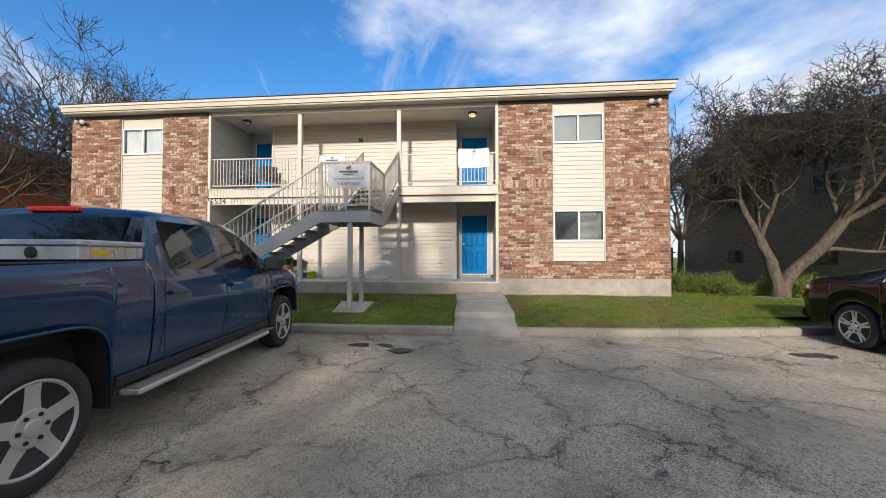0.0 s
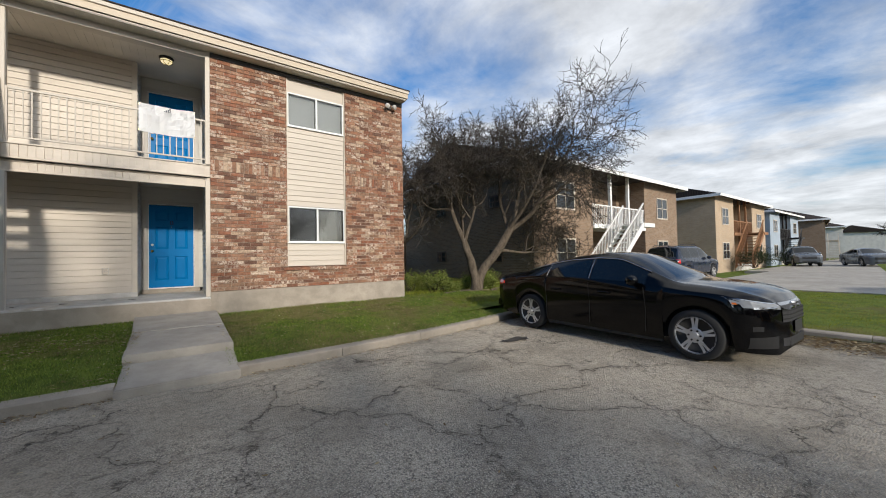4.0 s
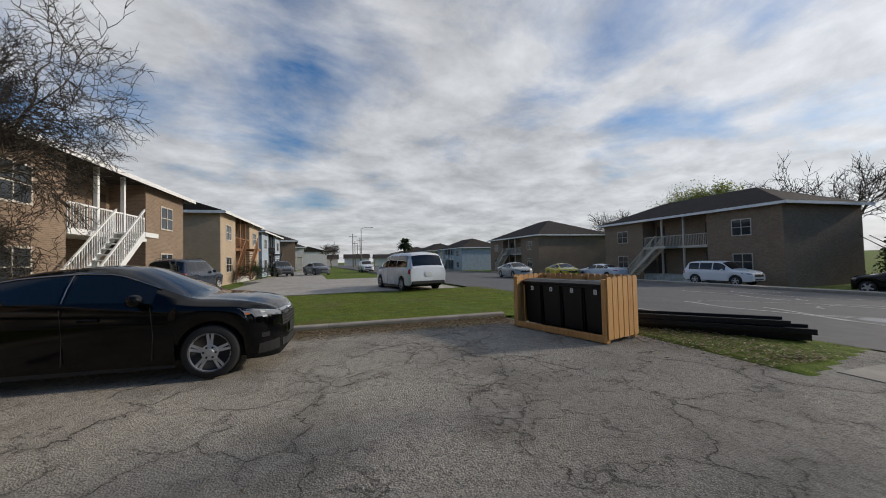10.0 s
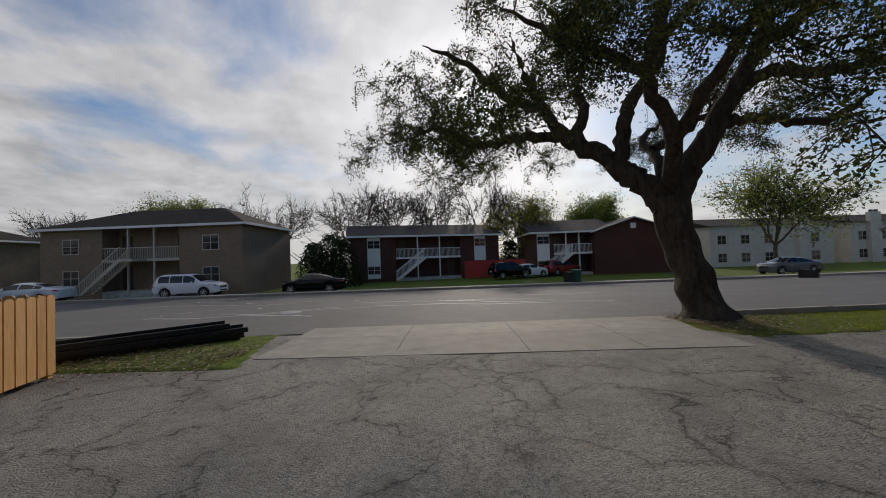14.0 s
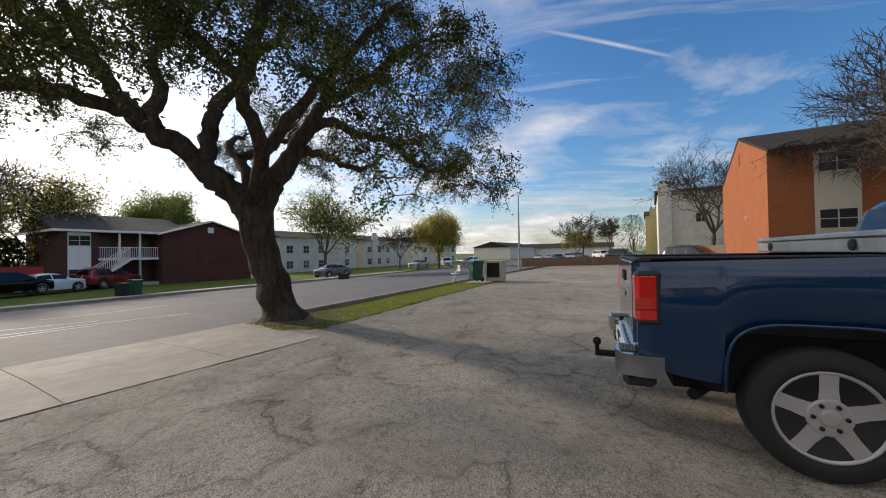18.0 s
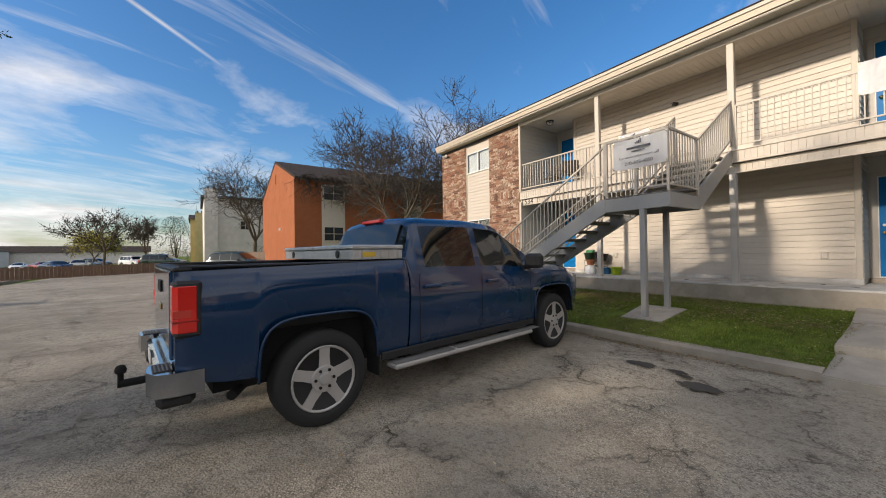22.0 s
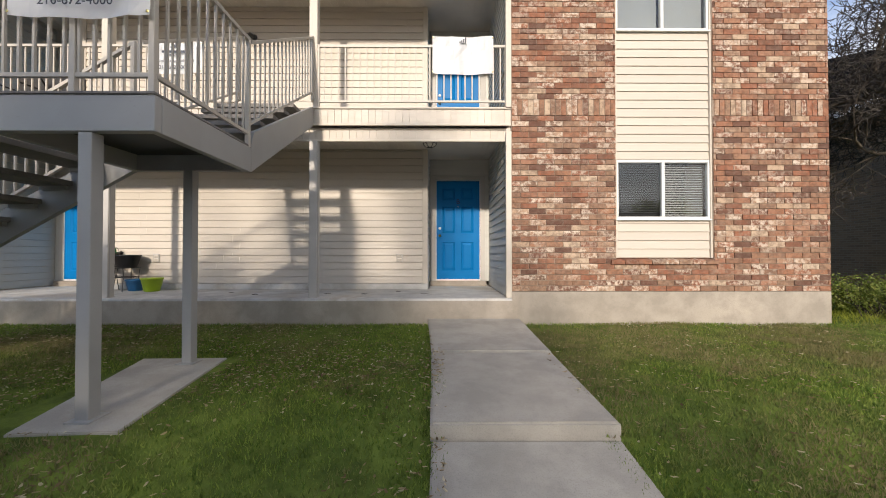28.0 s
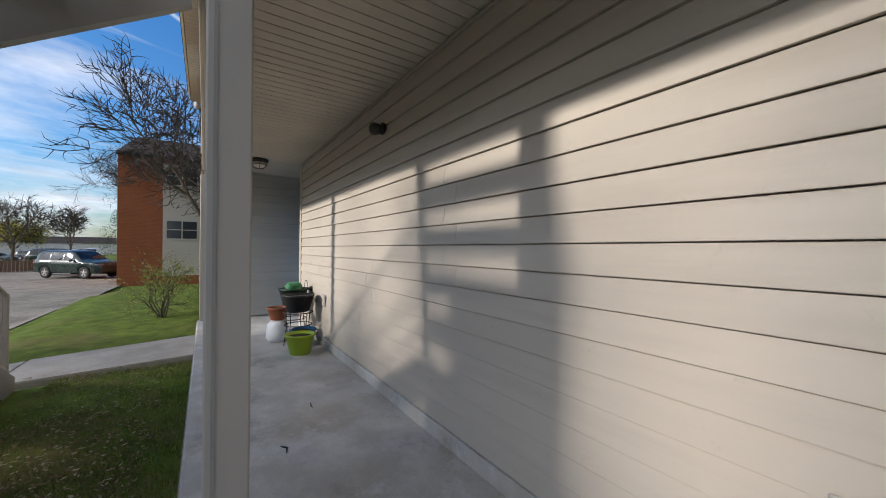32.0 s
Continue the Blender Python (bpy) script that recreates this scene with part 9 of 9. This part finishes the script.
        pick = rng.random()
        u = low + abs(rng.gauss(0, 0.45)) if pick < 0.42 and q > 0.42 else rng.uniform(low, top) if q > 0.75 else top - abs(rng.gauss(0, 0.7))
        c = crook((r, u, f))[0]
        if noise.noise(c * 0.6) < 0.0 or (q < 0.45 and u < 3.4):
            continue
        clumps.append(c)
    # The first two boxes add unseen high foliage that shades the porch wall.
    for n, rr, uu, ff in ((12, (-2.8, 1.2), (4.4, 6.1), (-5.0, -2.4)), (20, (-2.0, 2.2), (4.6, 6.8), (-5.0, -1.0)), (34, (-7.2, -4.3), (0.7, 4.2), (-3.2, -0.4)), (22, (4.4, 7.0), (0.7, 4.8), (-1.6, 1.0))):
        for _ in range(n):
            clumps.append(crook((rng.uniform(*rr), rng.uniform(*uu), rng.uniform(*ff)))[0])
    # the skirt on the lot's side is browsed high
    east = [(c, c.x + OAK_AT[0] + 3.0) for c in clumps]
    clumps = [c for c, q in east if q < 0 or c.z + OAK_AT[2] > 3.05 + 0.2 * q]
    clumps.sort(key=lambda c: (c - FK).length)
    boughs, twigs, leaves = Mesh(), Mesh(), Mesh()
    for c in clumps:
        at = np.array([q[0] for q in nodes])
        d = np.linalg.norm(at - np.array(c), axis=1) + 0.5 * np.maximum(0, at[:, 2] - c.z)
        base, br = nodes[int(d.argmin())]
        way = c - base
        L = way.length
        n = max(3, int(L / 0.3))
        pts = [base]
        for k in range(1, n + 1):
            u = k / n
            sway = 0.10 * L * math.sin(math.pi * u)
            pts.append(base + way * u + Vector((rng.gauss(0, 0.07) + sway * noise.noise(c), rng.gauss(0, 0.07) + sway * noise.noise(c * 1.7), rng.gauss(0.0, 0.06) + sway * 0.6)) * (k < n))
        r0 = min(br * 0.6, 0.018 + 0.016 * L)
        rad = [r0 + (0.010 - r0) * k / n for k in range(n + 1)]
        boughs.tube(pts, rad, 5)
        nodes.extend(list(zip(pts, rad))[1:])
        for _ in range(rng.randint(8, 12)):
            p = pts[-1 - min(n, int(abs(rng.gauss(0, 1.3))))]
            d = Vector((rng.gauss(0, 1), rng.gauss(0, 1), rng.gauss(-0.15, 0.7))).normalized()
            line = [p.copy()]
            for k in range(5):
                d = (d + Vector((rng.gauss(0, 0.35), rng.gauss(0, 0.35), rng.gauss(-0.10, 0.3)))).normalized()
                p = p + d * rng.uniform(0.10, 0.19)
                line.append(p.copy())
                for _ in range(rng.randint(9, 15)):
                    leaves.leaf(p + Vector((rng.gauss(0, 0.06), rng.gauss(0, 0.06), rng.gauss(0, 0.06))), rng.uniform(0.042, 0.076), rng)
            twigs.tube(line, [0.009, 0.008, 0.007, 0.006, 0.005, 0.004], 3)
    tagged(boughs.make("bough_mass", M_BARK, t), kind="stuff")
    tagged(twigs.make("twig_mass", M_BARK, t), kind="stuff")
    leaves.make("crown", M_OAKLEAF, t, "", False)


live_oak()

BARE = dict(depth=5, thick=2, seg=(0.35, 0.3, 0.22, 0.2, 0.16, 0.12), wobble=(0.14, 0.2, 0.24, 0.27, 0.27, 0.25), lift=(0.02, 0.01, 0.0, -0.01, -0.02, 0.0), kids=(5, 5, 4, 4, 2), start=(0.3, 0.2, 0.15, 0.1, 0.1), angle=(28, 70), ratio=(0.50, 0.70), rmin=0.0085)
# Bare mesquite beside the building: two stems from one foot.
tree("bare_mesquite_tree", (7.5, 0.1, 0.25), [([(0, 0, 0), (-0.05, 0.0, 0.5), (-0.22, 0.05, 1.15), (-0.38, 0.1, 1.7)], [0.22, 0.16, 0.13, 0.11]), ([(0.05, -0.03, 0.15), (0.22, -0.1, 0.75), (0.75, -0.3, 1.4), (1.15, -0.45, 2.1)], [0.17, 0.15, 0.14, 0.12])],
     [((-0.38, 0.1, 1.68), (-0.35, 0.1, 1), 0.095, 2.4), ((-0.38, 0.1, 1.68), (0.35, 0.6, 0.9), 0.08, 2.2), ((-0.38, 0.1, 1.68), (0.1, -0.35, 1.0), 0.07, 2.0), ((1.15, -0.45, 2.08), (0.4, -0.2, 1.0), 0.10, 2.7), ((1.15, -0.45, 2.08), (1.0, -0.2, 0.6), 0.085, 2.9), ((1.15, -0.45, 2.08), (0.5, 0.7, 0.7), 0.08, 2.2), ((1.15, -0.45, 2.08), (0.2, -0.6, 0.8), 0.07, 2.1), ((0.75, -0.3, 1.38), (1.0, -0.4, 0.12), 0.06, 2.1)],
     BARE, 21, "bare twisted mesquite tree with two stems beside the building", M_BARKG, 1, M_EVER, M_TWIG, (0.012, 0.022), 0.08, 0.5)
TALL = dict(BARE, depth=4, kids=(5, 5, 4, 3), lift=(0.10, 0.06, 0.04, 0.03), angle=(22, 55), rmin=0.017, seg=(0.6, 0.5, 0.4, 0.3, 0.25))


def bare_tree(at, h, seed, label, leaves=None, leafmat=None, spec=TALL, leaf_s=(0.08, 0.16), spread=0.3, name="bare_tree", wide=1.0):
    s = h / 10.0
    rng = random.Random(seed)
    fork = (0.1, 0.1, 2.6 * s)
    limbs = []
    for k in range(5):
        a = k * math.tau / 5 + rng.uniform(-0.3, 0.3)
        limbs.append((fork, (0.55 * wide * math.cos(a), 0.55 * wide * math.sin(a), 1.0), 0.11 * s, rng.uniform(3.2, 4.2) * s))
    sp = dict(spec, seg=tuple(q * max(1, s) for q in spec["seg"]))
    return tree(name, at, [([(0, 0, 0), (0.03, 0, 1.2 * s), fork], [0.24 * s, 0.18 * s, 0.15 * s])], limbs, sp, seed, label, M_BARKG, leaves, leafmat, None, leaf_s, spread)


bare_tree((-19.0, 0.5, 0.1), 8.6, 31, "tall bare tree before the orange building", wide=1.9)
bare_tree((-34.0, 5.0, 0.1), 12.5, 36, "bare tree behind the orange building", wide=1.6)
bare_tree((-24.5, 9.5, 0), 14.2, 32, "tall bare tree behind the flats", wide=1.3)
bare_tree((-48.5, -3.5, 0), 12.0, 33, "bare tree beside the white flats", wide=1.3)
bare_tree((9.8, 9.0, 0.2), 8.0, 34, "bare tree in the gap between the flats", wide=1.4)
FAR = dict(TALL, depth=3, kids=(5, 6, 5), rmin=0.028)
for k, (x, y, h, lab, lv, lm) in enumerate(((13.0, -56, 9, "bare", 0, None), (7.0, -58, 9, "bare", 0, None), (2.0, -59, 10, "bare", 0, None), (-5.0, -58, 9.5, "bare", 0, None), (-9.5, -57, 9, "budding", 2, M_YELLOWLEAF), (36, -58, 9.5, "green", 5, M_SPRING), (43, -60, 9, "green", 4, M_SPRING), (26, -62, 10, "bare", 0, None), (-30.5, -43.5, 8.2, "budding green", 2, M_SPRING), (-51.5, -40.0, 7.4, "yellow-leaved", 6, M_YELLOWLEAF), (-69, -20, 6.5, "bare", 0, None), (-74, -16, 5.6, "bare", 0, None), (-22, -64, 9, "green", 6, M_SPRING), (52, -56, 8, "bare", 0, None), (-46, -44, 5, "bare", 0, None), (100, -6, 5, "bare", 0, None), (-77, -22.5, 5, "budding", 1, M_YELLOWLEAF))):
    bare_tree((x, y, ground_z(x, y)), h * (1.18 if lv else 1.35), 50 + k, f"{lab} tree in the distance", lv, lm, FAR, (0.18, 0.34), 0.5, "far_tree", 1.3)
# Dark evergreen thicket between the brick flats.
for k, (x, y, h) in enumerate(((12.3, -46, 5.2), (10.8, -44.5, 4.6), (13.2, -43.5, 4.2), (-7.4, -54, 4.2), (-20, -66, 6.4), (-26, -67, 6.2), (-97, -13, 10.0))):
    t = empty("evergreen_shrub", Matrix.Translation((x, y, ground_z(x, y))), label="dense dark evergreen shrub between the flats", category="shrub")
    rng = random.Random(70 + k)
    lf, st2 = Mesh(), Mesh()
    for _ in range(9):
        st2.tube([Vector((0, 0, 0)), Vector((rng.gauss(0, 0.5), rng.gauss(0, 0.5), h * 0.4)), Vector((rng.gauss(0, 1.1), rng.gauss(0, 1.1), h * 0.8))], [0.09, 0.06, 0.02], 5)
    for _ in range(2600):
        a, z = rng.uniform(0, math.tau), rng.random()
        r = h * 0.42 * math.sqrt(rng.random()) * (1.1 - 0.75 * z * z) * (1 + 0.3 * noise.noise((math.cos(a) * 2, math.sin(a) * 2, z * 4 + k)))
        lf.leaf(Vector((r * math.cos(a), r * math.sin(a), z * h)), rng.uniform(0.18, 0.36), rng)
    tagged(st2.make("stem_mass", M_BARK, t), kind="stuff")
    lf.make("foliage", M_EVER, t, "", False)

# Shrub by the western brick wall, weeds and logs under the mesquite.


def shrub(name, at, h, n, leaves, leafmat, seed, label):
    t = empty(name, Matrix.Translation(at), label=label, category="shrub")
    rng = random.Random(seed)
    T, tips = (Mesh(), Mesh()), []
    sp = dict(depth=2, thick=0, seg=(0.15, 0.1, 0.08), wobble=(0.18, 0.25, 0.25), lift=(0.03, 0.02, 0.0), kids=(5, 4), start=(0.3, 0.2), angle=(25, 60), ratio=(0.4, 0.65), rmin=0.003)
    for k in range(n):
        a = rng.uniform(0, math.tau)
        grow(T, Vector((rng.gauss(0, 0.05), rng.gauss(0, 0.05), 0)), Vector((0.55 * math.cos(a), 0.55 * math.sin(a), 1)).normalized(), 0.014, h * rng.uniform(0.5, 0.8), 0, sp, rng, tips)
    tagged(T[0].make("stem_mass", M_TWIG, t), kind="stuff")
    tagged(T[1].make("twig_mass", M_TWIG, t), kind="stuff")
    if leaves:
        lf = Mesh()
        for q in tips:
            for _ in range(leaves):
                lf.leaf(q + Vector((rng.gauss(0, 0.05), rng.gauss(0, 0.05), rng.gauss(0, 0.05))), rng.uniform(0.03, 0.06), rng)
        lf.make("foliage", leafmat, t, "", False)
    return t


shrub("garden_shrub", (-12.1, -0.75, 0.30), 1.35, 11, 2, M_SPRING, 81, "sparse twiggy shrub with pale leaves on the lawn")
for k, (x, y, h) in enumerate(((6.3, 0.9, 0.8), (6.9, 1.2, 0.9), (7.9, 1.0, 0.7), (8.6, 0.9, 0.8), (5.8, 1.6, 0.9), (6.6, 0.3, 0.5), (8.2, 0.2, 0.5), (9.3, 1.4, 0.8))):
    shrub("weed_clump", (x, y, 0.28), h * 0.7, 8, 4, M_SPRING, 90 + k, "rank green weeds round the tree foot")
for k, (x, y, a, L, r) in enumerate(((6.0, -0.15, 12, 1.9, 0.05), (6.6, -0.05, -10, 1.5, 0.04), (7.8, -0.3, 25, 1.0, 0.045))):
    lg = empty("fallen_log", row_at(x, y, a, 0.34), label="thin cut log lying in the grass", category="log")
    part("wood", tube(B(), [(0, 0, 0), (L * 0.5, 0.04, 0.01), (L, 0, 0)], [r, r * 0.9, r * 0.7], 8), M_BARKG, lg)
for k, (x, y, h) in enumerate(((33.5, -1.2, 1.6), (35, -1.0, 1.2), (44, -1.0, 1.4))):
    shrub("garden_shrub", (x, y, 0.2), h, 9, 6, M_EVER, 110 + k, "dark shrub before the far flats")
# Palm down the street.
palm = empty("palm_tree", Matrix.Translation((88, -24, -0.5)), label="fan palm far down the street", category="tree")
part("trunk", tube(B(), [(0, 0, 0), (0.2, 0, 3), (0.3, 0, 6.4)], [0.35, 0.26, 0.24], 10), M_BARKG, palm)
lf = Mesh()
rng = random.Random(4)
for k in range(46):
    a, e = rng.uniform(0, math.tau), rng.uniform(-0.7, 1.2)
    d = Vector((math.cos(a) * math.cos(e), math.sin(a) * math.cos(e), math.sin(e)))
    s = d.cross(Vector((0, 0, 1))).normalized()
    p = Vector((0.3, 0, 6.4))
    b = len(lf.co)
    for t in range(7):
        u = t / 6
        c = p + d * (2.4 * u) + Vector((0, 0, -0.9 * u * u))
        w = 0.55 * math.sin(math.pi * min(1, u * 0.9 + 0.1)) + 0.03
        lf.co += [tuple(c - s * w), tuple(c + s * w)]
    lf.fa += [(b + 2 * t, b + 2 * t + 1, b + 2 * t + 3, b + 2 * t + 2) for t in range(6)]
lf.make("fronds", M_EVER, palm, "", False)

# ---- single bricks, nearest the walk ----
for wall, a, b, c, d, v in BRICKS:
    shared("brick", brick_mesh(b - a, d - c, v), wall, Matrix.Translation(((a + b) / 2, 0, (c + d) / 2)))
